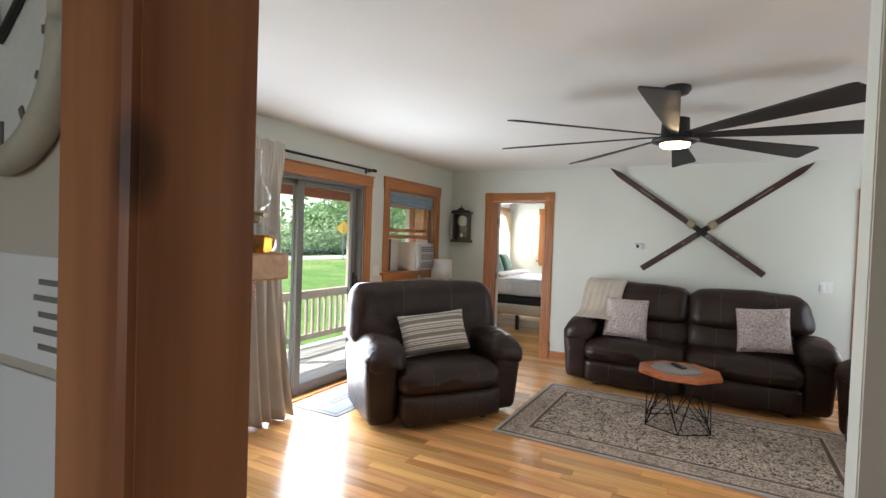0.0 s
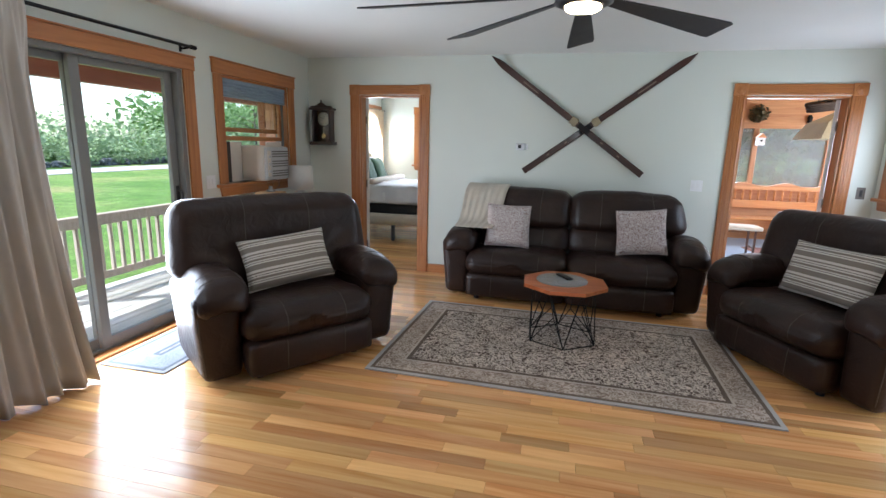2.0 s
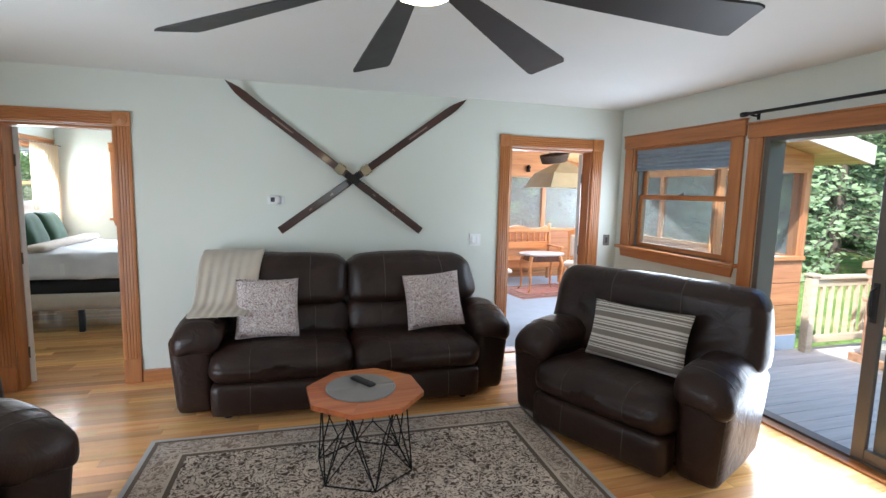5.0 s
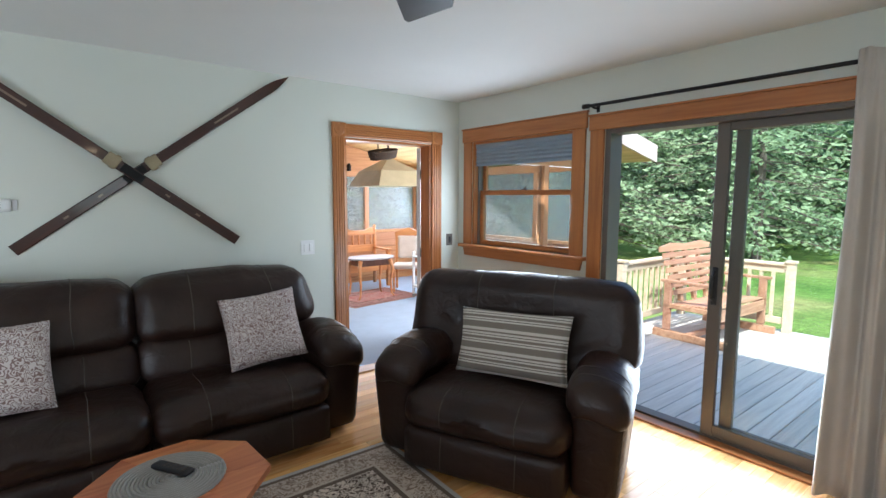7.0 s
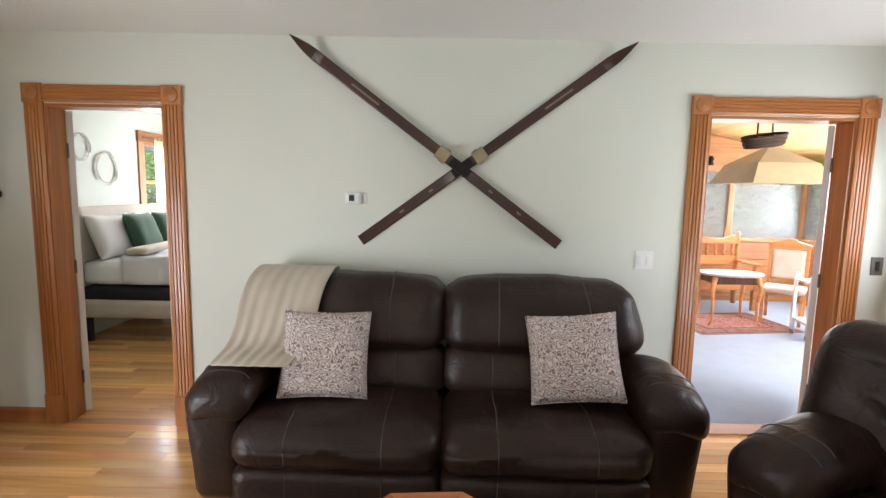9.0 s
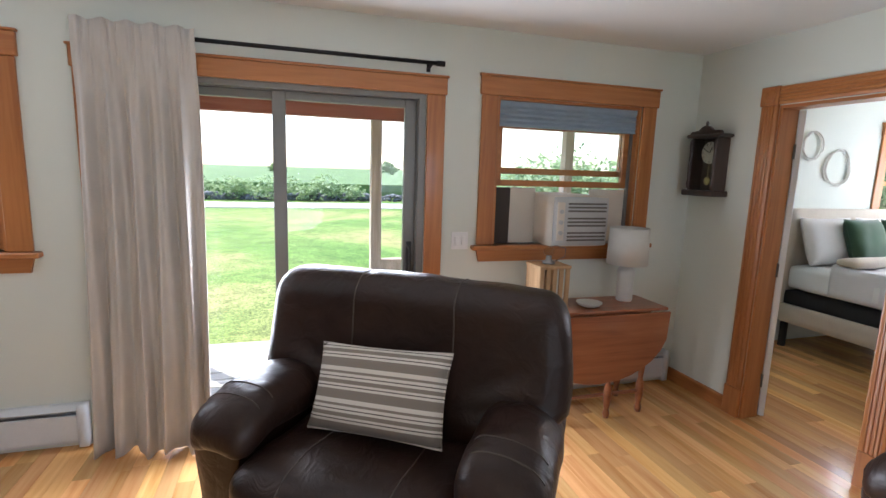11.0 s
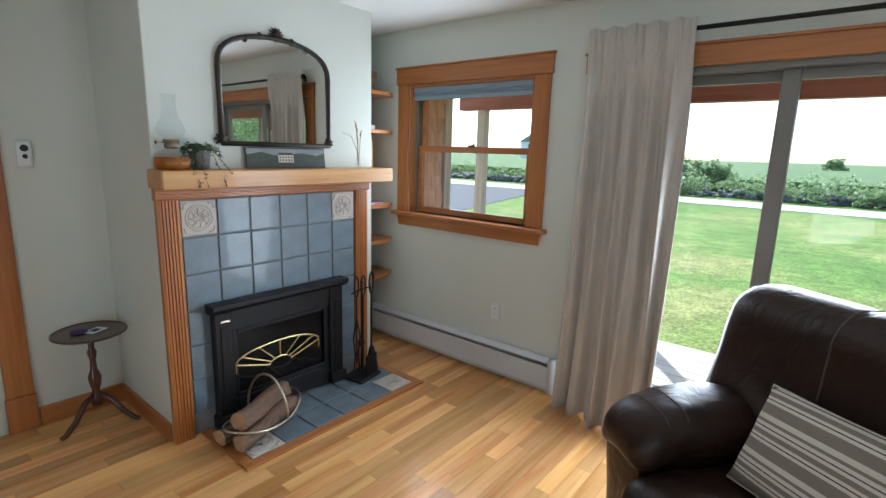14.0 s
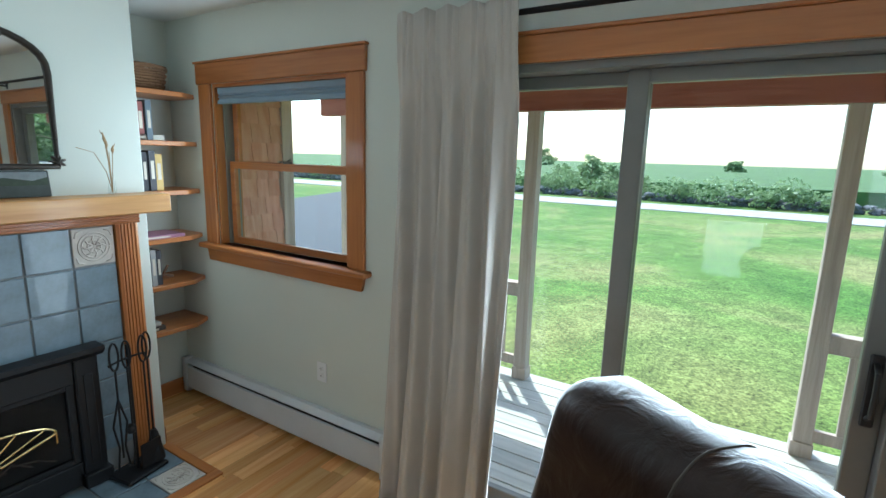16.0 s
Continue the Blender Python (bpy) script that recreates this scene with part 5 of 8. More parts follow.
tile_mesh = mesh_of("tile", box((-TS / 2 + 0.004, -TZ_ / 2 + 0.004, 0), (TS / 2 - 0.004, TZ_ / 2 - 0.004, 0.009), 0.003), SLATE)
up_tile = Matrix(((-1, 0, 0, 0), (0, 0, 1, 0), (0, 1, 0, 0), (0, 0, 0, 1)))
for r in range(7):
    for c in range(6):
        x, z = TX0 - (c + 0.5) * TS, 1.30 - (r + 0.5) * TZ_
        if 1 <= c <= 4 and z < 0.60:
            continue
        if z < 0.05:
            continue
        m = Matrix.Translation((x, 1.530, z)) @ up_tile
        if r == 0 and c in (0, 5):
            relief_tile(fp, m, TS - 0.008)
            continue
        ob = new("tile", tile_mesh)
        ob.parent = fp
        ob.matrix_basis = m
for x in (-0.768, -2.012):
    lg = part("pilaster", fluted(bmesh.new(), 0.105, 0, 1.30, 0.035, 5), FIR_Z, fp)
    lg.matrix_basis = pose(x, 1.521, 0, 0, 0, 180)
hd = part("frieze", fluted(bmesh.new(), 0.06, -0.68, 0.68, 0.045, 3), FIR_Z, fp)
hd.matrix_basis = pose(-1.39, 1.521, 1.331, 0, 90, 180)
bm = bmesh.new()
bm_box(bm, (-2.165, 1.521, 1.362), (-0.695, 1.70, 1.452), 0.006)
part("mantel_shelf", bm, wood("mantel_oak", (0.46, 0.215, 0.062), (0.64, 0.35, 0.125), 0, 0.4, 0.15), fp, "thick golden wooden mantel shelf")
he = thing("hearth", "blue-grey tiled hearth edged in fir", "hearth")
HX0, HX1, HY1 = -0.905, -2.09, 1.98
part("border", box((HX1 - 0.055, HY1, 0.001), (HX0 + 0.055, HY1 + 0.055, 0.016), 0.003), FIR_X, he)
part("border", box((HX0, 1.545, 0.001), (HX0 + 0.055, HY1, 0.016), 0.003), FIR_Y, he)
part("border", box((HX1 - 0.055, 1.545, 0.001), (HX1, HY1, 0.016), 0.003), FIR_Y, he)
part("grout_bed", box((HX1, 1.545, 0.001), (HX0, HY1, 0.008)), GROUT, he)
hw, hh = (HX0 - HX1) / 6, (HY1 - 1.545) / 2.2
hm = mesh_of("hearth_tile", box((-hw / 2 + 0.004, -hh / 2 + 0.004, 0), (hw / 2 - 0.004, hh / 2 - 0.004, 0.008), 0.003), SLATE)
for r in range(2):
    for c in range(6):
        m = Matrix.Translation((HX1 + (c + 0.5) * hw, HY1 - (r + 0.5) * hh, 0.008))
        if r == 0 and c in (0, 5):
            relief_tile(he, m, hw - 0.01)
            continue
        ob = new("tile", hm)
        ob.parent = he
        ob.matrix_basis = m
# Gas insert.
ins = thing("fireplace_insert", "black cast-iron gas fireplace insert with glass front", "fireplace insert")
IRON = surface("black_iron", (0.010, 0.010, 0.011), 0.45, 0.0, 12, 160, 0.2, 0.15)
IRON.node_tree.nodes["Principled BSDF"].inputs["Specular IOR Level"].default_value = 0.25
x0, x1 = -1.80, -0.935
part("backbox", box((x0 + 0.02, 1.531, 0.02), (x1 - 0.02, 1.545, 0.68)), IRON, ins)
for a, b in ((x0, x0 + 0.10), (x1 - 0.10, x1)):
    part("column", box((a, 1.545, 0.02), (b, 1.60, 0.684), 0.006), IRON, ins)
    part("column_base", box((a - 0.012, 1.545, 0.017), (b + 0.012, 1.625, 0.09), 0.006), IRON, ins)
    part("column_groove", box((a + 0.03, 1.60, 0.13), (b - 0.03, 1.606, 0.60), 0.002), IRON, ins)
bm = bmesh.new()
bm_prism(bm, [(1.545, 0.685), (1.61, 0.685), (1.64, 0.712), (1.64, 0.735), (1.545, 0.735)], x0 - 0.02, x1 + 0.02, Matrix(((0, 0, 1, 0), (1, 0, 0, 0), (0, 1, 0, 0), (0, 0, 0, 1))))
part("top_ledge", bm, IRON, ins)
part("top_rail", box((x0 + 0.10, 1.545, 0.56), (x1 - 0.10, 1.585, 0.684), 0.005), IRON, ins)
part("bottom_rail", box((x0 + 0.10, 1.545, 0.03), (x1 - 0.10, 1.585, 0.15), 0.005), IRON, ins)
bm = bmesh.new()
for a, b in (((x0 + 0.10, 0.15), (x0 + 0.135, 0.56)), ((x1 - 0.135, 0.15), (x1 - 0.10, 0.56)), ((x0 + 0.135, 0.15), (x1 - 0.135, 0.175)), ((x0 + 0.135, 0.535), (x1 - 0.135, 0.56))):
    bm_box(bm, (a[0], 1.55, a[1]), (b[0], 1.575, b[1]), 0.003)
part("glass_frame", bm, IRON, ins)
part("firebox", box((x0 + 0.136, 1.5455, 0.176), (x1 - 0.136, 1.552, 0.534)), surface("sooty_firebrick", (0.016, 0.014, 0.013), 0.8, 0, 7, 40, 0.6, 0.5), ins)
rng = random.Random(3)
for k in range(6):
    bm = bmesh.new()
    xx = x0 + 0.2 + k * 0.09
    bm_path(bm, [(xx, 1.556, 0.2 + 0.02 * (k % 3)), (xx + 0.07, 1.557, 0.24 + 0.03 * (k % 2)), (xx + 0.16, 1.556, 0.22 + 0.04 * ((k + 1) % 2))], 0.0045, 7)
    part("ceramic_log", bm, surface("ceramic_log", (0.09, 0.075, 0.062), 0.9, 0, 20, 90, 0.4, 0.6), ins)
g = part("glass", box((x0 + 0.136, 1.564, 0.176), (x1 - 0.136, 1.567, 0.534)), glass_pane("hearth_glass", (0.75, 0.75, 0.75), 0.5), ins)
part("nameplate", box((x1 - 0.085, 1.605, 0.628), (x1 - 0.03, 1.609, 0.643), 0.002), surface("polished_plate", (0.7, 0.7, 0.68), 0.2, 0.9, bump=0), ins)
BRASS = surface("polished_brass", (0.72, 0.60, 0.30), 0.22, 0.95, vary=0.08, bump=0)
fn = thing("brass_fan_grille", "polished brass sunburst grille before the insert", "grille")
cx, z0g, z1g, Rg, ri, yg = -1.32, 0.298, 0.362, 0.28, 0.07, 1.60
bm = bmesh.new()
bm_path(bm, [(cx + Rg * math.cos(math.pi * k / 24), yg, z1g + 0.075 * math.sin(math.pi * k / 24)) for k in range(25)], 0.0065, 8)
part("arch", bm, BRASS, fn, smooth=True)
bm = bmesh.new()
bm_path(bm, [(cx + ri * math.cos(math.pi * k / 16), yg, z0g + 0.035 * math.sin(math.pi * k / 16)) for k in range(17)], 0.005, 8)
part("inner_arch", bm, BRASS, fn, smooth=True)
for s in (-1, 1):
    bm = bmesh.new()
    bm_tube(bm, (cx + s * ri, yg, z0g), (cx + s * Rg, yg, z1g), 0.006)
    part("base_bar", bm, BRASS, fn)
    bm = bmesh.new()
    bm_path(bm, [(cx + s * Rg, yg, z1g), (cx + s * Rg, yg, z1g - 0.05), (cx + s * Rg, yg - 0.012, z1g - 0.062), (cx + s * Rg, yg - 0.033, z1g - 0.065)], 0.005)
    part("hook", bm, BRASS, fn)
for k in range(1, 6):
    a = math.pi * k / 6
    bm = bmesh.new()
    bm_tube(bm, (cx + ri * math.cos(a), yg, z0g + 0.035 * math.sin(a)), (cx + Rg * math.cos(a), yg, z1g + 0.075 * math.sin(a)), 0.0045)
    part("ray", bm, BRASS, fn)

# Log holder with logs.
lh = thing("log_holder", "boat-shaped wire log holder standing on the hearth", "log holder", pose(-1.10, 1.77, 0.017, 0, 0, -72))
WIRE = surface("aged_brass_wire", (0.45, 0.40, 0.30), 0.3, 0.9, bump=0)
bm = bmesh.new()
bm_path(bm, [(0.14 * math.sin(2 * math.pi * k / 40), 0.26 * math.cos(2 * math.pi * k / 40), 0.075 + 0.05 * math.cos(2 * math.pi * k / 40) ** 2) for k in range(41)], 0.006, 8)
part("rim", bm, WIRE, lh, smooth=True)
for y in (-0.12, 0.12):
    bm = bmesh.new()
    bm_path(bm, [(0.125 * math.cos(math.pi * k / 14), y, 0.085 - 0.079 * math.sin(math.pi * k / 14)) for k in range(15)], 0.0055, 7)
    part("cradle", bm, WIRE, lh, smooth=True)
bm = bmesh.new()
bm_path(bm, [(0.14 * math.cos(math.pi * k / 20), -0.03, 0.08 + 0.235 * math.sin(math.pi * k / 20)) for k in range(21)], 0.0065, 8)
part("handle", bm, WIRE, lh, smooth=True)
LOGBARK = surface("log_bark", (0.17, 0.105, 0.07), 0.95, 0, 9, 70, 0.4, 0.9, stretch=(1, 0.3, 1), dist=0.008)
LOGEND = surface("log_end_grain", (0.42, 0.26, 0.15), 0.9, 0, 30, 140, 0.25, 0.4)
def log(at, r, length, yaw, tilt, seed):
    t = thing("firewood_log", "split brown firewood log in the wire holder", "firewood", lh.matrix_basis @ pose(*at, tilt, 0, yaw), "firewood logs")
    rng = random.Random(seed)
    bm = bmesh.new()
    n, rings = 14, []
    prof = [r * rng.uniform(0.85, 1.12) for _ in range(n)]
    for j in range(7):
        y = -length / 2 + length * j / 6
        rings.append([bm.verts.new((prof[k] * math.cos(2 * math.pi * k / n) * (1 + 0.05 * math.sin(j * 2 + k)), y, prof[k] * math.sin(2 * math.pi * k / n) + 0.01 * math.sin(j))) for k in range(n)])
    for a, b in zip(rings, rings[1:]):
        for k in range(n):
            bm.faces.new((a[k], a[(k + 1) % n], b[(k + 1) % n], b[k]))
    part("bark", bm, LOGBARK, t, smooth=True)
    for j, y in ((0, -length / 2), (6, length / 2)):
        e = bmesh.new()
        vs = [e.verts.new((prof[k] * math.cos(2 * math.pi * k / n) * (1 + 0.05 * math.sin(j * 2 + k)), y, prof[k] * math.sin(2 * math.pi * k / n) + 0.01 * math.sin(j))) for k in range(n)]
        c = e.verts.new((0, y * 1.01, 0))
        for k in range(n):
            e.faces.new((vs[k], vs[(k + 1) % n], c))
        part("cut_end", e, LOGEND, t, "pale cut end grain")


log((-0.052, 0.02, 0.068), 0.045, 0.46, 3, 0, 1)
log((0.052, 0.03, 0.068), 0.044, 0.44, -5, 0, 2)
log((0.004, 0.0, 0.148), 0.048, 0.43, 8, 3, 5)

# Fire tools.
ft = thing("fireplace_tools", "black iron fire tool set on its stand", "fire tools", pose(-1.905, 1.67, 0.017, 0, 0, 10))
part("stand_base", box((-0.11, -0.085, 0), (0.11, 0.085, 0.022), 0.006), IRON, ft)
bm = bmesh.new()
bm_tube(bm, (0, 0, 0.02), (0, 0, 0.70), 0.008)
bm_path(bm, [(-0.10, 0, 0.62), (-0.05, 0.0, 0.63), (0.05, 0, 0.63), (0.10, 0, 0.62)], 0.006)
part("stand_post", bm, IRON, ft)
def tool(x, y, kind):
    bm = bmesh.new()
    bm_tube(bm, (x, y, 0.14), (x, y, 0.60), 0.005)
    loop = [(x + 0.022 * math.sin(2 * math.pi * k / 16), y, 0.67 + 0.07 * -math.cos(2 * math.pi * k / 16)) for k in range(17)]
    bm_path(bm, loop, 0.005, 6)
    if kind == "shovel":
        bm_prism(bm, [(-0.055, -0.004), (0.055, -0.004), (0.055, 0.006), (-0.055, 0.006)], 0.03, 0.16, Matrix.Translation((x, y, 0)))
    elif kind == "poker":
        bm_path(bm, [(x, y, 0.15), (x + 0.01, y, 0.08), (x + 0.05, y, 0.10)], 0.005)
    elif kind == "brush":
        bm_lathe(bm, [(0.012, 0.20), (0.02, 0.18), (0.045, 0.05), (0.047, 0.03)], 12, (x, y, 0))
    else:
        for s in (-1, 1):
            bm_path(bm, [(x, y, 0.45), (x + s * 0.035, y, 0.32), (x + s * 0.015, y, 0.2), (x + s * 0.03, y, 0.08)], 0.005)
        bmesh.ops.create_uvsphere(bm, u_segments=10, v_segments=8, radius=0.026, matrix=Matrix.Translation((x - 0.05, y, 0.27)))
    part(kind, bm, IRON, ft)


tool(0.09, 0.03, "tongs")
tool(0.04, 0.045, "poker")
tool(-0.045, 0.045, "shovel")
tool(-0.085, 0.02, "brush")

# ---- on the mantel and above ----
MZ = 1.453
mr = thing("arched_mirror", "arched mirror in an ornate dark metal frame", "mirror", pose(-1.408, 1.523, 1.585))
ow, straight, rise = 0.345, 0.40, 0.175
def mirror_outline(k):
    pts = [(-k, 0.0), (k, 0.0), (k, straight)]
    for i in range(1, 18):
        a = math.pi * i / 18
        pts.append((k * math.cos(a), straight + rise * math.sin(a) ** 0.8))
    return pts + [(-k, straight)]
bm = bmesh.new()
bm_prism(bm, mirror_outline(ow), 0.004, 0.012, Matrix(((-1, 0, 0, 0), (0, 0, 1, 0), (0, 1, 0, 0), (0, 0, 0, 1))))
mm, nt, n_, l_, b_ = nodes_of("mirror_glass")
b_.inputs["Base Color"].default_value, b_.inputs["Metallic"].default_value, b_.inputs["Roughness"].default_value = (0.86, 0.87, 0.86, 1), 1.0, 0.015
part("mirror_glass", bm, mm, mr)
DARKBR = surface("antique_bronze", (0.035, 0.028, 0.022), 0.4, 0.5, 14, 90, 0.4, 0.3)
bm = bmesh.new()
o = [Vector((-x, 0.016, z)) for x, z in mirror_outline(ow)]
bm_path(bm, o + [o[0]], 0.014, 8)
part("frame_bead", bm, DARKBR, mr, smooth=True)
rng = random.Random(11)
for (px, pz, s, cnt) in ((0, straight + rise + 0.02, 0.05, 26), (-0.10, straight + rise - 0.004, 0.028, 10), (0.10, straight + rise - 0.004, 0.028, 10), (-0.19, straight + rise - 0.035, 0.02, 7), (0.19, straight + rise - 0.035, 0.02, 7), (-ow, 0.02, 0.04, 14), (ow, 0.02, 0.04, 14), (-ow, 0.12, 0.014, 6), (ow, 0.12, 0.014, 6)):
    orn = bmesh.new()
    ring = []
    for k in range(cnt * 4):
        a = 2 * math.pi * k / (cnt * 4)
        r_ = s * (0.72 + 0.24 * math.sin(a * (cnt // 2) + 1) + 0.08 * rng.random())
        ring.append((r_ * math.cos(a), r_ * math.sin(a) * 0.85))
    rows = []
    for f, up in ((1.0, 0.004), (0.86, 0.016), (0.55, 0.026), (0.2, 0.030)):
        rows.append([orn.verts.new((px + x * f, up + 0.004, pz + z * f)) for x, z in ring])
    for a, b in zip(rows, rows[1:]):
        for k in range(len(a)):
            orn.faces.new((a[k], a[(k + 1) % len(a)], b[(k + 1) % len(a)], b[k]))
    orn.faces.new(rows[-1])
    orn.faces.new(rows[0][::-1])
    part("ornament", orn, DARKBR, mr, smooth=True)

pl = thing("painted_plank", "long dark painted wooden plank with a white house", "painting", pose(-1.448, 1.545, MZ, 8))
part("board", box((-0.262, 0, 0.0), (0.262, 0.014, 0.115), 0.002), surface("painted_board", (0.045, 0.055, 0.05), 0.6, 0, 6, 50, 0.4, 0.15), pl)
SKYP = surface("painted_sky", (0.20, 0.22, 0.23), 0.6, 0, 9, 60, 0.3, 0.05)
part("painted_sky", box((-0.255, 0.0142, 0.062), (0.255, 0.0152, 0.108)), SKYP, pl)
bm = bmesh.new()
bm_prism(bm, [(-0.255, 0.05), (0.255, 0.05), (0.255, 0.075), (0.17, 0.09), (0.08, 0.07), (0.0, 0.075), (-0.1, 0.085), (-0.2, 0.07), (-0.255, 0.085)], 0.0154, 0.0162, Matrix(((1, 0, 0, 0), (0, 0, 1, 0), (0, 1, 0, 0), (0, 0, 0, 1))))
part("painted_hill", bm, surface("painted_hill", (0.03, 0.045, 0.025), 0.6, 0, 20, 80, 0.4, 0.05), pl)
part("painted_house", box((-0.035, 0.0164, 0.03), (0.065, 0.0176, 0.072)), surface("painted_house", (0.55, 0.52, 0.42), 0.6, bump=0), pl)
for i in range(5):
    for j in range(2):
        part("painted_window", box((-0.027 + i * 0.019, 0.0178, 0.038 + j * 0.017), (-0.018 + i * 0.019, 0.0184, 0.048 + j * 0.017)), BLACK_MATT, pl)
bm = bmesh.new()
bm_prism(bm, [(-0.042, 0.072), (0.072, 0.072), (0.055, 0.086), (-0.025, 0.086)], 0.0164, 0.0178, Matrix(((1, 0, 0, 0), (0, 0, 1, 0), (0, 1, 0, 0), (0, 0, 0, 1))))
part("painted_roof", bm, BLACK_MATT, pl)

lp = thing("oil_lamp", "glass oil lamp with amber oil on the mantel", "oil lamp", pose(-0.785, 1.605, MZ) @ Matrix.Diagonal((1.12, 1.12, 0.9, 1.0)))
AMB, _, na, la, ba = nodes_of("amber_oil")
ba.inputs["Base Color"].default_value = (0.75, 0.27, 0.03, 1)
ba.inputs["Transmission Weight"].default_value, ba.inputs["Roughness"].default_value, ba.inputs["IOR"].default_value = 0.7, 0.05, 1.35
CLEAR = glass_pane("lamp_glass", (0.93, 0.95, 0.95), 2.0)
bm = bmesh.new()
bm_lathe(bm, [(0.062, 0.002), (0.072, 0.02), (0.074, 0.045), (0.068, 0.066)], 24)
part("oil", bm, AMB, lp, "amber lamp oil", smooth=True)
bm = bmesh.new()
bm_lathe(bm, [(0.066, 0.0), (0.077, 0.02), (0.079, 0.05), (0.064, 0.085), (0.035, 0.105), (0.022, 0.112)], 28)
part("font", bm, CLEAR, lp, smooth=True)
bm = bmesh.new()
bm_lathe(bm, [(0.024, 0.110), (0.03, 0.118), (0.028, 0.135), (0.034, 0.15), (0.03, 0.158)], 20)
bm_tube(bm, (0.03, 0, 0.14), (0.06, 0, 0.14), 0.003)
bm_tube(bm, (0.058, 0, 0.14), (0.063, 0, 0.14), 0.01)
part("burner", bm, surface("dull_brass", (0.30, 0.26, 0.18), 0.35, 0.85, bump=0.05), lp)
bm = bmesh.new()
bm_lathe(bm, [(0.028, 0.158), (0.052, 0.185), (0.058, 0.21), (0.045, 0.245), (0.03, 0.27), (0.027, 0.35), (0.03, 0.385)], 26)
part("chimney", bm, CLEAR, lp, smooth=True)

LEAFP = leaves("houseplant_leaf", (0.03, 0.07, 0.035), (0.09, 0.16, 0.08), 0.2)
pp = thing("potted_plant", "small trailing green plant in a grey pot", "plant", pose(-0.915, 1.60, MZ))
bm = bmesh.new()
bm_lathe(bm, [(0.03, 0), (0.042, 0.004), (0.052, 0.085), (0.054, 0.09), (0.047, 0.09), (0.045, 0.075)], 18)
part("pot", bm, surface("grey_pot", (0.16, 0.15, 0.14), 0.7, vary=0.15), pp, smooth=True)
rng = random.Random(5)
fo, st = bmesh.new(), bmesh.new()
for k in range(16):
    a = rng.uniform(-0.6, math.pi + 0.6) if k > 5 else rng.uniform(0, 6.28)
    drop = rng.choice((0.02, 0.05, 0.10, 0.16)) if k > 5 else -0.02
    r = rng.uniform(0.06, 0.12)
    p = [Vector((0, 0, 0.085)), Vector((math.cos(a) * r * 0.6, math.sin(a) * r * 0.5, 0.12)), Vector((math.cos(a) * r, math.sin(a) * r * 0.8, 0.09)), Vector((math.cos(a) * r * 1.05 - 0.03 * (drop > 0.05), 0.115 if drop > 0.05 else math.sin(a) * r, 0.08 - drop))]
    bm_path(st, p, 0.0015, 4)
    for q in range(22):
        f = q / 21 * 2.999
        c = p[int(f)].lerp(p[int(f) + 1], f % 1)
        leaf_cloud(fo, rng, c, 0.014, 2, 0.0085)
part("stems", st, BARK, pp)
part("foliage", fo, LEAFP, pp)

vs = thing("bud_vase", "glass bud vase with dried grass stems", "vase", pose(-1.94, 1.60, MZ))
bm = bmesh.new()
bm_lathe(bm, [(0.016, 0), (0.019, 0.01), (0.015, 0.06), (0.009, 0.085), (0.012, 0.10)], 16)
part("glass", bm, CLEAR, vs, smooth=True)
DRY = surface("dried_grass", (0.36, 0.25, 0.13), 0.9, bump=0)
for k, (dx, dy, hgt) in enumerate(((0.01, 0.0, 0.27), (-0.015, 0.01, 0.24), (0.02, 0.0, 0.30), (0.09, 0.02, 0.22), (0.0, 0.0, 0.20))):
    bm = bmesh.new()
    bm_path(bm, [(0, 0, 0.01), (dx * 0.3, dy, hgt * 0.5), (dx * 0.8, dy, hgt * 0.9), (dx * 1.6, dy, hgt)], 0.0018, 4)
    if k < 3:
        bm_path(bm, [(dx * 0.7, dy, hgt * 0.8), (dx * 0.8, dy, hgt * 0.88), (dx * 1.0, dy, hgt * 0.97)], lambda f: 0.006 * math.sin(math.pi * min(0.98, f + 0.02)) + 0.001, 6)
    part("stem", bm, DRY, vs)

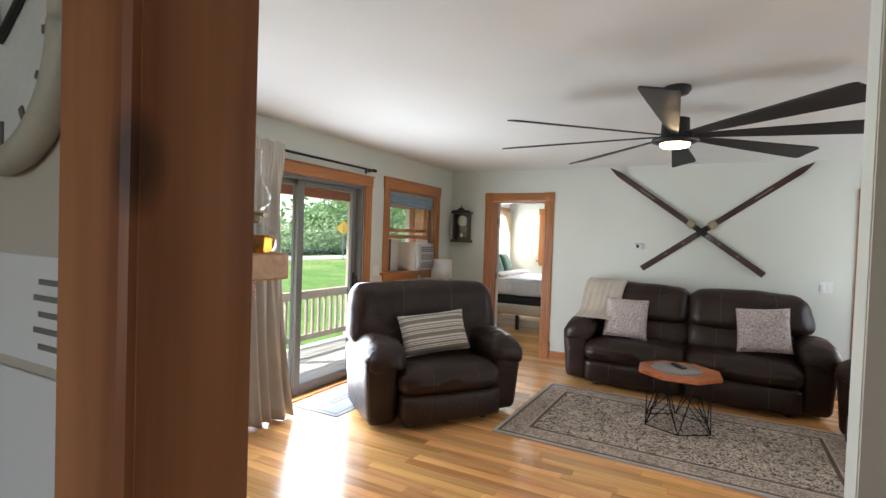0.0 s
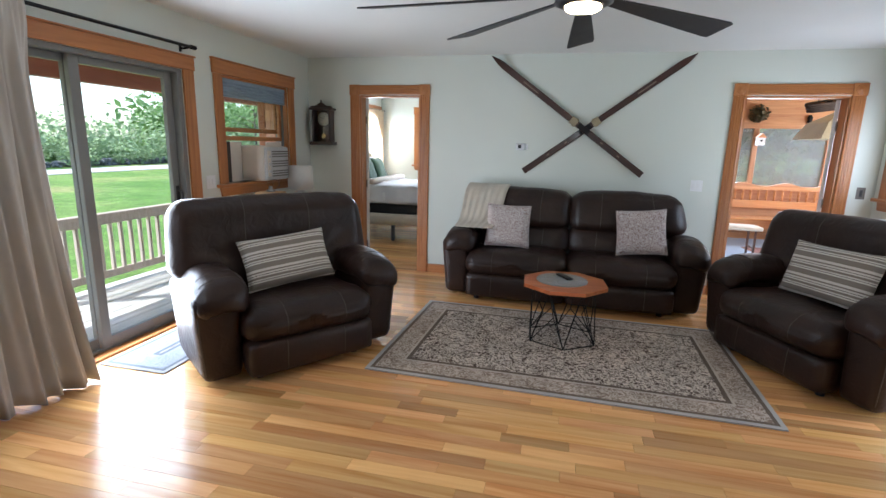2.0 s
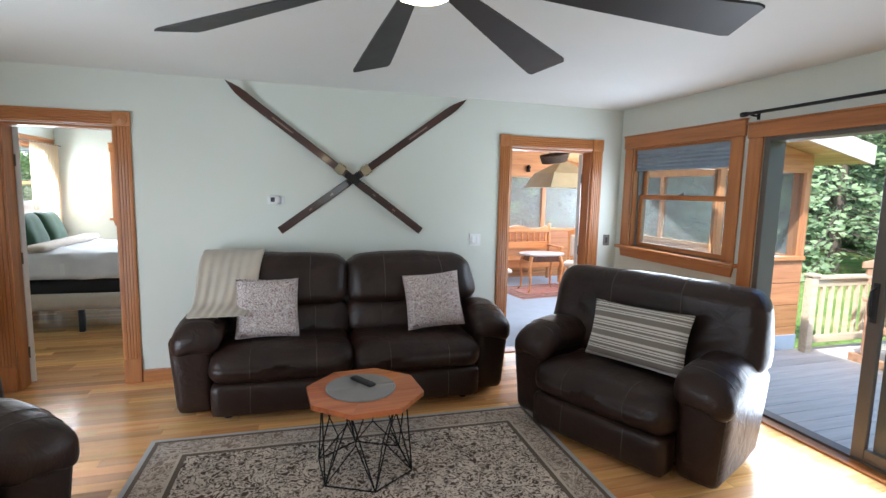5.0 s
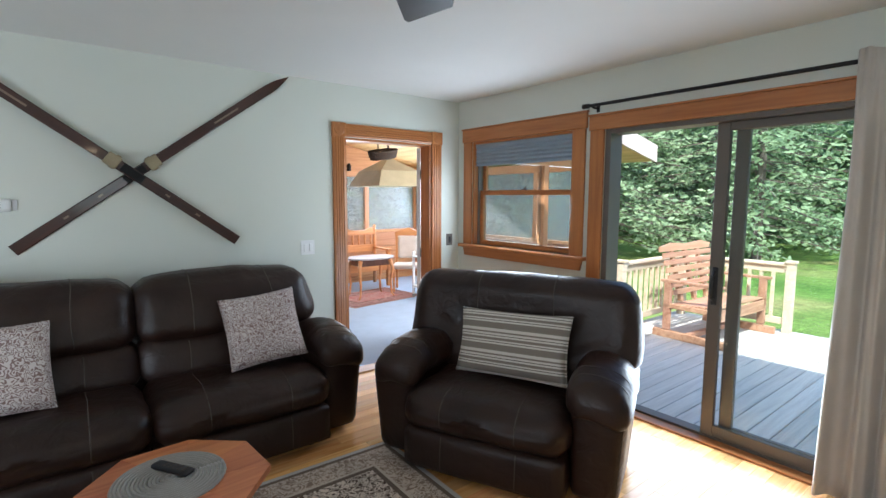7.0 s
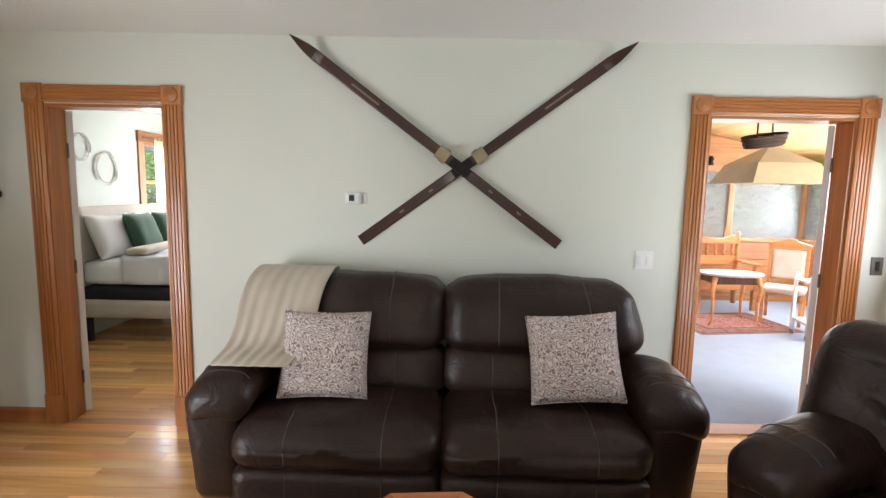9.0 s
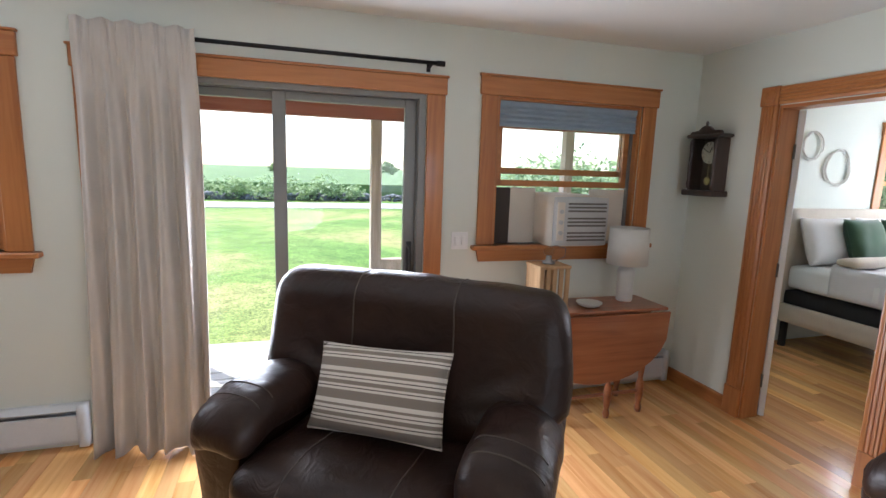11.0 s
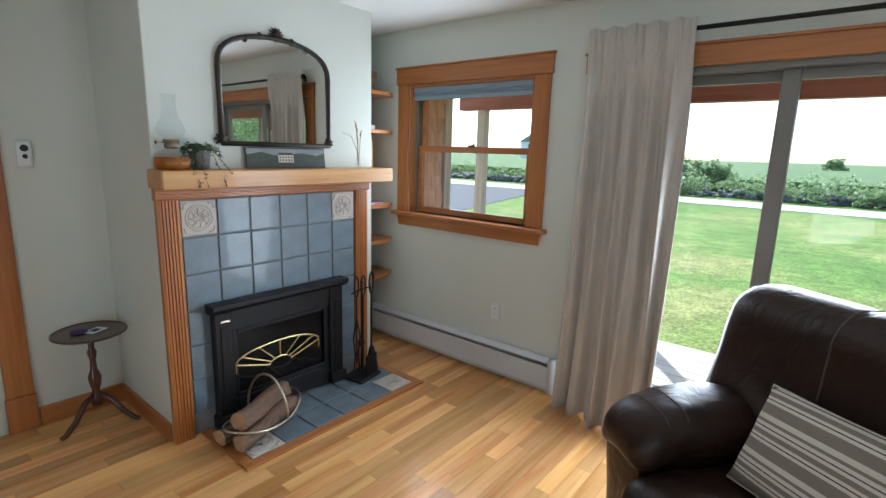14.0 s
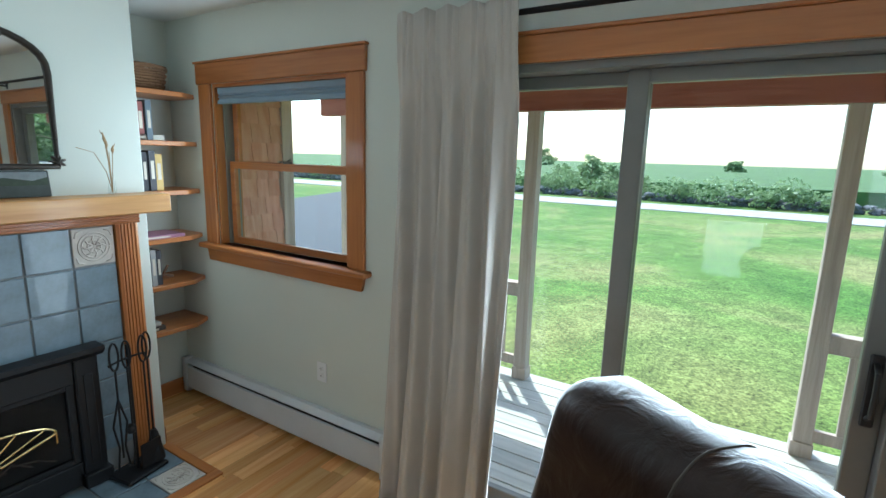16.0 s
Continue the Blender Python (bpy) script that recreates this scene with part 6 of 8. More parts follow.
# ---- niche shelves and what stands on them ----
SHELF_Z = [2.005, 1.722, 1.433, 1.15, 0.868, 0.585]
for z in SHELF_Z:
    bm = bmesh.new()
    bm_prism(bm, [(XW + 0.001, 0.971), (-2.131, 0.971), (-2.131, 1.30), (-2.50, 1.30), (XW + 0.001, 1.235)], z - 0.028, z)
    bmesh.ops.bevel(bm, geom=[e for e in bm.edges], offset=0.003, segments=1, affect='EDGES')
    solid("niche_shelf", bm, FIR_X, "fir wall shelf with a clipped corner", "shelf", "niche shelves")
WICK = surface("brown_wicker", (0.20, 0.11, 0.055), 0.8, vary=0.3)
def basket(name, m, rx, ry, h, label, rows=9, handle=False, mat_=None):
    """A woven basket: upright ribs with rods wound between them."""
    t = thing(name, label, "basket", m)
    n = 22
    mat_ = mat_ or WICK
    ribs = bmesh.new()
    for k in range(n):
        a = 2 * math.pi * k / n
        bm_tube(ribs, (rx * 0.85 * math.cos(a), ry * 0.85 * math.sin(a), 0), (rx * math.cos(a), ry * math.sin(a), h), 0.004, n=5)
    part("ribs", ribs, mat_, t)
    for j in range(rows):
        f = (j + 0.5) / rows
        bm = bmesh.new()
        bm_path(bm, [((rx * (0.85 + 0.15 * f) + 0.006 * (-1) ** (k + j)) * math.cos(2 * math.pi * k / n), (ry * (0.85 + 0.15 * f) + 0.006 * (-1) ** (k + j)) * math.sin(2 * math.pi * k / n), h * f + 0.002 * math.sin(k)) for k in range(n + 1)], h / rows * 0.52, 5)
        part("wicker_strand", bm, mat_, t, smooth=True)
    bm = bmesh.new()
    bm_path(bm, [(rx * math.cos(2 * math.pi * k / 30), ry * math.sin(2 * math.pi * k / 30), h) for k in range(31)], 0.009, 6)
    part("rim", bm, mat_, t, smooth=True)
    bm = bmesh.new()
    bm_prism(bm, [(rx * 0.85 * math.cos(2 * math.pi * k / 20), ry * 0.85 * math.sin(2 * math.pi * k / 20)) for k in range(20)], 0, 0.006)
    part("bottom", bm, mat_, t)
    if handle:
        for s in (-0.4, 0.4):
            bm = bmesh.new()
            bm_tube(bm, (s * rx, 0, h), (s * rx * 0.9, 0, h + 0.3), 0.008)
            part("hanger", bm, mat_, t)
    return t


basket("wicker_basket", pose(-2.33, 1.12, 2.001), 0.17, 0.125, 0.14, "low brown wicker basket on the top shelf")
def book(m, w, d, h, col, label):
    """A book standing along z with its spine at -y side turned to the room (+y)."""
    t = thing("book", label, "book", m, "shelf books")
    cov = surface("book_cover", col, 0.55, 0, 20, 120, 0.1, 0.05)
    bm = bmesh.new()
    bm_box(bm, (0, 0, 0), (0.003, d, h))
    bm_box(bm, (w - 0.003, 0, 0), (w, d, h))
    bm_box(bm, (0.003, d - 0.003, 0), (w - 0.003, d, h))
    part("cover", bm, cov, t)
    part("pages", box((0.003, 0.004, 0.004), (w - 0.003, d - 0.003, h - 0.004)), surface("page_edges", (0.6, 0.56, 0.46), 0.9, 0, 5, 300, 0.1, 0.3), t)
    part("spine_print", box((w * 0.25, d, h * 0.3), (w * 0.75, d + 0.0008, h * 0.75)), surface("spine_print", (0.55, 0.5, 0.42), 0.6, bump=0), t)


for x, w, d, h, z, col in ((-2.19, 0.035, 0.15, 0.21, 1, (0.22, 0.06, 0.05)), (-2.23, 0.032, 0.16, 0.22, 1, (0.10, 0.13, 0.16)), (-2.19, 0.03, 0.15, 0.22, 2, (0.02, 0.02, 0.025)), (-2.23, 0.035, 0.16, 0.23, 2, (0.05, 0.05, 0.06)), (-2.275, 0.04, 0.15, 0.21, 2, (0.55, 0.38, 0.12)), (-2.19, 0.03, 0.16, 0.22, 4, (0.30, 0.30, 0.30)), (-2.225, 0.028, 0.15, 0.21, 4, (0.04, 0.04, 0.05))):
    book(pose(x - 0.10, 1.11, SHELF_Z[z] + 0.001), w, d, h, col, "upright book on the niche shelf")
for x, w, d, h, z, col, lab in ((-2.18, 0.03, 0.20, 0.22, 1, (0.6, 0.58, 0.5), "flat cream book on the niche shelf"), (-2.17, 0.018, 0.22, 0.30, 3, (0.34, 0.16, 0.24), "flat plum-coloured book on the niche shelf"), (-2.18, 0.025, 0.20, 0.14, 5, (0.06, 0.05, 0.05), "flat dark book on the niche shelf"), (-2.185, 0.02, 0.18, 0.12, 5, (0.45, 0.43, 0.4), "flat pale book on the niche shelf")):
    lift = 0.026 if h == 0.12 else 0.0
    book(pose(x - h, 1.06, SHELF_Z[z] + 0.001 + lift) @ Matrix(((0, 0, 1, 0), (0, 1, 0, 0), (-1, 0, 0, w), (0, 0, 0, 1))), w, d, h, col, lab)
dw = bmesh.new()
bm_path(dw, [(-0.07, 0, 0.012), (0, 0.01, 0.03), (0.07, 0, 0.07)], 0.01, 7)
bm_path(dw, [(0, 0.01, 0.03), (-0.03, 0.02, 0.09)], 0.008, 6)
bm_path(dw, [(0.03, 0, 0.045), (0.06, -0.03, 0.015)], 0.008, 6)
solid("driftwood", dw, surface("driftwood_grain", (0.22, 0.13, 0.08), 0.9, vary=0.3), "small brown driftwood piece on the shelf", "driftwood", smooth=True, m=pose(-2.38, 1.15, SHELF_Z[4] + 0.004))

# ---- baseboard heaters ----
HEAT = surface("heater_enamel", (0.62, 0.64, 0.66), 0.4, 0, 4, 90, 0.05, 0.05)
def heater(m, length, label):
    t = thing("baseboard_heater", label, "heater", m, "baseboard heaters")
    ax = Matrix(((0, 0, 1, 0), (1, 0, 0, 0), (0, 1, 0, 0), (0, 0, 0, 1)))
    bm = bmesh.new()
    bm_prism(bm, [(0, 0.03), (-0.055, 0.045), (-0.06, 0.06), (-0.06, 0.20), (-0.05, 0.205), (-0.05, 0.07), (0, 0.05)], 0.05, length - 0.05, ax)
    part("front_panel", bm, HEAT, t)
    bm = bmesh.new()
    bm_prism(bm, [(0, 0.03), (-0.004, 0.03), (-0.004, 0.24), (-0.03, 0.245), (-0.062, 0.228), (-0.064, 0.234), (-0.03, 0.255), (0, 0.255)], 0.05, length - 0.05, ax)
    part("top_hood", bm, HEAT, t)
    part("fin_pack", box((0.06, -0.045, 0.08), (length - 0.06, -0.008, 0.19)), BLACK_MATT, t)
    for a in (0, length - 0.05):
        bm, _ = rounded((a, -0.068, 0.018), (a + 0.05, 0, 0.26), 0.006, (2, 3, 4))
        part("end_cap", bm, HEAT, t, smooth=True)
    return t


heater(WEST @ pose(1.0, -0.001, 0), 1.80, "white enamel baseboard heater under the window")
heater(WEST @ pose(4.86, -0.001, 0), 1.80, "white enamel baseboard heater behind the drop-leaf table")

# ---- small round pedestal table ----
MAHO = wood("mahogany", (0.035, 0.012, 0.007), (0.10, 0.035, 0.02), 2, 0.3, 0.4)
pt = thing("pedestal_table", "small round dark mahogany pedestal table", "table", pose(-0.525, 1.0, 0, 0, 0, 20) @ Matrix.Diagonal((1.0, 1.0, 0.905, 1.0)))
bm = bmesh.new()
bm_lathe(bm, [(0.05, 0.585), (0.165, 0.59), (0.178, 0.597), (0.178, 0.605), (0.17, 0.608), (0.168, 0.602), (0.02, 0.602)], 32)
part("tabletop", bm, MAHO, pt, smooth=False)
bm = bmesh.new()
bm_lathe(bm, [(0.03, 0.13), (0.032, 0.18), (0.018, 0.22), (0.03, 0.27), (0.033, 0.31), (0.017, 0.36), (0.015, 0.42), (0.024, 0.47), (0.014, 0.50), (0.02, 0.57), (0.045, 0.588)], 18)
part("turned_stem", bm, MAHO, pt, smooth=True)
for k in range(3):
    a = 2 * math.pi * k / 3
    d = Vector((math.cos(a), math.sin(a), 0))
    bm = bmesh.new()
    bm_path(bm, [d * 0.015 + Vector((0, 0, 0.19)), d * 0.07 + Vector((0, 0, 0.16)), d * 0.13 + Vector((0, 0, 0.07)), d * 0.185 + Vector((0, 0, 0.018)), d * 0.21 + Vector((0, 0, 0.012))], lambda f: 0.019 - 0.007 * f, 8)
    part("leg", bm, MAHO, pt, smooth=True)
cd = thing("leaflet", "folded white leaflet lying on the pedestal table", "leaflet", pose(-0.55, 1.01, 0.5465, 0, 0, 30))
part("sheet", box((-0.05, -0.035, 0), (0.05, 0.035, 0.004), 0.001), WHITE, cd)
part("printed_square", box((-0.022, -0.02, 0.0042), (0.022, 0.02, 0.005)), BLACK_MATT, cd)
bm, _ = rounded((-0.04, -0.025, 0), (0.04, 0.025, 0.016), 0.007, (5, 4, 2))
solid("purple_case", bm, surface("purple_cloth", (0.05, 0.025, 0.12), 0.7), "small purple case lying on the table", "case", m=pose(-0.48, 0.99, 0.5465, 0, 0, -20), smooth=True)

# ---- wall fittings ----
def plate(name, m, w, h, label, category, kind_):
    t = thing(name, label, category, m)
    bm, _ = rounded((-w / 2, -0.007, -h / 2), (w / 2, 0, h / 2), 0.003, (3, 1, 3))
    part("cover_plate", bm, WHITE if kind_ != "dark" else ALU_DARK, t, smooth=False)
    if kind_ == "outlet":
        for z in (-0.02, 0.02):
            part("socket", box((-0.014, -0.0095, z - 0.012), (0.014, -0.006, z + 0.012), 0.003), WHITE, t)
            for x in (-0.005, 0.005):
                part("slot", box((x - 0.001, -0.0105, z - 0.004), (x + 0.001, -0.009, z + 0.005)), BLACK_MATT, t)
    else:
        for x in ((0,) if w < 0.1 else (-0.023, 0.023)):
            part("rocker", box((x - 0.012, -0.012, -0.03), (x + 0.012, -0.006, 0.03), 0.002), WHITE if kind_ != "dark" else BLACK_MATT, t)
    return t


plate("light_switch", NORTH @ pose(1.73, -0.001, 1.146), 0.115, 0.115, "white double light switch on the wall", "switch", "switch")
plate("wall_outlet", NORTH @ pose(3.185, -0.001, 1.135), 0.075, 0.115, "dark bronze switch plate beside the sunroom door", "switch", "dark")
plate("wall_outlet", WEST @ pose(2.29, -0.001, 0.47), 0.072, 0.115, "white wall outlet under the window", "outlet", "outlet")
plate("light_switch", WEST @ pose(4.93, -0.001, 1.13), 0.115, 0.115, "white double light switch beside the door", "switch", "switch")
th = thing("thermostat", "small white wall thermostat with dark display", "thermostat", NORTH @ pose(-0.075, -0.001, 1.497))
bm, _ = rounded((-0.06, -0.025, -0.037), (0.045, 0, 0.037), 0.006, (3, 2, 3))
part("housing", bm, WHITE, th, smooth=True)
part("display", box((-0.035, -0.0265, -0.018), (-0.002, -0.025, 0.02)), BLACK_MATT, th)
part("wall_plate", box((0.048, -0.008, -0.03), (0.072, 0, 0.03), 0.002), WHITE, th)
rh = thing("fan_remote", "white wall remote in its holder", "remote", pose(-0.385, YS + 0.001, 1.50, 0, 0, 180))
bm, _ = rounded((-0.032, -0.02, -0.07), (0.032, 0, 0.07), 0.008, (3, 2, 5))
part("holder", bm, WHITE, rh, smooth=True)
for z, r in ((0.03, 0.018), (-0.012, 0.012)):
    bm = bmesh.new()
    bm_tube(bm, (0, -0.0225, z), (0, -0.019, z), r, n=18)
    part("button", bm, BLACK_MATT, rh)

# ---- wall clock ----
WALN = wood("dark_walnut", (0.016, 0.008, 0.006), (0.05, 0.025, 0.018), 2, 0.35, 0.3)
wc = thing("wall_clock", "dark carved wooden pendulum wall clock with glass front", "clock", NORTH @ pose(-2.405, -0.001, 1.46))
part("case_back", box((-0.105, -0.012, 0.04), (0.105, 0, 0.40)), WALN, wc)
for x in (-0.115, 0.095):
    part("case_side", box((x, -0.11, 0.04), (x + 0.02, 0, 0.40), 0.003), WALN, wc)
    bm = bmesh.new()
    bm_lathe(bm, [(0.008, 0.05), (0.013, 0.08), (0.008, 0.11), (0.011, 0.2), (0.008, 0.3), (0.013, 0.35), (0.008, 0.39)], 12, (x + 0.01, -0.115, 0))
    part("turned_column", bm, WALN, wc, smooth=True)
part("base_moulding", box((-0.145, -0.135, 0.0), (0.145, 0, 0.04), 0.008), WALN, wc)
part("top_moulding", box((-0.145, -0.135, 0.40), (0.145, 0, 0.425), 0.008), WALN, wc)
bm = bmesh.new()
bm_prism(bm, [(-0.14, 0.425), (0.14, 0.425), (0.125, 0.445), (0.06, 0.45), (0.03, 0.475), (0, 0.485), (-0.03, 0.475), (-0.06, 0.45), (-0.125, 0.445)], 0.09, 0.11, Matrix(((1, 0, 0, 0), (0, 0, -1, 0), (0, 1, 0, 0), (0, 0, 0, 1))))
part("crest", bm, WALN, wc)
bm = bmesh.new()
bm_lathe(bm, [(0.006, 0.48), (0.012, 0.495), (0.005, 0.515)], 10, (0, -0.10, 0))
part("finial", bm, WALN, wc, smooth=True)
bm = bmesh.new()
bm_tube(bm, (0, -0.05, 0.30), (0, -0.043, 0.30), 0.075, n=28)
part("dial", bm, surface("enamel_dial", (0.55, 0.53, 0.46), 0.5, bump=0), wc)
for k in range(12):
    a = math.pi * k / 6
    part("hour_mark", box((0.062 * math.sin(a) - 0.003, -0.0525, 0.30 + 0.062 * math.cos(a) - 0.006), (0.062 * math.sin(a) + 0.003, -0.0505, 0.30 + 0.062 * math.cos(a) + 0.006)), BLACK_MATT, wc)
bm = bmesh.new()
bm_tube(bm, (0, -0.055, 0.30), (0.02, -0.055, 0.34), 0.0025, n=5)
bm_tube(bm, (0, -0.056, 0.30), (-0.045, -0.056, 0.325), 0.002, n=5)
part("pointer", bm, BLACK_MATT, wc)
bm = bmesh.new()
bm_tube(bm, (0, -0.05, 0.22), (0, -0.05, 0.11), 0.003, n=6)
bm_tube(bm, (0, -0.053, 0.105), (0, -0.047, 0.105), 0.028, n=20)
part("pendulum", bm, BRASS, wc, "brass pendulum")
part("glass_door", box((-0.093, -0.104, 0.045), (0.093, -0.101, 0.395)), glass_pane("clock_glass", (0.95, 0.97, 0.95), 1.5), wc)

# ---- window air conditioner, drop-leaf table and lamps ----
ac = thing("air_conditioner", "cream window air conditioner with side panel", "air conditioner", WEST @ pose(0, 0, WIN_Z0))
CREAM = surface("cream_plastic", (0.62, 0.55, 0.46), 0.5, vary=0.04, bump=0.04)
GREYP = surface("grey_plastic", (0.45, 0.45, 0.44), 0.5, vary=0.04, bump=0.04)
u0, u1 = 5.50, 5.93
bm, _ = rounded((u0, -0.16, 0.002), (u1, 0.35, 0.345), 0.015, (4, 6, 4))
part("body", bm, CREAM, ac, smooth=True)
bm, _ = rounded((u0 + 0.015, -0.185, 0.012), (u1 - 0.01, -0.15, 0.335), 0.012, (4, 2, 4))
part("front_panel", bm, GREYP, ac, smooth=True)
for k in range(11):
    z = 0.045 + k * 0.024
    if k in (3, 7):
        continue
    part("louvre", box((u0 + 0.11, -0.189, z), (u1 - 0.03, -0.184, z + 0.012), 0.002), ALU_DARK, ac)
part("control_strip", box((u0 + 0.03, -0.188, 0.05), (u0 + 0.085, -0.184, 0.30), 0.002), CREAM, ac)
for z in (0.1, 0.17, 0.24):
    bm = bmesh.new()
    bm_tube(bm, (u0 + 0.057, -0.20, z), (u0 + 0.057, -0.186, z), 0.014, n=14)
    part("knob", bm, GREYP, ac)
part("accordion_panel", box((5.19, 0.075, 0.002), (u0 - 0.001, 0.09, 0.38)), CREAM, ac)
part("accordion_panel", box((u1 + 0.001, 0.075, 0.002), (6.22, 0.09, 0.38)), CREAM, ac)
part("dark_filler", box((5.19, 0.05, 0.002), (5.30, 0.074, 0.38), 0.004), surface("dark_foam", (0.05, 0.04, 0.035), 0.9), ac)

CHER = wood("cherry_table", (0.20, 0.060, 0.022), (0.36, 0.13, 0.055), 1, 0.35, 0.3)
dt = thing("drop_leaf_table", "reddish cherry drop-leaf table with a hanging leaf", "table", pose(-2.33, 5.75, 0))
part("tabletop", box((-0.17, -0.50, 0.715), (0.17, 0.50, 0.737), 0.006), CHER, dt)
def leaf_shape(s):
    pts = [(-0.50, 0.712), (0.50, 0.712)] + [(0.50 * math.cos(a), 0.60 - 0.34 * math.sin(a)) for a in (math.pi * k / 14 for k in range(1, 14))]
    bm = bmesh.new()
    bm_prism(bm, pts, 0, 0.018, Matrix(((0, 0, s, s * 0.172), (1, 0, 0, 0), (0, 1, 0, 0), (0, 0, 0, 1))))
    return bm
part("drop_leaf", leaf_shape(1), CHER, dt)
part("apron", box((-0.13, -0.40, 0.60), (0.13, 0.40, 0.714), 0.004), CHER, dt)
for x in (-0.12, 0.12):
    for y in (-0.37, 0.37):
        bm = bmesh.new()
        bm_lathe(bm, [(0.018, 0), (0.024, 0.03), (0.016, 0.06), (0.026, 0.12), (0.026, 0.2), (0.015, 0.24), (0.024, 0.32), (0.017, 0.42), (0.026, 0.5), (0.026, 0.62)], 14, (x, y, 0))
        part("leg", bm, CHER, dt, smooth=True)
    bm = bmesh.new()
    bm_tube(bm, (x, -0.37, 0.15), (x, 0.37, 0.15), 0.012)
    part("stretcher", bm, CHER, dt)
bm = bmesh.new()
bm_lathe(bm, [(0.018, 0), (0.024, 0.03), (0.016, 0.06), (0.026, 0.12), (0.026, 0.2), (0.015, 0.24), (0.024, 0.32), (0.017, 0.5), (0.024, 0.58)], 14, (0.145, 0.10, 0))
part("gate_leg", bm, CHER, dt, smooth=True)
TZ = 0.738
dl = thing("table_lamp", "white ceramic table lamp with pale drum shade", "lamp", pose(-2.38, 6.06, TZ))
bm = bmesh.new()
bm_lathe(bm, [(0.05, 0), (0.055, 0.01), (0.052, 0.12), (0.058, 0.2), (0.045, 0.235), (0.015, 0.245), (0.012, 0.29)], 22)
part("base", bm, surface("white_glaze", (0.62, 0.61, 0.58), 0.3, vary=0.03), dl, smooth=True)
bm = bmesh.new()
rings = []
for r, z in ((0.135, 0.255), (0.128, 0.50)):
    rings.append([bm.verts.new((r * math.cos(2 * math.pi * k / 32), r * math.sin(2 * math.pi * k / 32), z)) for k in range(32)])
for k in range(32):
    bm.faces.new((rings[0][k], rings[0][(k + 1) % 32], rings[1][(k + 1) % 32], rings[1][k]))
sh = part("shade", bm, cloth("lamp_shade_linen", (0.55, 0.53, 0.48), 300), dl, "pale linen drum shade", smooth=True)
sh.modifiers.new("thickness", 'SOLIDIFY').thickness = 0.003
wb = thing("wooden_crate_stand", "slatted pale wooden box on the table", "wooden box", pose(-2.36, 5.45, TZ))
PALEW = wood("pale_oak", (0.34, 0.20, 0.09), (0.52, 0.34, 0.18), 2, 0.6)
part("top", box((-0.10, -0.11, 0.255), (0.10, 0.11, 0.275), 0.003), PALEW, wb)
part("bottom", box((-0.10, -0.11, 0), (0.10, 0.11, 0.018), 0.003), PALEW, wb)
for k in range(5):
    for x in (-0.095, 0.083):
        part("slat", box((x, -0.105 + k * 0.045, 0.018), (x + 0.012, -0.075 + k * 0.045, 0.255), 0.002), PALEW, wb)
part("back_panel", box((-0.08, -0.105, 0.018), (0.08, -0.095, 0.255)), PALEW, wb)
ln = thing("small_lantern", "small clear glass lamp with wire arm on the box", "lantern", pose(-2.36, 5.45, TZ + 0.276))
bm = bmesh.new()
bm_lathe(bm, [(0.04, 0), (0.042, 0.012), (0.02, 0.022), (0.018, 0.05)], 18)
part("base", bm, surface("pewter", (0.3, 0.3, 0.29), 0.35, 0.8, bump=0.05), ln, smooth=True)
bm = bmesh.new()
bm_lathe(bm, [(0.02, 0.05), (0.036, 0.07), (0.034, 0.09), (0.02, 0.105)], 18)
part("globe", bm, CLEAR, ln, smooth=True)
bm = bmesh.new()
bm_path(bm, [(0.03, 0.03, 0.02), (0.04, 0.09, 0.05), (0.03, 0.10, 0.10), (0.01, 0.05, 0.115), (0, 0, 0.11)], 0.003, 6)
part("wire_handle", bm, ALU_DARK, ln, smooth=True)
ds = bmesh.new()
bm_lathe(ds, [(0.04, 0), (0.07, 0.012), (0.085, 0.03), (0.08, 0.03), (0.06, 0.014), (0.02, 0.008)], 22)
solid("small_dish", ds, surface("white_dish", (0.65, 0.64, 0.6), 0.3, vary=0.03), "small white dish on the drop-leaf table", "dish", m=pose(-2.28, 5.72, TZ), smooth=True)

# ---- kitchen side of the opening ----
kc = thing("kitchen_clock", "round white wall clock with pale rim", "clock", pose(-0.104, 0.689, 1.72))
bm = bmesh.new()
bm_tube(bm, (0, -0.012, 0), (0, 0, 0), 0.125, n=40)
part("face", bm, surface("clock_face", (0.62, 0.62, 0.60), 0.5, bump=0), kc)
bm = bmesh.new()
bm_path(bm, [(0.128 * math.cos(2 * math.pi * k / 40), -0.012, 0.128 * math.sin(2 * math.pi * k / 40)) for k in range(41)], 0.016, 8)
part("rim", bm, surface("clock_rim", (0.45, 0.42, 0.34), 0.5), kc, smooth=True)
for k in range(12):
    a = math.pi * k / 6
    mk = part("hour_mark", box((-0.004, -0.014, 0.085), (0.004, -0.012, 0.112)), ALU_DARK, kc)
    mk.matrix_basis = pose(0, 0, 0, 0, math.degrees(a), 0)
bm = bmesh.new()
bm_tube(bm, (0, -0.016, 0), (0.05, -0.016, 0.04), 0.004)
bm_tube(bm, (0, -0.017, 0), (-0.02, -0.017, 0.09), 0.003)
part("pointer", bm, BLACK_MATT, kc)
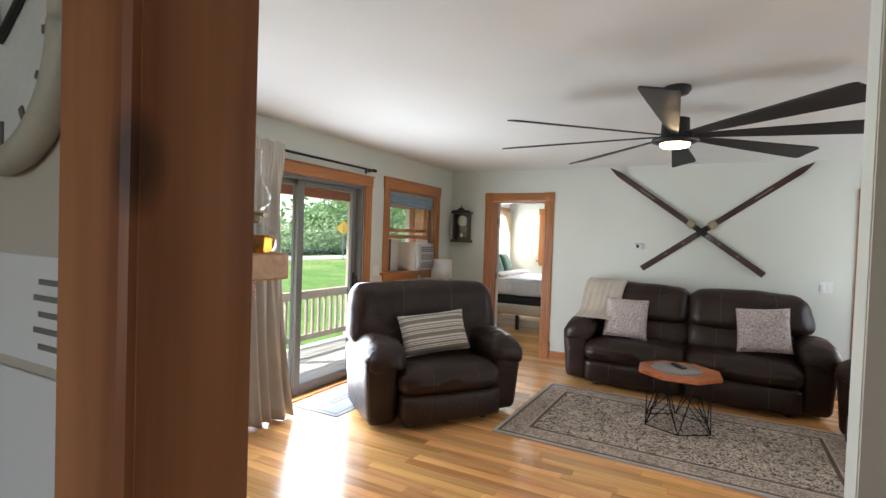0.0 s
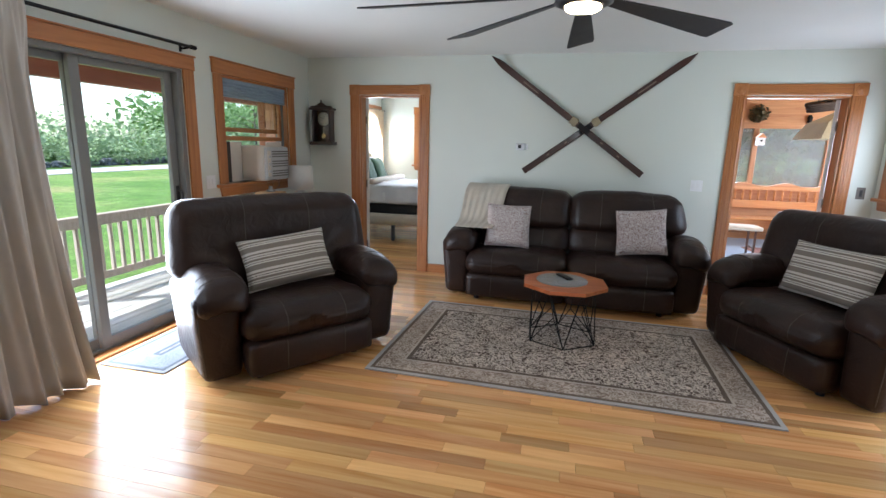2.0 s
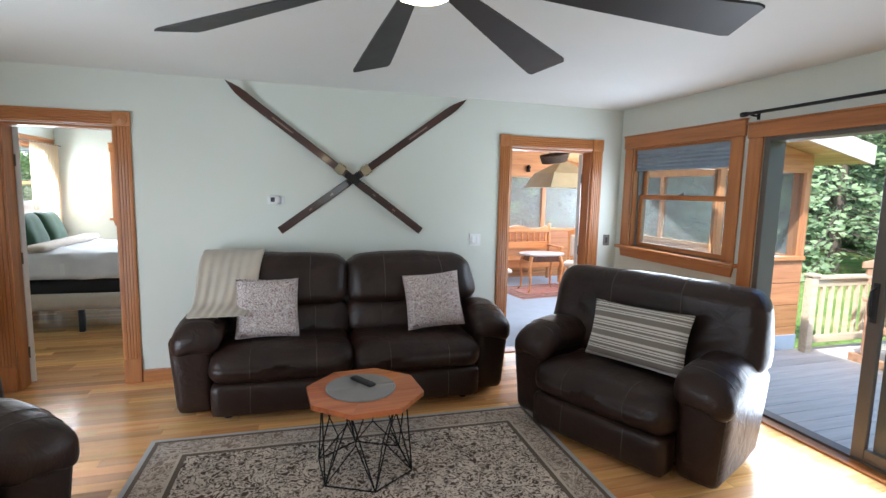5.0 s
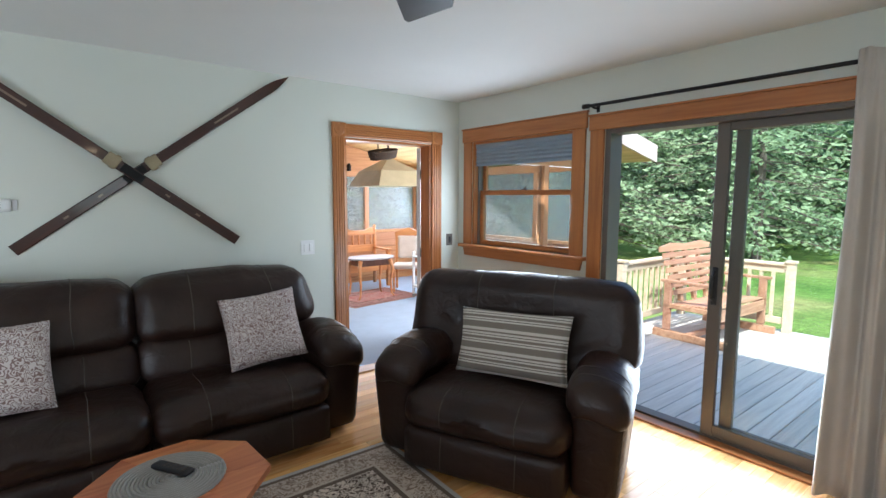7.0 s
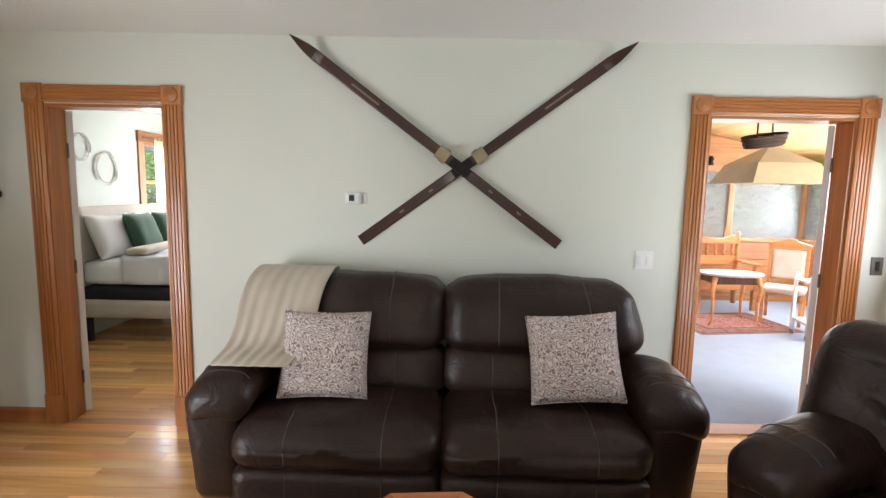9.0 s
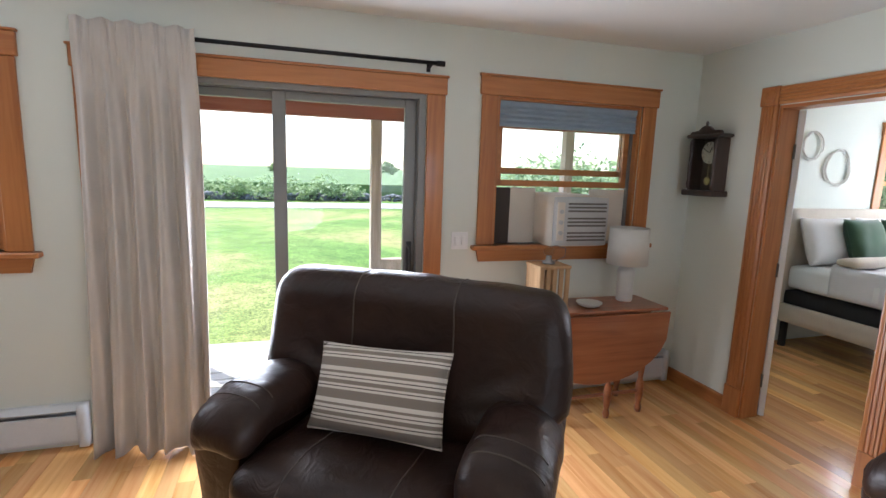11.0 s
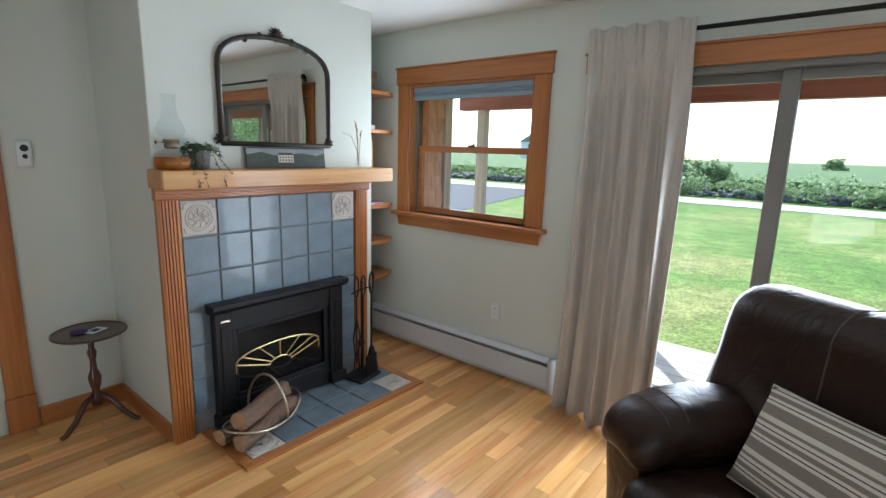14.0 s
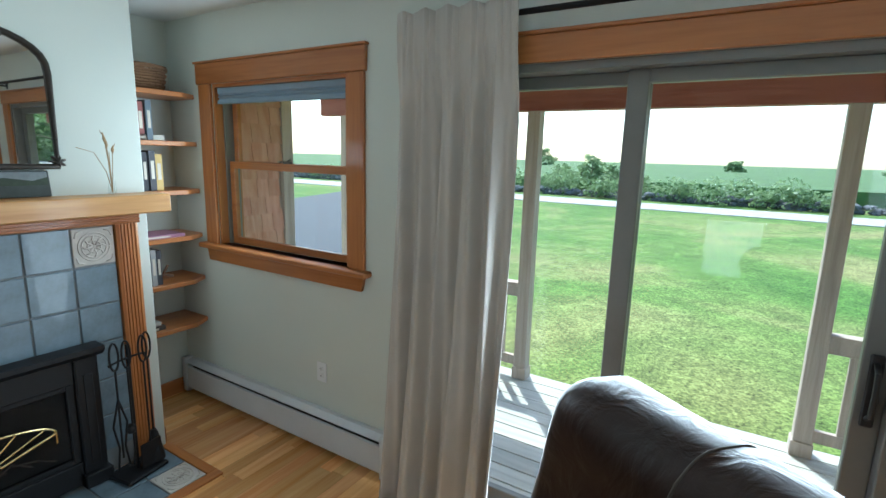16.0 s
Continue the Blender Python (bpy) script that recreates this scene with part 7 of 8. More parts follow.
for z, h, lab in ((1.435, 0.115, "white printed notice card on the kitchen wall"), (1.265, 0.20, "white paper sheet on the kitchen wall")):
    c = thing("notice_card", lab, "notice", pose(-0.07, 0.689, z), "kitchen notices")
    part("card", box((-0.11, -0.003, -h / 2), (0.10, 0, h / 2), 0.001), WHITE, c)
    if h < 0.15:
        for k in range(5):
            part("printed_line", box((0.02 if k % 2 else 0.03, -0.0042, h / 2 - 0.03 - k * 0.017), (0.07, -0.0031, h / 2 - 0.024 - k * 0.017)), ALU, c)
# Stair skirt on the tan wall.
sk = bmesh.new()
bm_prism(sk, [(0.91, 0.60), (0.91, 0.925), (2.4, 1.98), (2.4, 1.65)], 0, 0.02, Matrix(((1, 0, 0, 0), (0, 0, -1, 1.825), (0, 1, 0, 0), (0, 0, 0, 1))))
solid("stair_skirt", sk, FIR_X, "sloping fir stair skirt on the tan wall", "trim", kind="structure")


# ---- bedroom ----
BX0, BX1, BY0, BY1 = -3.15, 0.9, YN + T, 10.65
BWIN = (9.66, 10.46)
wall("wall_bedroom_west", 'y', BX0 - 0.16, BX0, BY0 + 0.16, BY1, -0.3, 2.75, [(*BWIN, WIN_Z0, WIN_Z1)], PAINT, "pale sage painted bedroom wall with window")
wall("wall_bedroom_north", 'x', BY1, BY1 + 0.14, BX0 - 0.16, BX1 + 0.14, -0.3, 2.75, [(-2.36, -1.46, WIN_Z0, WIN_Z1)], PAINT, "pale sage painted bedroom wall with window")
wall("wall_bedroom_east", 'y', BX1, BX1 + 0.12, BY0, BY1, -0.3, 2.75, [], PAINT, "pale sage painted bedroom wall")
wall("wall_bedroom_south", 'x', BY0, BY0 + 0.16, BX0 - 0.16, XW, -0.3, 2.75, [], PAINT, "bedroom wall that stands out past the porch")
solid("ceiling_bedroom", box((BX0 - 0.16, BY0, H - 0.02), (BX1, BY1, H + 0.05)), CEIL, "flat white bedroom ceiling", "ceiling", kind="structure")
solid("floor_bedroom_base", box((BX0, BY0 - 0.07, -0.3), (BX1, BY1, -0.022)), SUBFLOOR, "dark subfloor under the bedroom boards", "floor", kind="structure")
hung_window("window_4", pose(BX0, 0, 0, 0, 0, 90), *BWIN, "fir-cased bedroom window behind a sheer curtain", 0.06)
hung_window("window_5", pose(0, BY1, 0), -2.36, -1.46, "fir-cased bedroom window with raised shade", 0.10)
SHEER, _, ns_, ls_, bs_ = nodes_of("cream_sheer")
tr_, tl_, mx_, df_ = ns_.new("ShaderNodeBsdfTransparent"), ns_.new("ShaderNodeBsdfTranslucent"), ns_.new("ShaderNodeMixShader"), ns_.new("ShaderNodeMixShader")
bs_.inputs["Base Color"].default_value = (0.72, 0.60, 0.42, 1)
tl_.inputs[0].default_value = (0.85, 0.70, 0.48, 1)
mx_.inputs[0].default_value, df_.inputs[0].default_value = 0.55, 0.12
ls_.new(bs_.outputs[0], mx_.inputs[1])
ls_.new(tl_.outputs[0], mx_.inputs[2])
ls_.new(mx_.outputs[0], df_.inputs[1])
ls_.new(tr_.outputs[0], df_.inputs[2])
ls_.new(df_.outputs[0], ns_["Material Output"].inputs[0])
bm, g = bmesh.new(), []
for i in range(61):
    f = i / 60
    g.append([bm.verts.new((BX0 + 0.07 + 0.014 * math.sin(f * 60), BWIN[0] + 0.12 + (BWIN[1] - BWIN[0] - 0.02) * f, z)) for z in (1.02, 1.5, 2.08, 2.12)])
for i in range(60):
    for j in range(3):
        bm.faces.new((g[i][j], g[i + 1][j], g[i + 1][j + 1], g[i][j + 1]))
solid("sheer_curtain", bm, SHEER, "cream sheer curtain over the bedroom window", "curtain", smooth=True)
bm = bmesh.new()
bm_tube(bm, (BX0 + 0.07, BWIN[0] - 0.1, 2.11), (BX0 + 0.07, BY1 - 0.01, 2.11), 0.008)
solid("sheer_rod", bm, ALU_DARK, "thin bronze rod holding the sheer curtain", "curtain rod")

bed = thing("bed", "bed with a pale upholstered frame and headboard", "bed", pose(BX0 + 0.01, 9.17, 0))
UPH = cloth("pale_upholstery", (0.52, 0.46, 0.38), 420, 0.08)
bm, _ = rounded((0.0, -0.80, 0.25), (0.07, 0.80, 1.33), 0.03, (3, 12, 8), 0.0, 0.003)
part("headboard", bm, UPH, bed, smooth=True)
for y0, y1 in ((-0.80, -0.75), (0.75, 0.80)):
    bm, _ = rounded((0.08, y0, 0.25), (2.12, y1, 0.43), 0.015, (12, 2, 3))
    part("side_rail", bm, UPH, bed, smooth=True)
bm, _ = rounded((2.12, -0.80, 0.25), (2.17, 0.80, 0.43), 0.015, (2, 10, 3))
part("foot_rail", bm, UPH, bed, smooth=True)
for x in (0.12, 1.0, 2.10):
    for y in (-0.74, 0.74):
        part("leg", box((x - 0.025, y - 0.025, 0), (x + 0.025, y + 0.025, 0.24), 0.003), BLACK_MATT, bed)
bm, _ = rounded((0.08, -0.76, 0.41), (2.11, 0.76, 0.56), 0.03, (10, 8, 3))
part("box_base", bm, surface("black_ticking", (0.015, 0.015, 0.017), 0.9), bed, smooth=True)
bm, _ = rounded((0.08, -0.755, 0.56), (2.10, 0.755, 0.81), 0.06, (10, 8, 4))
part("mattress", bm, WHITE, bed, smooth=True)
DUVET = cloth("white_duvet", (0.68, 0.68, 0.70), 300, 0.05, 0.9, 0.2)
bm, g = bmesh.new(), []
NX, NY = 60, 44
for i in range(NX + 1):
    row = []
    for j in range(NY + 1):
        u, v = i / NX, 2 * j / NY - 1
        x = 0.50 + 1.66 * u
        s = abs(v) * 1.06
        if s < 0.74:
            y, z = math.copysign(s * 1.06, v), 0.875 - 0.02 * s
        else:
            y, z = math.copysign(0.785 + 0.03 * math.sin(x * 13), v), 0.865 - (s - 0.74) * 0.86
        w = noise.noise(Vector((x * 5 + y * 3, y * 2 - x * 1.5, 1.7)))
        z += 0.022 * w + 0.02 * math.sin((x * 2.2 + y * 3.2) * 4) * 0.5
        row.append(bm.verts.new((x, y + 0.014 * w, z)))
    g.append(row)
for i in range(NX):
    for j in range(NY):
        bm.faces.new((g[i][j], g[i + 1][j], g[i + 1][j + 1], g[i][j + 1]))
dv = solid("duvet", bm, DUVET, "rumpled white duvet spread over the bed", "duvet", smooth=True, m=pose(BX0 + 0.01, 9.17, 0))
dv.modifiers.new("thickness", 'SOLIDIFY').thickness = 0.03
bm, _ = rounded((-0.07, -0.80, -0.03), (0.12, 0.80, 0.05), 0.04, (4, 16, 3), 0.0, 0.02, 3)
solid("folded_blanket", bm, cloth("beige_blanket", (0.50, 0.42, 0.34), 260), "beige blanket edge folded across the duvet", "blanket", m=pose(BX0 + 0.60, 9.17, 0.895), smooth=True)
GREENV = cloth("green_velvet", (0.035, 0.085, 0.045), 300, 0.12)
WHITEC = cloth("white_pillow_cotton", (0.66, 0.64, 0.63), 300, 0.05)
for i, (x, y, mt, w, lab) in enumerate(((0.16, -0.38, WHITEC, 0.66, "white bed pillow leaning on the headboard"), (0.16, 0.36, WHITEC, 0.66, "white bed pillow leaning on the headboard"), (0.32, -0.14, GREENV, 0.46, "dark green velvet pillow on the bed"), (0.32, 0.36, GREENV, 0.46, "dark green velvet pillow on the bed"))):
    pillow("bed_pillow", pose(BX0 + x + 0.03, 9.17 + y, 0.81 + 0.22, -20, 0, 90), w, 0.46, 0.17, mt, lab, "bed pillows", 31 + i)
for y, z, r in ((8.98, 1.72, 0.17), (8.62, 1.92, 0.13)):
    wr = bmesh.new()
    rr = random.Random(int(y * 100))
    for k in range(40):
        a = rr.random() * 6.28
        q = r * rr.uniform(0.85, 1.1)
        bm_path(wr, [(0.012, q * math.cos(a + t_), q * math.sin(a + t_) + rr.uniform(-0.006, 0.006)) for t_ in (0, 0.25, 0.5, 0.75)], 0.0035, 4)
    solid("wall_wreath", wr, surface("pale_twigs", (0.50, 0.47, 0.42), 0.9), "pale twig ring hung on the bedroom wall", "wreath", "bedroom wreaths", m=pose(BX0 + 0.004, y, z))

# ---- sunroom ----
SX0, SX1, SY0, SY1, SZ = 1.15, 6.15, YN + T, 11.5, -0.10
CARPET = cloth("blue_grey_carpet", (0.27, 0.36, 0.50), 500, 0.08)
PINE_X = wood("sunroom_pine", (0.40, 0.16, 0.06), (0.58, 0.29, 0.12), 0, 0.5, 0.1)
PINE_Z = wood("sunroom_pine_upright", (0.36, 0.14, 0.055), (0.52, 0.25, 0.11), 2, 0.5, 0.1)
CLAD = wood("sunroom_boards", (0.40, 0.17, 0.075), (0.58, 0.30, 0.14), 0, 0.55, by_object=0.15)
SCREEN = glass_pane("insect_screen", (0.80, 0.83, 0.84), 0.3, 0.34)
# Darker copy with hardly any haze, so no sun patch shows on this side.
SCREEN_DECK = glass_pane("deck_side_screen", (0.72, 0.77, 0.80), 0.3, 0.015)
solid("floor_sunroom", box((SX0, SY0, SZ - 0.2), (SX1, SY1, SZ)), CARPET, "blue-grey carpeted sunroom floor", "floor", kind="structure")
wall("wall_sunroom_west", 'y', SX0 - 0.12, SX0, SY0, SY1, -0.6, 3.6, [], PINE_X, "pine boarded sunroom wall")
for nm, axis, face, a0, a1, posts in (("wall_sunroom_north", 'x', SY1, SX0, SX1, (1.15, 2.45, 3.72, 4.90, 6.065)), ("wall_sunroom_east", 'y', SX1 - 0.10, SY0 + 0.12, SY1 - 0.005, (6.95, 8.1, 9.3, 10.4, 11.40)), ("wall_sunroom_south", 'x', SY0 + 0.10, XE + 0.165, SX1, (3.47, 4.75, 6.065))):
    w = thing(nm, "sunroom wall of pine posts and insect screens", "wall", kind="structure")
    def bx(p, q, z0, z1, d0=0.0, d1=0.10):
        return box((p, face - 0.10 + d0, z0), (q, face - 0.10 + d1, z1), 0.003) if axis == 'x' else box((face + d0, p, z0), (face + d1, q, z1), 0.003)
    for k in range(5):
        z0 = -0.55 + k * 0.28
        part("clapboard", bx(a0, a1, z0, z0 + 0.272, 0.01, 0.09), CLAD, w)
    part("sill", bx(a0, a1, 0.85, 0.90, -0.02, 0.12), PINE_X, w)
    for p in posts:
        part("post", bx(p, p + 0.085, 0.90, 1.92, 0.005, 0.095), PINE_Z, w)
    part("header", bx(a0, a1, 1.92, 2.05 if nm != "wall_sunroom_north" else 2.10, 0.0, 0.10), PINE_X, w)
    for p, q in zip(posts, posts[1:]):
        s = part("screen", bx(p + 0.085, q, 0.90, 1.92, 0.045, 0.05), SCREEN_DECK if nm == "wall_sunroom_south" else SCREEN, w)
        s.visible_shadow = False
ga = bmesh.new()
bm_prism(ga, [(SX0, 2.10), (SX1, 2.10), (SX1, 2.13), (SX0, 3.25)], 0, 0.09, Matrix(((1, 0, 0, 0), (0, 0, -1, SY1 - 0.005), (0, 1, 0, 0), (0, 0, 0, 1))))
solid("gable_sunroom_north", ga, PINE_X, "orange pine gable boards above the screens", "wall", kind="structure")
ga = bmesh.new()
bm_prism(ga, [(XE + 0.165, 2.05), (SX1, 2.05), (SX1, 2.13), (XE + 0.165, 2.72)], 0, 0.09, Matrix(((1, 0, 0, 0), (0, 0, -1, SY0 + 0.095), (0, 1, 0, 0), (0, 0, 0, 1))))
solid("gable_sunroom_south", ga, PINE_X, "pine gable boards over the deck side", "wall", kind="structure")
# Sloped plank ceiling and roof.
CEILP = wood("ceiling_pine", (0.50, 0.30, 0.11), (0.68, 0.46, 0.20), 1, 0.5, by_island=0.12)
slope = -(3.25 - 2.13) / (SX1 - SX0)
cb = bmesh.new()
k = 0
x = SX0
while x < SX1 + 0.35:
    z = 3.26 + slope * (x - SX0)
    bm_prism(cb, [(x, z), (x + 0.126, z + slope * 0.126), (x + 0.126, z + slope * 0.126 + 0.02), (x, z + 0.02)], 6.55, SY1 + 0.35, Matrix(((1, 0, 0, 0), (0, 0, 1, 0), (0, 1, 0, 0), (0, 0, 0, 1))))
    x += 0.13
for v in cb.verts:
    if v.co.x < XE + 0.2 and v.co.y < SY0 + 0.01:
        v.co.y = SY0 + 0.005
solid("ceiling_sunroom", cb, CEILP, "sloping golden pine board ceiling", "ceiling", kind="structure")
rf = bmesh.new()
bm_prism(rf, [(XE + 0.17, 2.76), (SX1 + 0.4, 2.09), (SX1 + 0.4, 2.22), (XE + 0.17, 2.90)], 6.50, SY1 + 0.4, Matrix(((1, 0, 0, 0), (0, 0, 1, 0), (0, 1, 0, 0.0), (0, 0, 0, 1))))
for v in rf.verts:
    v.co.z += 0.005
solid("roof_sunroom", rf, surface("roof_shingle", (0.09, 0.085, 0.08), 0.95), "dark shingled sunroom roof", "roof", kind="structure")
rf = bmesh.new()
bm_prism(rf, [(XE + 0.17, 2.70), (SX1 + 0.42, 2.02), (SX1 + 0.42, 2.24), (XE + 0.17, 2.92)], 6.47, 6.498, Matrix(((1, 0, 0, 0), (0, 0, 1, 0), (0, 1, 0, 0), (0, 0, 0, 1))))
solid("roof_fascia", rf, wood("fascia_board", (0.55, 0.44, 0.36), (0.68, 0.58, 0.50), 0, 0.7), "pale board along the roof edge", "roof trim", kind="structure")

bn = thing("spindle_bench", "orange pine bench with a spindled back", "bench", pose(3.95, 11.12, SZ))
PINEB = wood("varnished_pine", (0.46, 0.17, 0.055), (0.64, 0.30, 0.11), 0, 0.35, 0.3)
part("seat", box((-1.05, -0.42, 0.42), (1.05, 0.05, 0.46), 0.008), PINEB, bn)
part("seat_front", box((-1.05, -0.41, 0.30), (1.05, -0.385, 0.42), 0.004), PINEB, bn)
part("back_lower_rail", box((-1.05, 0.10, 0.60), (1.05, 0.135, 0.74), 0.005), PINEB, bn)
crest = [(-1.05, 0.93), (1.05, 0.93), (1.05, 1.0)] + [(1.05 - 2.1 * k / 40, 1.03 + 0.035 * math.cos(k / 40 * 6.28 * 3)) for k in range(1, 40)] + [(-1.05, 1.0)]
bm = bmesh.new()
bm_prism(bm, crest, 0, 0.035, Matrix(((1, 0, 0, 0), (0, 0, -1, 0.135), (0, 1, 0, 0), (0, 0, 0, 1))))
part("crest_rail", bm, PINEB, bn)
for k in range(16):
    bm = bmesh.new()
    x = -0.97 + k * 0.1293
    bm_lathe(bm, [(0.012, 0.74), (0.024, 0.78), (0.014, 0.81), (0.028, 0.85), (0.014, 0.89), (0.022, 0.91), (0.012, 0.93)], 10, (x, 0.118, 0))
    part("spindle", bm, PINEB, bn, smooth=True)
for x in (-1.05, 1.05):
    bm = bmesh.new()
    bm_lathe(bm, [(0.035, 0), (0.035, 0.9), (0.02, 0.95), (0.036, 1.0), (0.02, 1.05), (0.034, 1.09), (0.01, 1.12)], 12, (x, 0.118, 0))
    part("back_post", bm, PINEB, bn, smooth=True)
    part("front_leg", box((x - 0.035, -0.42, 0), (x + 0.035, -0.35, 0.66), 0.005), PINEB, bn)
    part("armrest", box((x - 0.045, -0.45, 0.66), (x + 0.045, 0.10, 0.69), 0.006), PINEB, bn)
bm = bmesh.new()
ob_ = thing("oval_table", "small oval table with a pale top and curved legs", "table", pose(4.22, 10.05, SZ))
bm_prism(bm, [(0.42 * math.cos(2 * math.pi * k / 36), 0.28 * math.sin(2 * math.pi * k / 36)) for k in range(36)], 0.64, 0.665)
part("tabletop", bm, surface("pale_table_top", (0.36, 0.34, 0.34), 0.25, vary=0.1), ob_)
part("apron", box((-0.28, -0.17, 0.53), (0.28, 0.17, 0.64), 0.01), MAHO, ob_)
for sx in (-1, 1):
    for sy in (-1, 1):
        bm = bmesh.new()
        bm_path(bm, [(sx * 0.27, sy * 0.16, 0.62), (sx * 0.31, sy * 0.19, 0.48), (sx * 0.28, sy * 0.17, 0.25), (sx * 0.29, sy * 0.18, 0.06), (sx * 0.33, sy * 0.20, 0.01)], lambda f: 0.036 - 0.022 * min(1, f * 1.4), 8)
        part("leg", bm, PINEB, ob_, smooth=True)
bq = thing("cushioned_stool", "low bench with a pale cushion and thin legs", "stool", pose(3.0, 9.75, SZ))
bm, _ = rounded((-0.45, -0.2, 0.40), (0.45, 0.2, 0.47), 0.025, (10, 6, 3))
part("cushion", bm, cloth("cream_cushion", (0.60, 0.54, 0.45), 300), bq, smooth=True)
for sx in (-1, 1):
    for sy in (-1, 1):
        part("leg", box((sx * 0.36 - 0.014, sy * 0.15 - 0.014, 0), (sx * 0.36 + 0.014, sy * 0.15 + 0.014, 0.40), 0.002), MAHO, bq)
    part("stretcher", box((sx * 0.36 - 0.01, -0.15, 0.12), (sx * 0.36 + 0.01, 0.15, 0.14)), MAHO, bq)
ch = thing("upholstered_chair", "wooden chair with cream upholstered back", "chair", pose(5.02, 10.15, SZ, 0, 0, -40))
CU = cloth("cream_chair_cloth", (0.58, 0.50, 0.44), 300)
bm, _ = rounded((-0.24, -0.24, 0.40), (0.24, 0.22, 0.48), 0.03, (8, 8, 3))
part("seat", bm, CU, ch, smooth=True)
bm, _ = rounded((-0.19, 0.20, 0.55), (0.19, 0.25, 0.95), 0.02, (8, 2, 8))
part("back_pad", bm, CU, ch, smooth=True)
for x in (-0.23, 0.19):
    part("back_post", box((x, 0.205, 0), (x + 0.04, 0.245, 1.0), 0.004), PINEB, ch)
    part("front_leg", box((x, -0.24, 0), (x + 0.04, -0.20, 0.40), 0.004), PINEB, ch)
bm = bmesh.new()
bm_prism(bm, [(-0.24, 0.96), (0.24, 0.96), (0.24, 1.02), (0.1, 1.06), (0, 1.10), (-0.1, 1.06), (-0.24, 1.02)], 0, 0.04, Matrix(((1, 0, 0, 0), (0, 0, -1, 0.245), (0, 1, 0, 0), (0, 0, 0, 1))))
part("crest_rail", bm, PINEB, ch)
ct = thing("serving_cart", "white two-tier serving cart on casters", "cart", pose(4.95, 9.35, SZ, 0, 0, -10))
for z in (0.18, 0.66):
    part("tray", box((-0.25, -0.18, z), (0.25, 0.18, z + 0.03), 0.006), WHITE, ct)
for sx in (-1, 1):
    for sy in (-1, 1):
        part("post", box((sx * 0.24 - 0.018, sy * 0.17 - 0.018, 0.06), (sx * 0.24 + 0.018, sy * 0.17 + 0.018, 0.76), 0.003), WHITE, ct)
        bm = bmesh.new()
        bm_tube(bm, (sx * 0.24 - 0.012, sy * 0.17, 0.03), (sx * 0.24 + 0.012, sy * 0.17, 0.03), 0.03, n=14)
        part("caster", bm, ALU, ct)
bm, _ = rounded((-0.7, -0.5, 0), (0.7, 0.5, 0.008), 0.003, (12, 8, 1))
solid("red_rug", bm, rug_material("red_rug_weave", 0.7, 0.5, (0.30, 0.05, 0.04), (0.42, 0.25, 0.20), (0.16, 0.05, 0.05), (0.35, 0.2, 0.15), 12), "red patterned rug under the sunroom table", "rug", m=pose(4.2, 10.0, SZ + 0.001, 0, 0, 8))
tl = thing("hanging_lamp_shade", "tent-shaped beige fabric lamp hung from the ceiling", "pendant lamp", pose(4.15, 9.35, 0))
bm = bmesh.new()
levels = [(0.44, 1.70), (0.33, 1.92), (0.06, 2.10)]
rings = [[bm.verts.new((sx * r, sy * r, z)) for sx, sy in ((-1, -1), (1, -1), (1, 1), (-1, 1))] for r, z in levels]
for a, b in zip(rings, rings[1:]):
    for k in range(4):
        bm.faces.new((a[k], a[(k + 1) % 4], b[(k + 1) % 4], b[k]))
bm.faces.new(rings[-1])
sd = part("shade", bm, cloth("khaki_canvas", (0.42, 0.37, 0.25), 300), tl, "khaki canvas tented shade")
sd.modifiers.new("thickness", 'SOLIDIFY').thickness = 0.006
bm = bmesh.new()
bm_tube(bm, (0, 0, 2.09), (0, 0, 2.53), 0.006)
part("cord", bm, BLACK, tl)
bt = basket("hanging_basket", pose(3.50, 8.45, 2.03, 6, -10, 20), 0.25, 0.13, 0.10, "dark twig basket hung from the sunroom ceiling", 5, True, surface("dark_twig", (0.06, 0.04, 0.03), 0.9, vary=0.3))
bh = thing("birdhouse", "small white birdhouse hung on a post", "birdhouse", pose(3.80, 11.30, 1.62))
part("box", box((-0.06, -0.06, 0), (0.06, 0.06, 0.14), 0.003), WHITE, bh)
bm = bmesh.new()
bm_prism(bm, [(-0.085, 0.135), (0.085, 0.135), (0, 0.21)], -0.075, 0.075, Matrix(((1, 0, 0, 0), (0, 0, 1, 0), (0, 1, 0, 0), (0, 0, 0, 1))))
part("roof", bm, PINEB, bh)
bm = bmesh.new()
bm_tube(bm, (0, -0.063, 0.08), (0, -0.058, 0.08), 0.02, n=12)
part("entrance", bm, BLACK_MATT, bh)
wl = thing("wall_lantern", "small dark lantern on the gable boards", "lantern", pose(4.55, 11.36, 2.02))
bm = bmesh.new()
bm_lathe(bm, [(0.04, 0), (0.045, 0.02), (0.03, 0.05), (0.045, 0.09), (0.02, 0.14)], 12)
part("body", bm, BLACK, wl, smooth=True)
rr = random.Random(8)
wr = bmesh.new()
leaf_cloud(wr, rr, (0, 0, 0), 0.16, 420, 0.035)
solid("dried_wreath", wr, leaves("dried_leaf", (0.05, 0.05, 0.025), (0.14, 0.12, 0.06), 0.2), "dried green wreath on the gable boards", "wreath", m=pose(3.72, 11.30, 2.17))

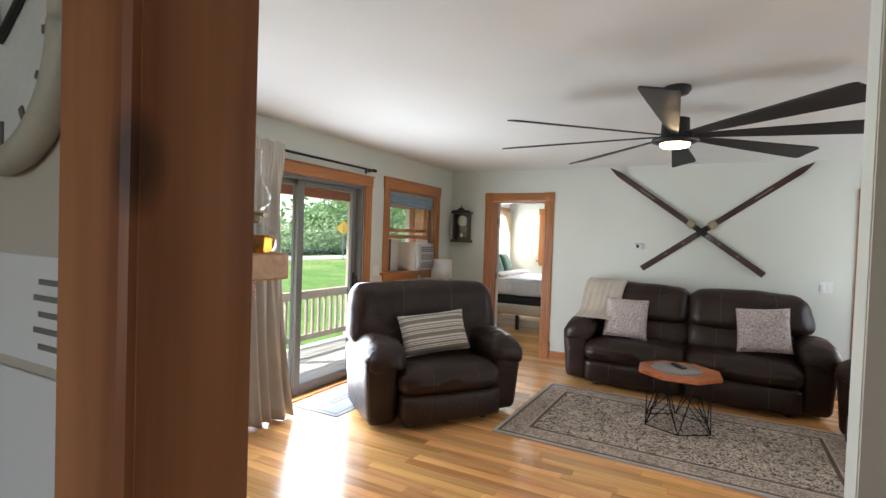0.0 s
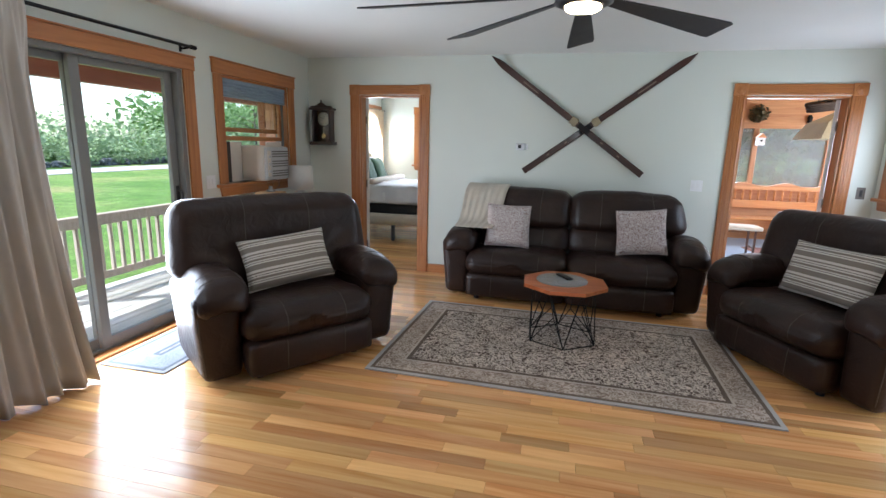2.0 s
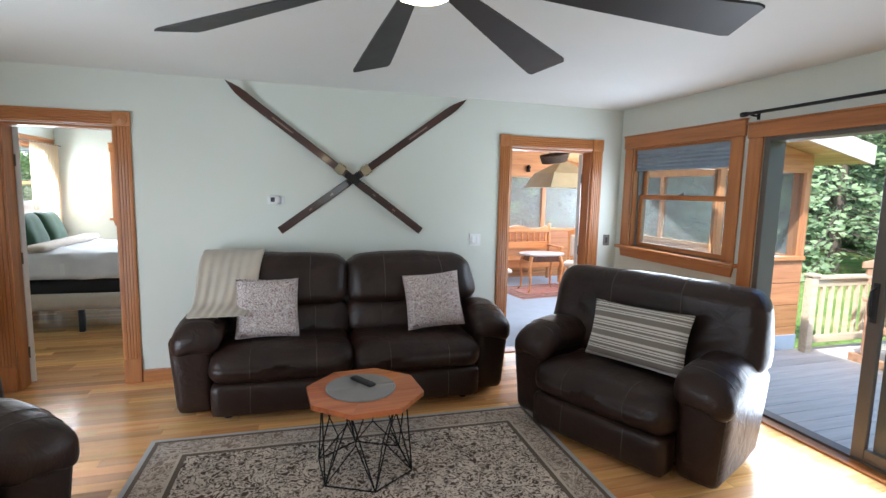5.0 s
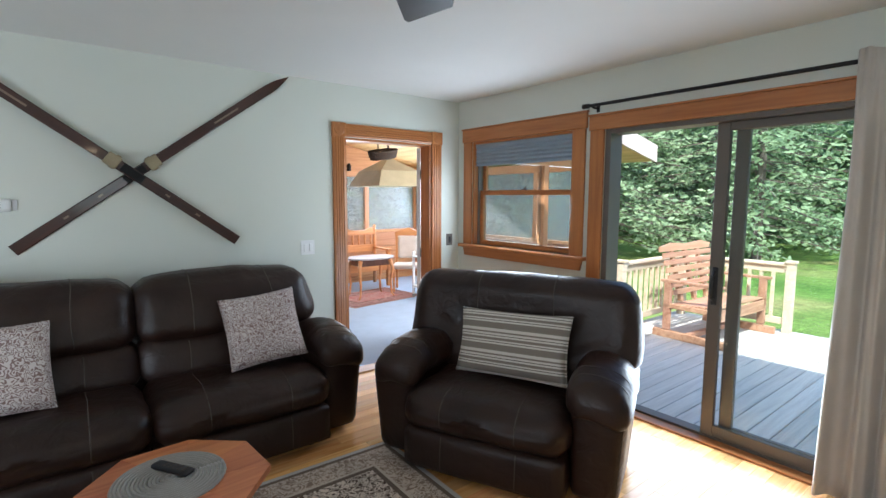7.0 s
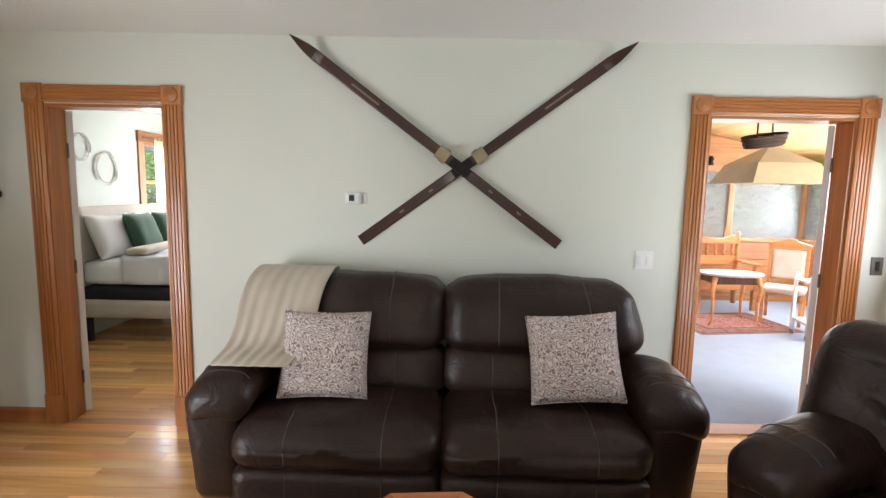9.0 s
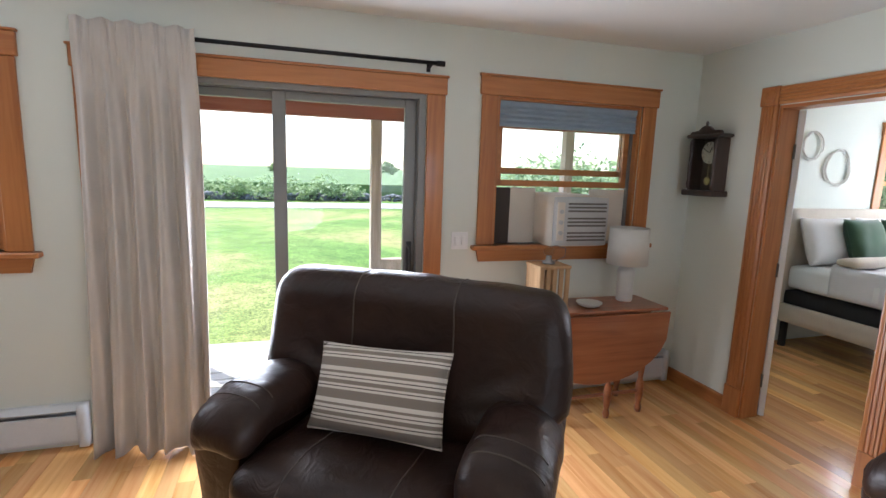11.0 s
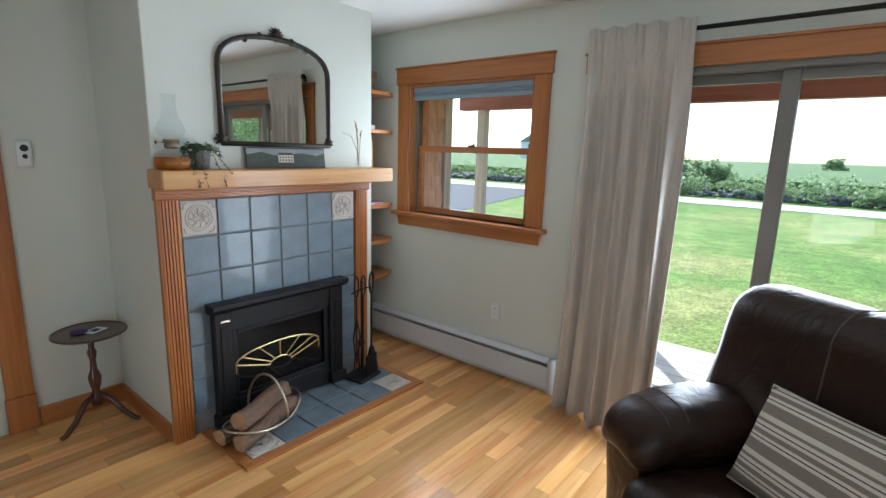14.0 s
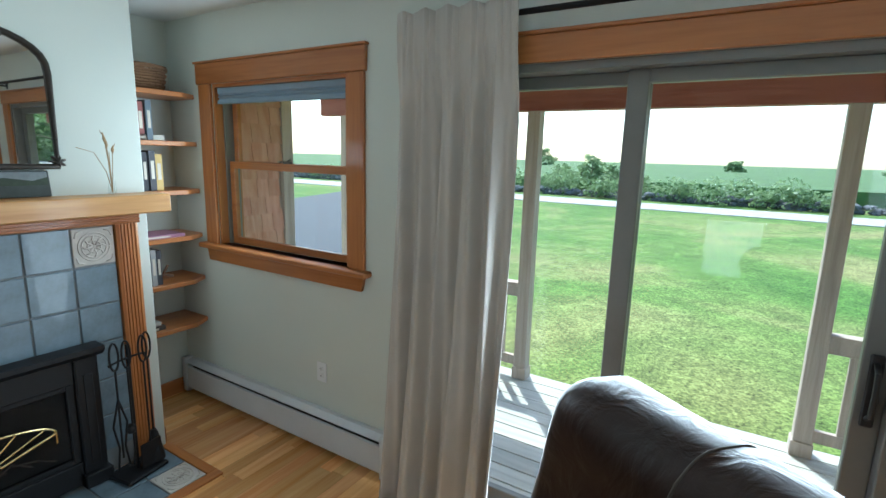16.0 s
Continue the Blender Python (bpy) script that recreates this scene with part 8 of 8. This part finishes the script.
# ---- house outside, porch and deck ----
SHINGLE = wood("cedar_shingle", (0.56, 0.27, 0.18), (0.70, 0.42, 0.31), 2, 0.8, by_object=0.14)
def shingles(parent_name, m, width, z0, z1, label):
    """Courses of cedar shingles on a wall that faces -y."""
    t = thing(parent_name, label, "siding", m, kind="structure")
    meshes = [mesh_of("shingle", bm_prism(bmesh.new(), [(0, 0.0), (0, -0.026), (w - 0.004, -0.026), (w - 0.004, 0.0)], 0, 0.155), SHINGLE) for w in (0.10, 0.13, 0.16)]
    for me in meshes:
        for v in me.vertices:
            if v.co.z > 0.1 and v.co.y < -0.01:
                v.co.y = -0.006
    rng = random.Random(6)
    z, k = z0, 0
    while z < z1:
        x = 0.0
        while x < width - 0.02:
            i = rng.randrange(3)
            w = (0.10, 0.13, 0.16)[i]
            if x + w > width:
                i, w = 0, 0.10
                if x + w > width + 0.03:
                    break
            ob = new("shingle", meshes[i])
            ob.parent = t
            ob.matrix_basis = pose(x, 0, z)
            x += w
        z += 0.128
    return t


wall("wall_bump_south", 'x', 0.70, 1.18, -3.36, -2.775, -0.55, 2.75, [], PORCH_GREY, "house wall that stands out beside the porch")
shingles("siding_south", pose(-2.785, 1.182, 0, 0, 0, 180), 0.52, 0.2, 2.3, "red cedar shingle siding beside the porch")
solid("corner_board_south", box((-3.40, 1.12, -0.5), (-3.30, 1.215, 2.5), 0.004), PORCH_GREY, "weathered corner board of the house", "trim", kind="structure")
shingles("siding_north", pose(BX0 - 0.16, BY0 - 0.002, 0, 0, 0, 0), 0.52, 0.2, 2.3, "red cedar shingle siding beyond the porch")
solid("corner_board_north", box((BX0 - 0.22, BY0 - 0.03, -0.5), (BX0 - 0.13, BY0 + 0.07, 2.5), 0.004), CEDAR, "cedar corner board of the house", "trim", kind="structure")
DZ = -0.12
pd = thing("porch_deck", "sunlit weathered board porch floor", "deck", kind="structure")
board = mesh_of("deck_board", box((-0.068, 0.2, -0.03), (0.068, 8.6, 0.0), 0.004), DECK_W)
x = -2.86
while x > -4.55:
    ob = new("deck_board", board)
    ob.parent = pd
    ob.matrix_basis = pose(x, 0, DZ)
    x -= 0.143
part("rim_joist", box((-4.53, 0.2, -0.36), (-4.49, 8.6, DZ - 0.031)), PORCH_GREY, pd)
PX = -4.40
for y in (0.85, 2.76, 4.67, 6.75, 8.5):
    p = thing("porch_post", "square weathered wooden porch post", "post", pose(PX, y, DZ), "porch posts")
    part("shaft", box((-0.05, -0.05, 0), (0.05, 0.05, 2.15), 0.004), PORCH_GREY, p)
    part("foot", box((-0.06, -0.06, 0), (0.06, 0.06, 0.1), 0.004), PORCH_GREY, p)
def railing(name, m, length, material, label, group, top=0.80, step=0.125, deep=False):
    """A railing along x from its first post: caps, rails and balusters."""
    t = thing(name, label, "railing", m, group)
    part("top_rail", box((0, -0.045, top - 0.035), (length, 0.045, top), 0.004), material, t)
    part("upper_rail", box((0, -0.018, top - 0.12), (length, 0.018, top - 0.036), 0.003), material, t)
    part("lower_rail", box((0, -0.018, 0.10), (length, 0.018, 0.18), 0.003), material, t)
    me = mesh_of("baluster", box((-0.018, -0.018, 0.181), (0.018, 0.018, top - 0.121), 0.002), material)
    n = int(length / step)
    for k in range(1, n):
        ob = new("baluster", me)
        ob.parent = t
        ob.matrix_basis = pose(length * k / n, 0, 0)
    return t


for y0, ln_ in ((4.72, 1.98), (6.80, 1.65), (0.90, 1.81)):
    railing("porch_railing", pose(PX, y0, DZ, 0, 0, 90), ln_, PORCH_GREY, "weathered wooden porch railing with square balusters", "porch railings", 0.81)
solid("porch_beam", box((PX - 0.06, 0.55, 2.03), (PX + 0.06, 8.7, 2.19), 0.004), wood("red_beam", (0.26, 0.07, 0.05), (0.38, 0.13, 0.09), 1, 0.6), "red-stained beam along the porch roof", "beam", kind="structure")
pc = bmesh.new()
k = 0
x = -2.78
while x > -4.85:
    z = 2.34 - (-2.78 - x) * 0.055
    bm_prism(pc, [(x, z), (x - 0.118, z - 0.0065), (x - 0.118, z + 0.0135), (x, z + 0.02)], 0.45, 8.8, Matrix(((1, 0, 0, 0), (0, 0, 1, 0), (0, 1, 0, 0), (0, 0, 0, 1))))
    x -= 0.122
solid("ceiling_porch", pc, CEILP, "golden board porch ceiling", "ceiling", kind="structure")
rf = bmesh.new()
bm_prism(rf, [(-2.78, 2.37), (-4.95, 2.25), (-4.95, 2.40), (-2.78, 2.56)], 0.40, 8.85, Matrix(((1, 0, 0, 0), (0, 0, 1, 0), (0, 1, 0, 0), (0, 0, 0, 1))))
solid("roof_porch", rf, surface("porch_roofing", (0.10, 0.095, 0.09), 0.95), "dark porch roof over the deck", "roof", kind="structure")
solid("roof_main", box((-3.2, -2.6, 2.76), (3.85, 10.9, 2.88)), surface("main_roofing", (0.09, 0.085, 0.08), 0.95), "dark main roof of the house", "roof", kind="structure")
solid("porch_fascia", box((-4.985, 0.40, 2.20), (-4.955, 8.85, 2.41), 0.003), CEDAR, "cedar fascia on the porch eave", "roof trim", kind="structure")

ed = thing("back_deck", "weathered board deck behind the house", "deck", kind="structure")
board = mesh_of("deck_board", box((XE + 0.17, -0.068, -0.03), (7.25, 0.068, 0.0), 0.004), wood("back_deck_boards", (0.50, 0.47, 0.41), (0.66, 0.62, 0.54), 0, 0.8, by_object=0.12))
y = 1.2
while y < 6.45:
    ob = new("deck_board", board)
    ob.parent = ed
    ob.matrix_basis = pose(0, y, SZ)
    y += 0.143
part("rim_joist", box((7.21, 1.15, -0.36), (7.25, 6.5, SZ - 0.031)), DECK_NEW, ed)
for x, y in ((7.12, 5.0), (7.12, 6.30), (5.55, 6.30)):
    p = thing("deck_post", "pale new pine deck post", "post", pose(x, y, SZ), "deck posts")
    part("shaft", box((-0.045, -0.045, 0), (0.045, 0.045, 0.86), 0.004), DECK_NEW, p)
    part("cap", box((-0.06, -0.06, 0.861), (0.06, 0.06, 0.89), 0.004), DECK_NEW, p)
railing("deck_railing", pose(7.12, 5.05, SZ, 0, 0, 90), 1.20, DECK_NEW, "pale new pine deck railing", "deck railings", 0.86)
railing("deck_railing", pose(5.60, 6.30, SZ), 1.47, DECK_NEW, "pale new pine deck railing", "deck railings", 0.86)

gb = thing("glider_bench", "wooden slatted porch glider bench on the deck", "bench", pose(6.36, 5.52, SZ, 0, 0, -3))
GLW = wood("glider_pine", (0.34, 0.17, 0.09), (0.54, 0.33, 0.20), 0, 0.6, by_object=0.15)
for k in range(7):
    part("seat_slat", box((-0.56, -0.28 + k * 0.075, 0.42 - 0.006 * k), (0.56, -0.215 + k * 0.075, 0.44 - 0.006 * k), 0.003), GLW, gb)
for k in range(6):
    z = 0.50 + k * 0.085
    part("back_slat", box((-0.56, 0.24 + k * 0.028, z), (0.56, 0.26 + k * 0.028, z + 0.062), 0.003), GLW, gb)
bm = bmesh.new()
bm_prism(bm, [(-0.58, 1.0), (0.58, 1.0), (0.58, 1.06), (0.35, 1.10), (0, 1.075), (-0.35, 1.10), (-0.58, 1.06)], 0, 0.022, Matrix(((1, 0, 0, 0), (0, 0, -1, 0.43), (0, 1, 0, 0), (0, 0, 0, 1))))
part("crest", bm, GLW, gb)
for x in (-0.3, 0.0, 0.3):
    bm = bmesh.new()
    bm_prism(bm, [(0.25, 0.40), (0.29, 0.40), (0.46, 1.02), (0.42, 1.02)], x - 0.03, x + 0.03, Matrix(((0, 0, 1, 0), (1, 0, 0, 0), (0, 1, 0, 0), (0, 0, 0, 1))))
    part("back_strut", bm, GLW, gb)
for x in (-0.62, 0.57):
    part("armrest", box((x, -0.34, 0.66), (x + 0.05 + 0.03, 0.36, 0.69), 0.005), GLW, gb)
    part("arm_post", box((x, -0.30, 0.10), (x + 0.05, -0.22, 0.66), 0.004), GLW, gb)
    part("rear_post", box((x, 0.24, 0.10), (x + 0.05, 0.32, 0.66), 0.004), GLW, gb)
    part("base_runner", box((x, -0.42, 0.0), (x + 0.05, 0.44, 0.09), 0.006), GLW, gb)
    part("side_rail", box((x, -0.30, 0.36), (x + 0.05, 0.32, 0.41), 0.004), GLW, gb)
part("front_apron", box((-0.56, -0.30, 0.28), (0.56, -0.28, 0.41), 0.004), GLW, gb)
part("base_bar", box((-0.57, 0.0, 0.03), (0.57, 0.06, 0.09), 0.004), GLW, gb)

sg = thing("road_sign", "yellow diamond road sign on a post", "road sign", pose(-24.6, 31.5, GZ))
bm = bmesh.new()
bm_tube(bm, (0, 0, 0), (0, 0, 2.8), 0.05)
part("post", bm, ALU, sg)
bm = bmesh.new()
bm_prism(bm, [(0, 1.9), (0.55, 2.5), (0, 3.1), (-0.55, 2.5)], -0.02, 0.02, pose(0, 0, 0, 0, 0, 35) @ Matrix(((1, 0, 0, 0), (0, 0, 1, 0), (0, 1, 0, 0), (0, 0, 0, 1))))
part("panel", bm, surface("sign_yellow", (0.75, 0.38, 0.02), 0.5, bump=0), sg)
hs = thing("farmhouse", "distant pale farmhouse with a grey roof", "house", pose(-120, -62, GZ, 0, 0, 20))
part("wall", box((-6, -4, 0), (6, 4, 5)), WHITE, hs)
bm = bmesh.new()
bm_prism(bm, [(-4.4, 5), (4.4, 5), (0, 8)], -6.3, 6.3, Matrix(((0, 0, 1, 0), (1, 0, 0, 0), (0, 1, 0, 0), (0, 0, 0, 1))))
part("roof", bm, ALU, hs)
for y in (-2, 1):
    for z in (1.2, 3.4):
        part("window", box((6.0, y, z), (6.05, y + 1, z + 1.2)), BLACK_MATT, hs)
stn = bmesh.new()
rr = random.Random(12)
for i in range(520):
    y = -45 + i * 0.17
    for _ in range(2):
        bmesh.ops.create_icosphere(stn, subdivisions=1, radius=rr.uniform(0.12, 0.28), matrix=Matrix.Translation((-31.6 + rr.gauss(0, 0.15), y, GZ + rr.uniform(0.0, 0.4))) @ Matrix.Diagonal((1.2, 1, 0.7, 1)))
solid("stone_wall", stn, surface("field_stone", (0.17, 0.165, 0.16), 0.95, vary=0.3), "low grey fieldstone wall along the road", "stone wall", kind="stuff")
# ---- floor boards ----
PW = 0.083
def board_rows(x0, x1, y0, y1, seed):
    """Random-length boards along x: (x, y, length)."""
    rng = random.Random(seed)
    rows = []
    y = y0
    while y < y1 - 0.01:
        x = x0 - rng.uniform(0.0, 0.7)
        while x < x1:
            ln = rng.choice((0.35, 0.5, 0.65, 0.8, 1.0, 1.25))
            a, b = max(x, x0), min(x + ln, x1)
            if b - a > 0.02:
                rows.append((a, y, b - a))
            x += ln
        y += PW
    return rows


def plank_bm(bm, x, y, ln):
    bm_prism(bm, [(x + 0.0006, y + 0.0007), (x + ln - 0.0006, y + 0.0007), (x + ln - 0.0006, y + PW - 0.0007), (x + 0.0006, y + PW - 0.0007)], -0.021, 0.0)


fl = thing("floor", "glossy golden maple strip floor", "floor", kind="structure")
Y_END = 0.66 + PW * math.ceil((YN - 0.012 - 0.66) / PW)
rows = board_rows(XW, XE, 0.66, YN - 0.002, 1)
near = [r for r in rows if -2.4 < r[0] < 1.6 and 1.9 < r[1] < 5.4]
near = sorted(near, key=lambda r: (r[0] + 0.6) ** 2 + (r[1] - 3.3) ** 2)[:295]
nearset = set(near)
shared = {}
for x, y, ln in near:
    key = round(ln, 3)
    if key not in shared:
        bm = bmesh.new()
        plank_bm(bm, 0, 0, ln)
        shared[key] = mesh_of("floor_board", bm, MAPLE)
    ob = new("floor_board", shared[key])
    ob.parent = fl
    ob.matrix_basis = pose(x, y, 0)
rest = bmesh.new()
for r in rows:
    if r not in nearset:
        plank_bm(rest, *r)
for r in board_rows(-1.1, 0.92, -2.0, 0.655, 3):
    plank_bm(rest, *r)
for r in board_rows(BX0, BX1, Y_END, BY1, 7):
    plank_bm(rest, *r)
o = part("floor_boards_rest", rest, MAPLE_REST, fl)
tagged(o, kind="stuff")
solid("threshold_sunroom", box((SUN_DOOR[0] + 0.019, YN + 0.004, -0.09), (SUN_DOOR[1] - 0.019, SY0 + 0.02, 0.012), 0.004), FIR_X, "fir threshold of the sunroom doorway", "threshold", kind="structure")
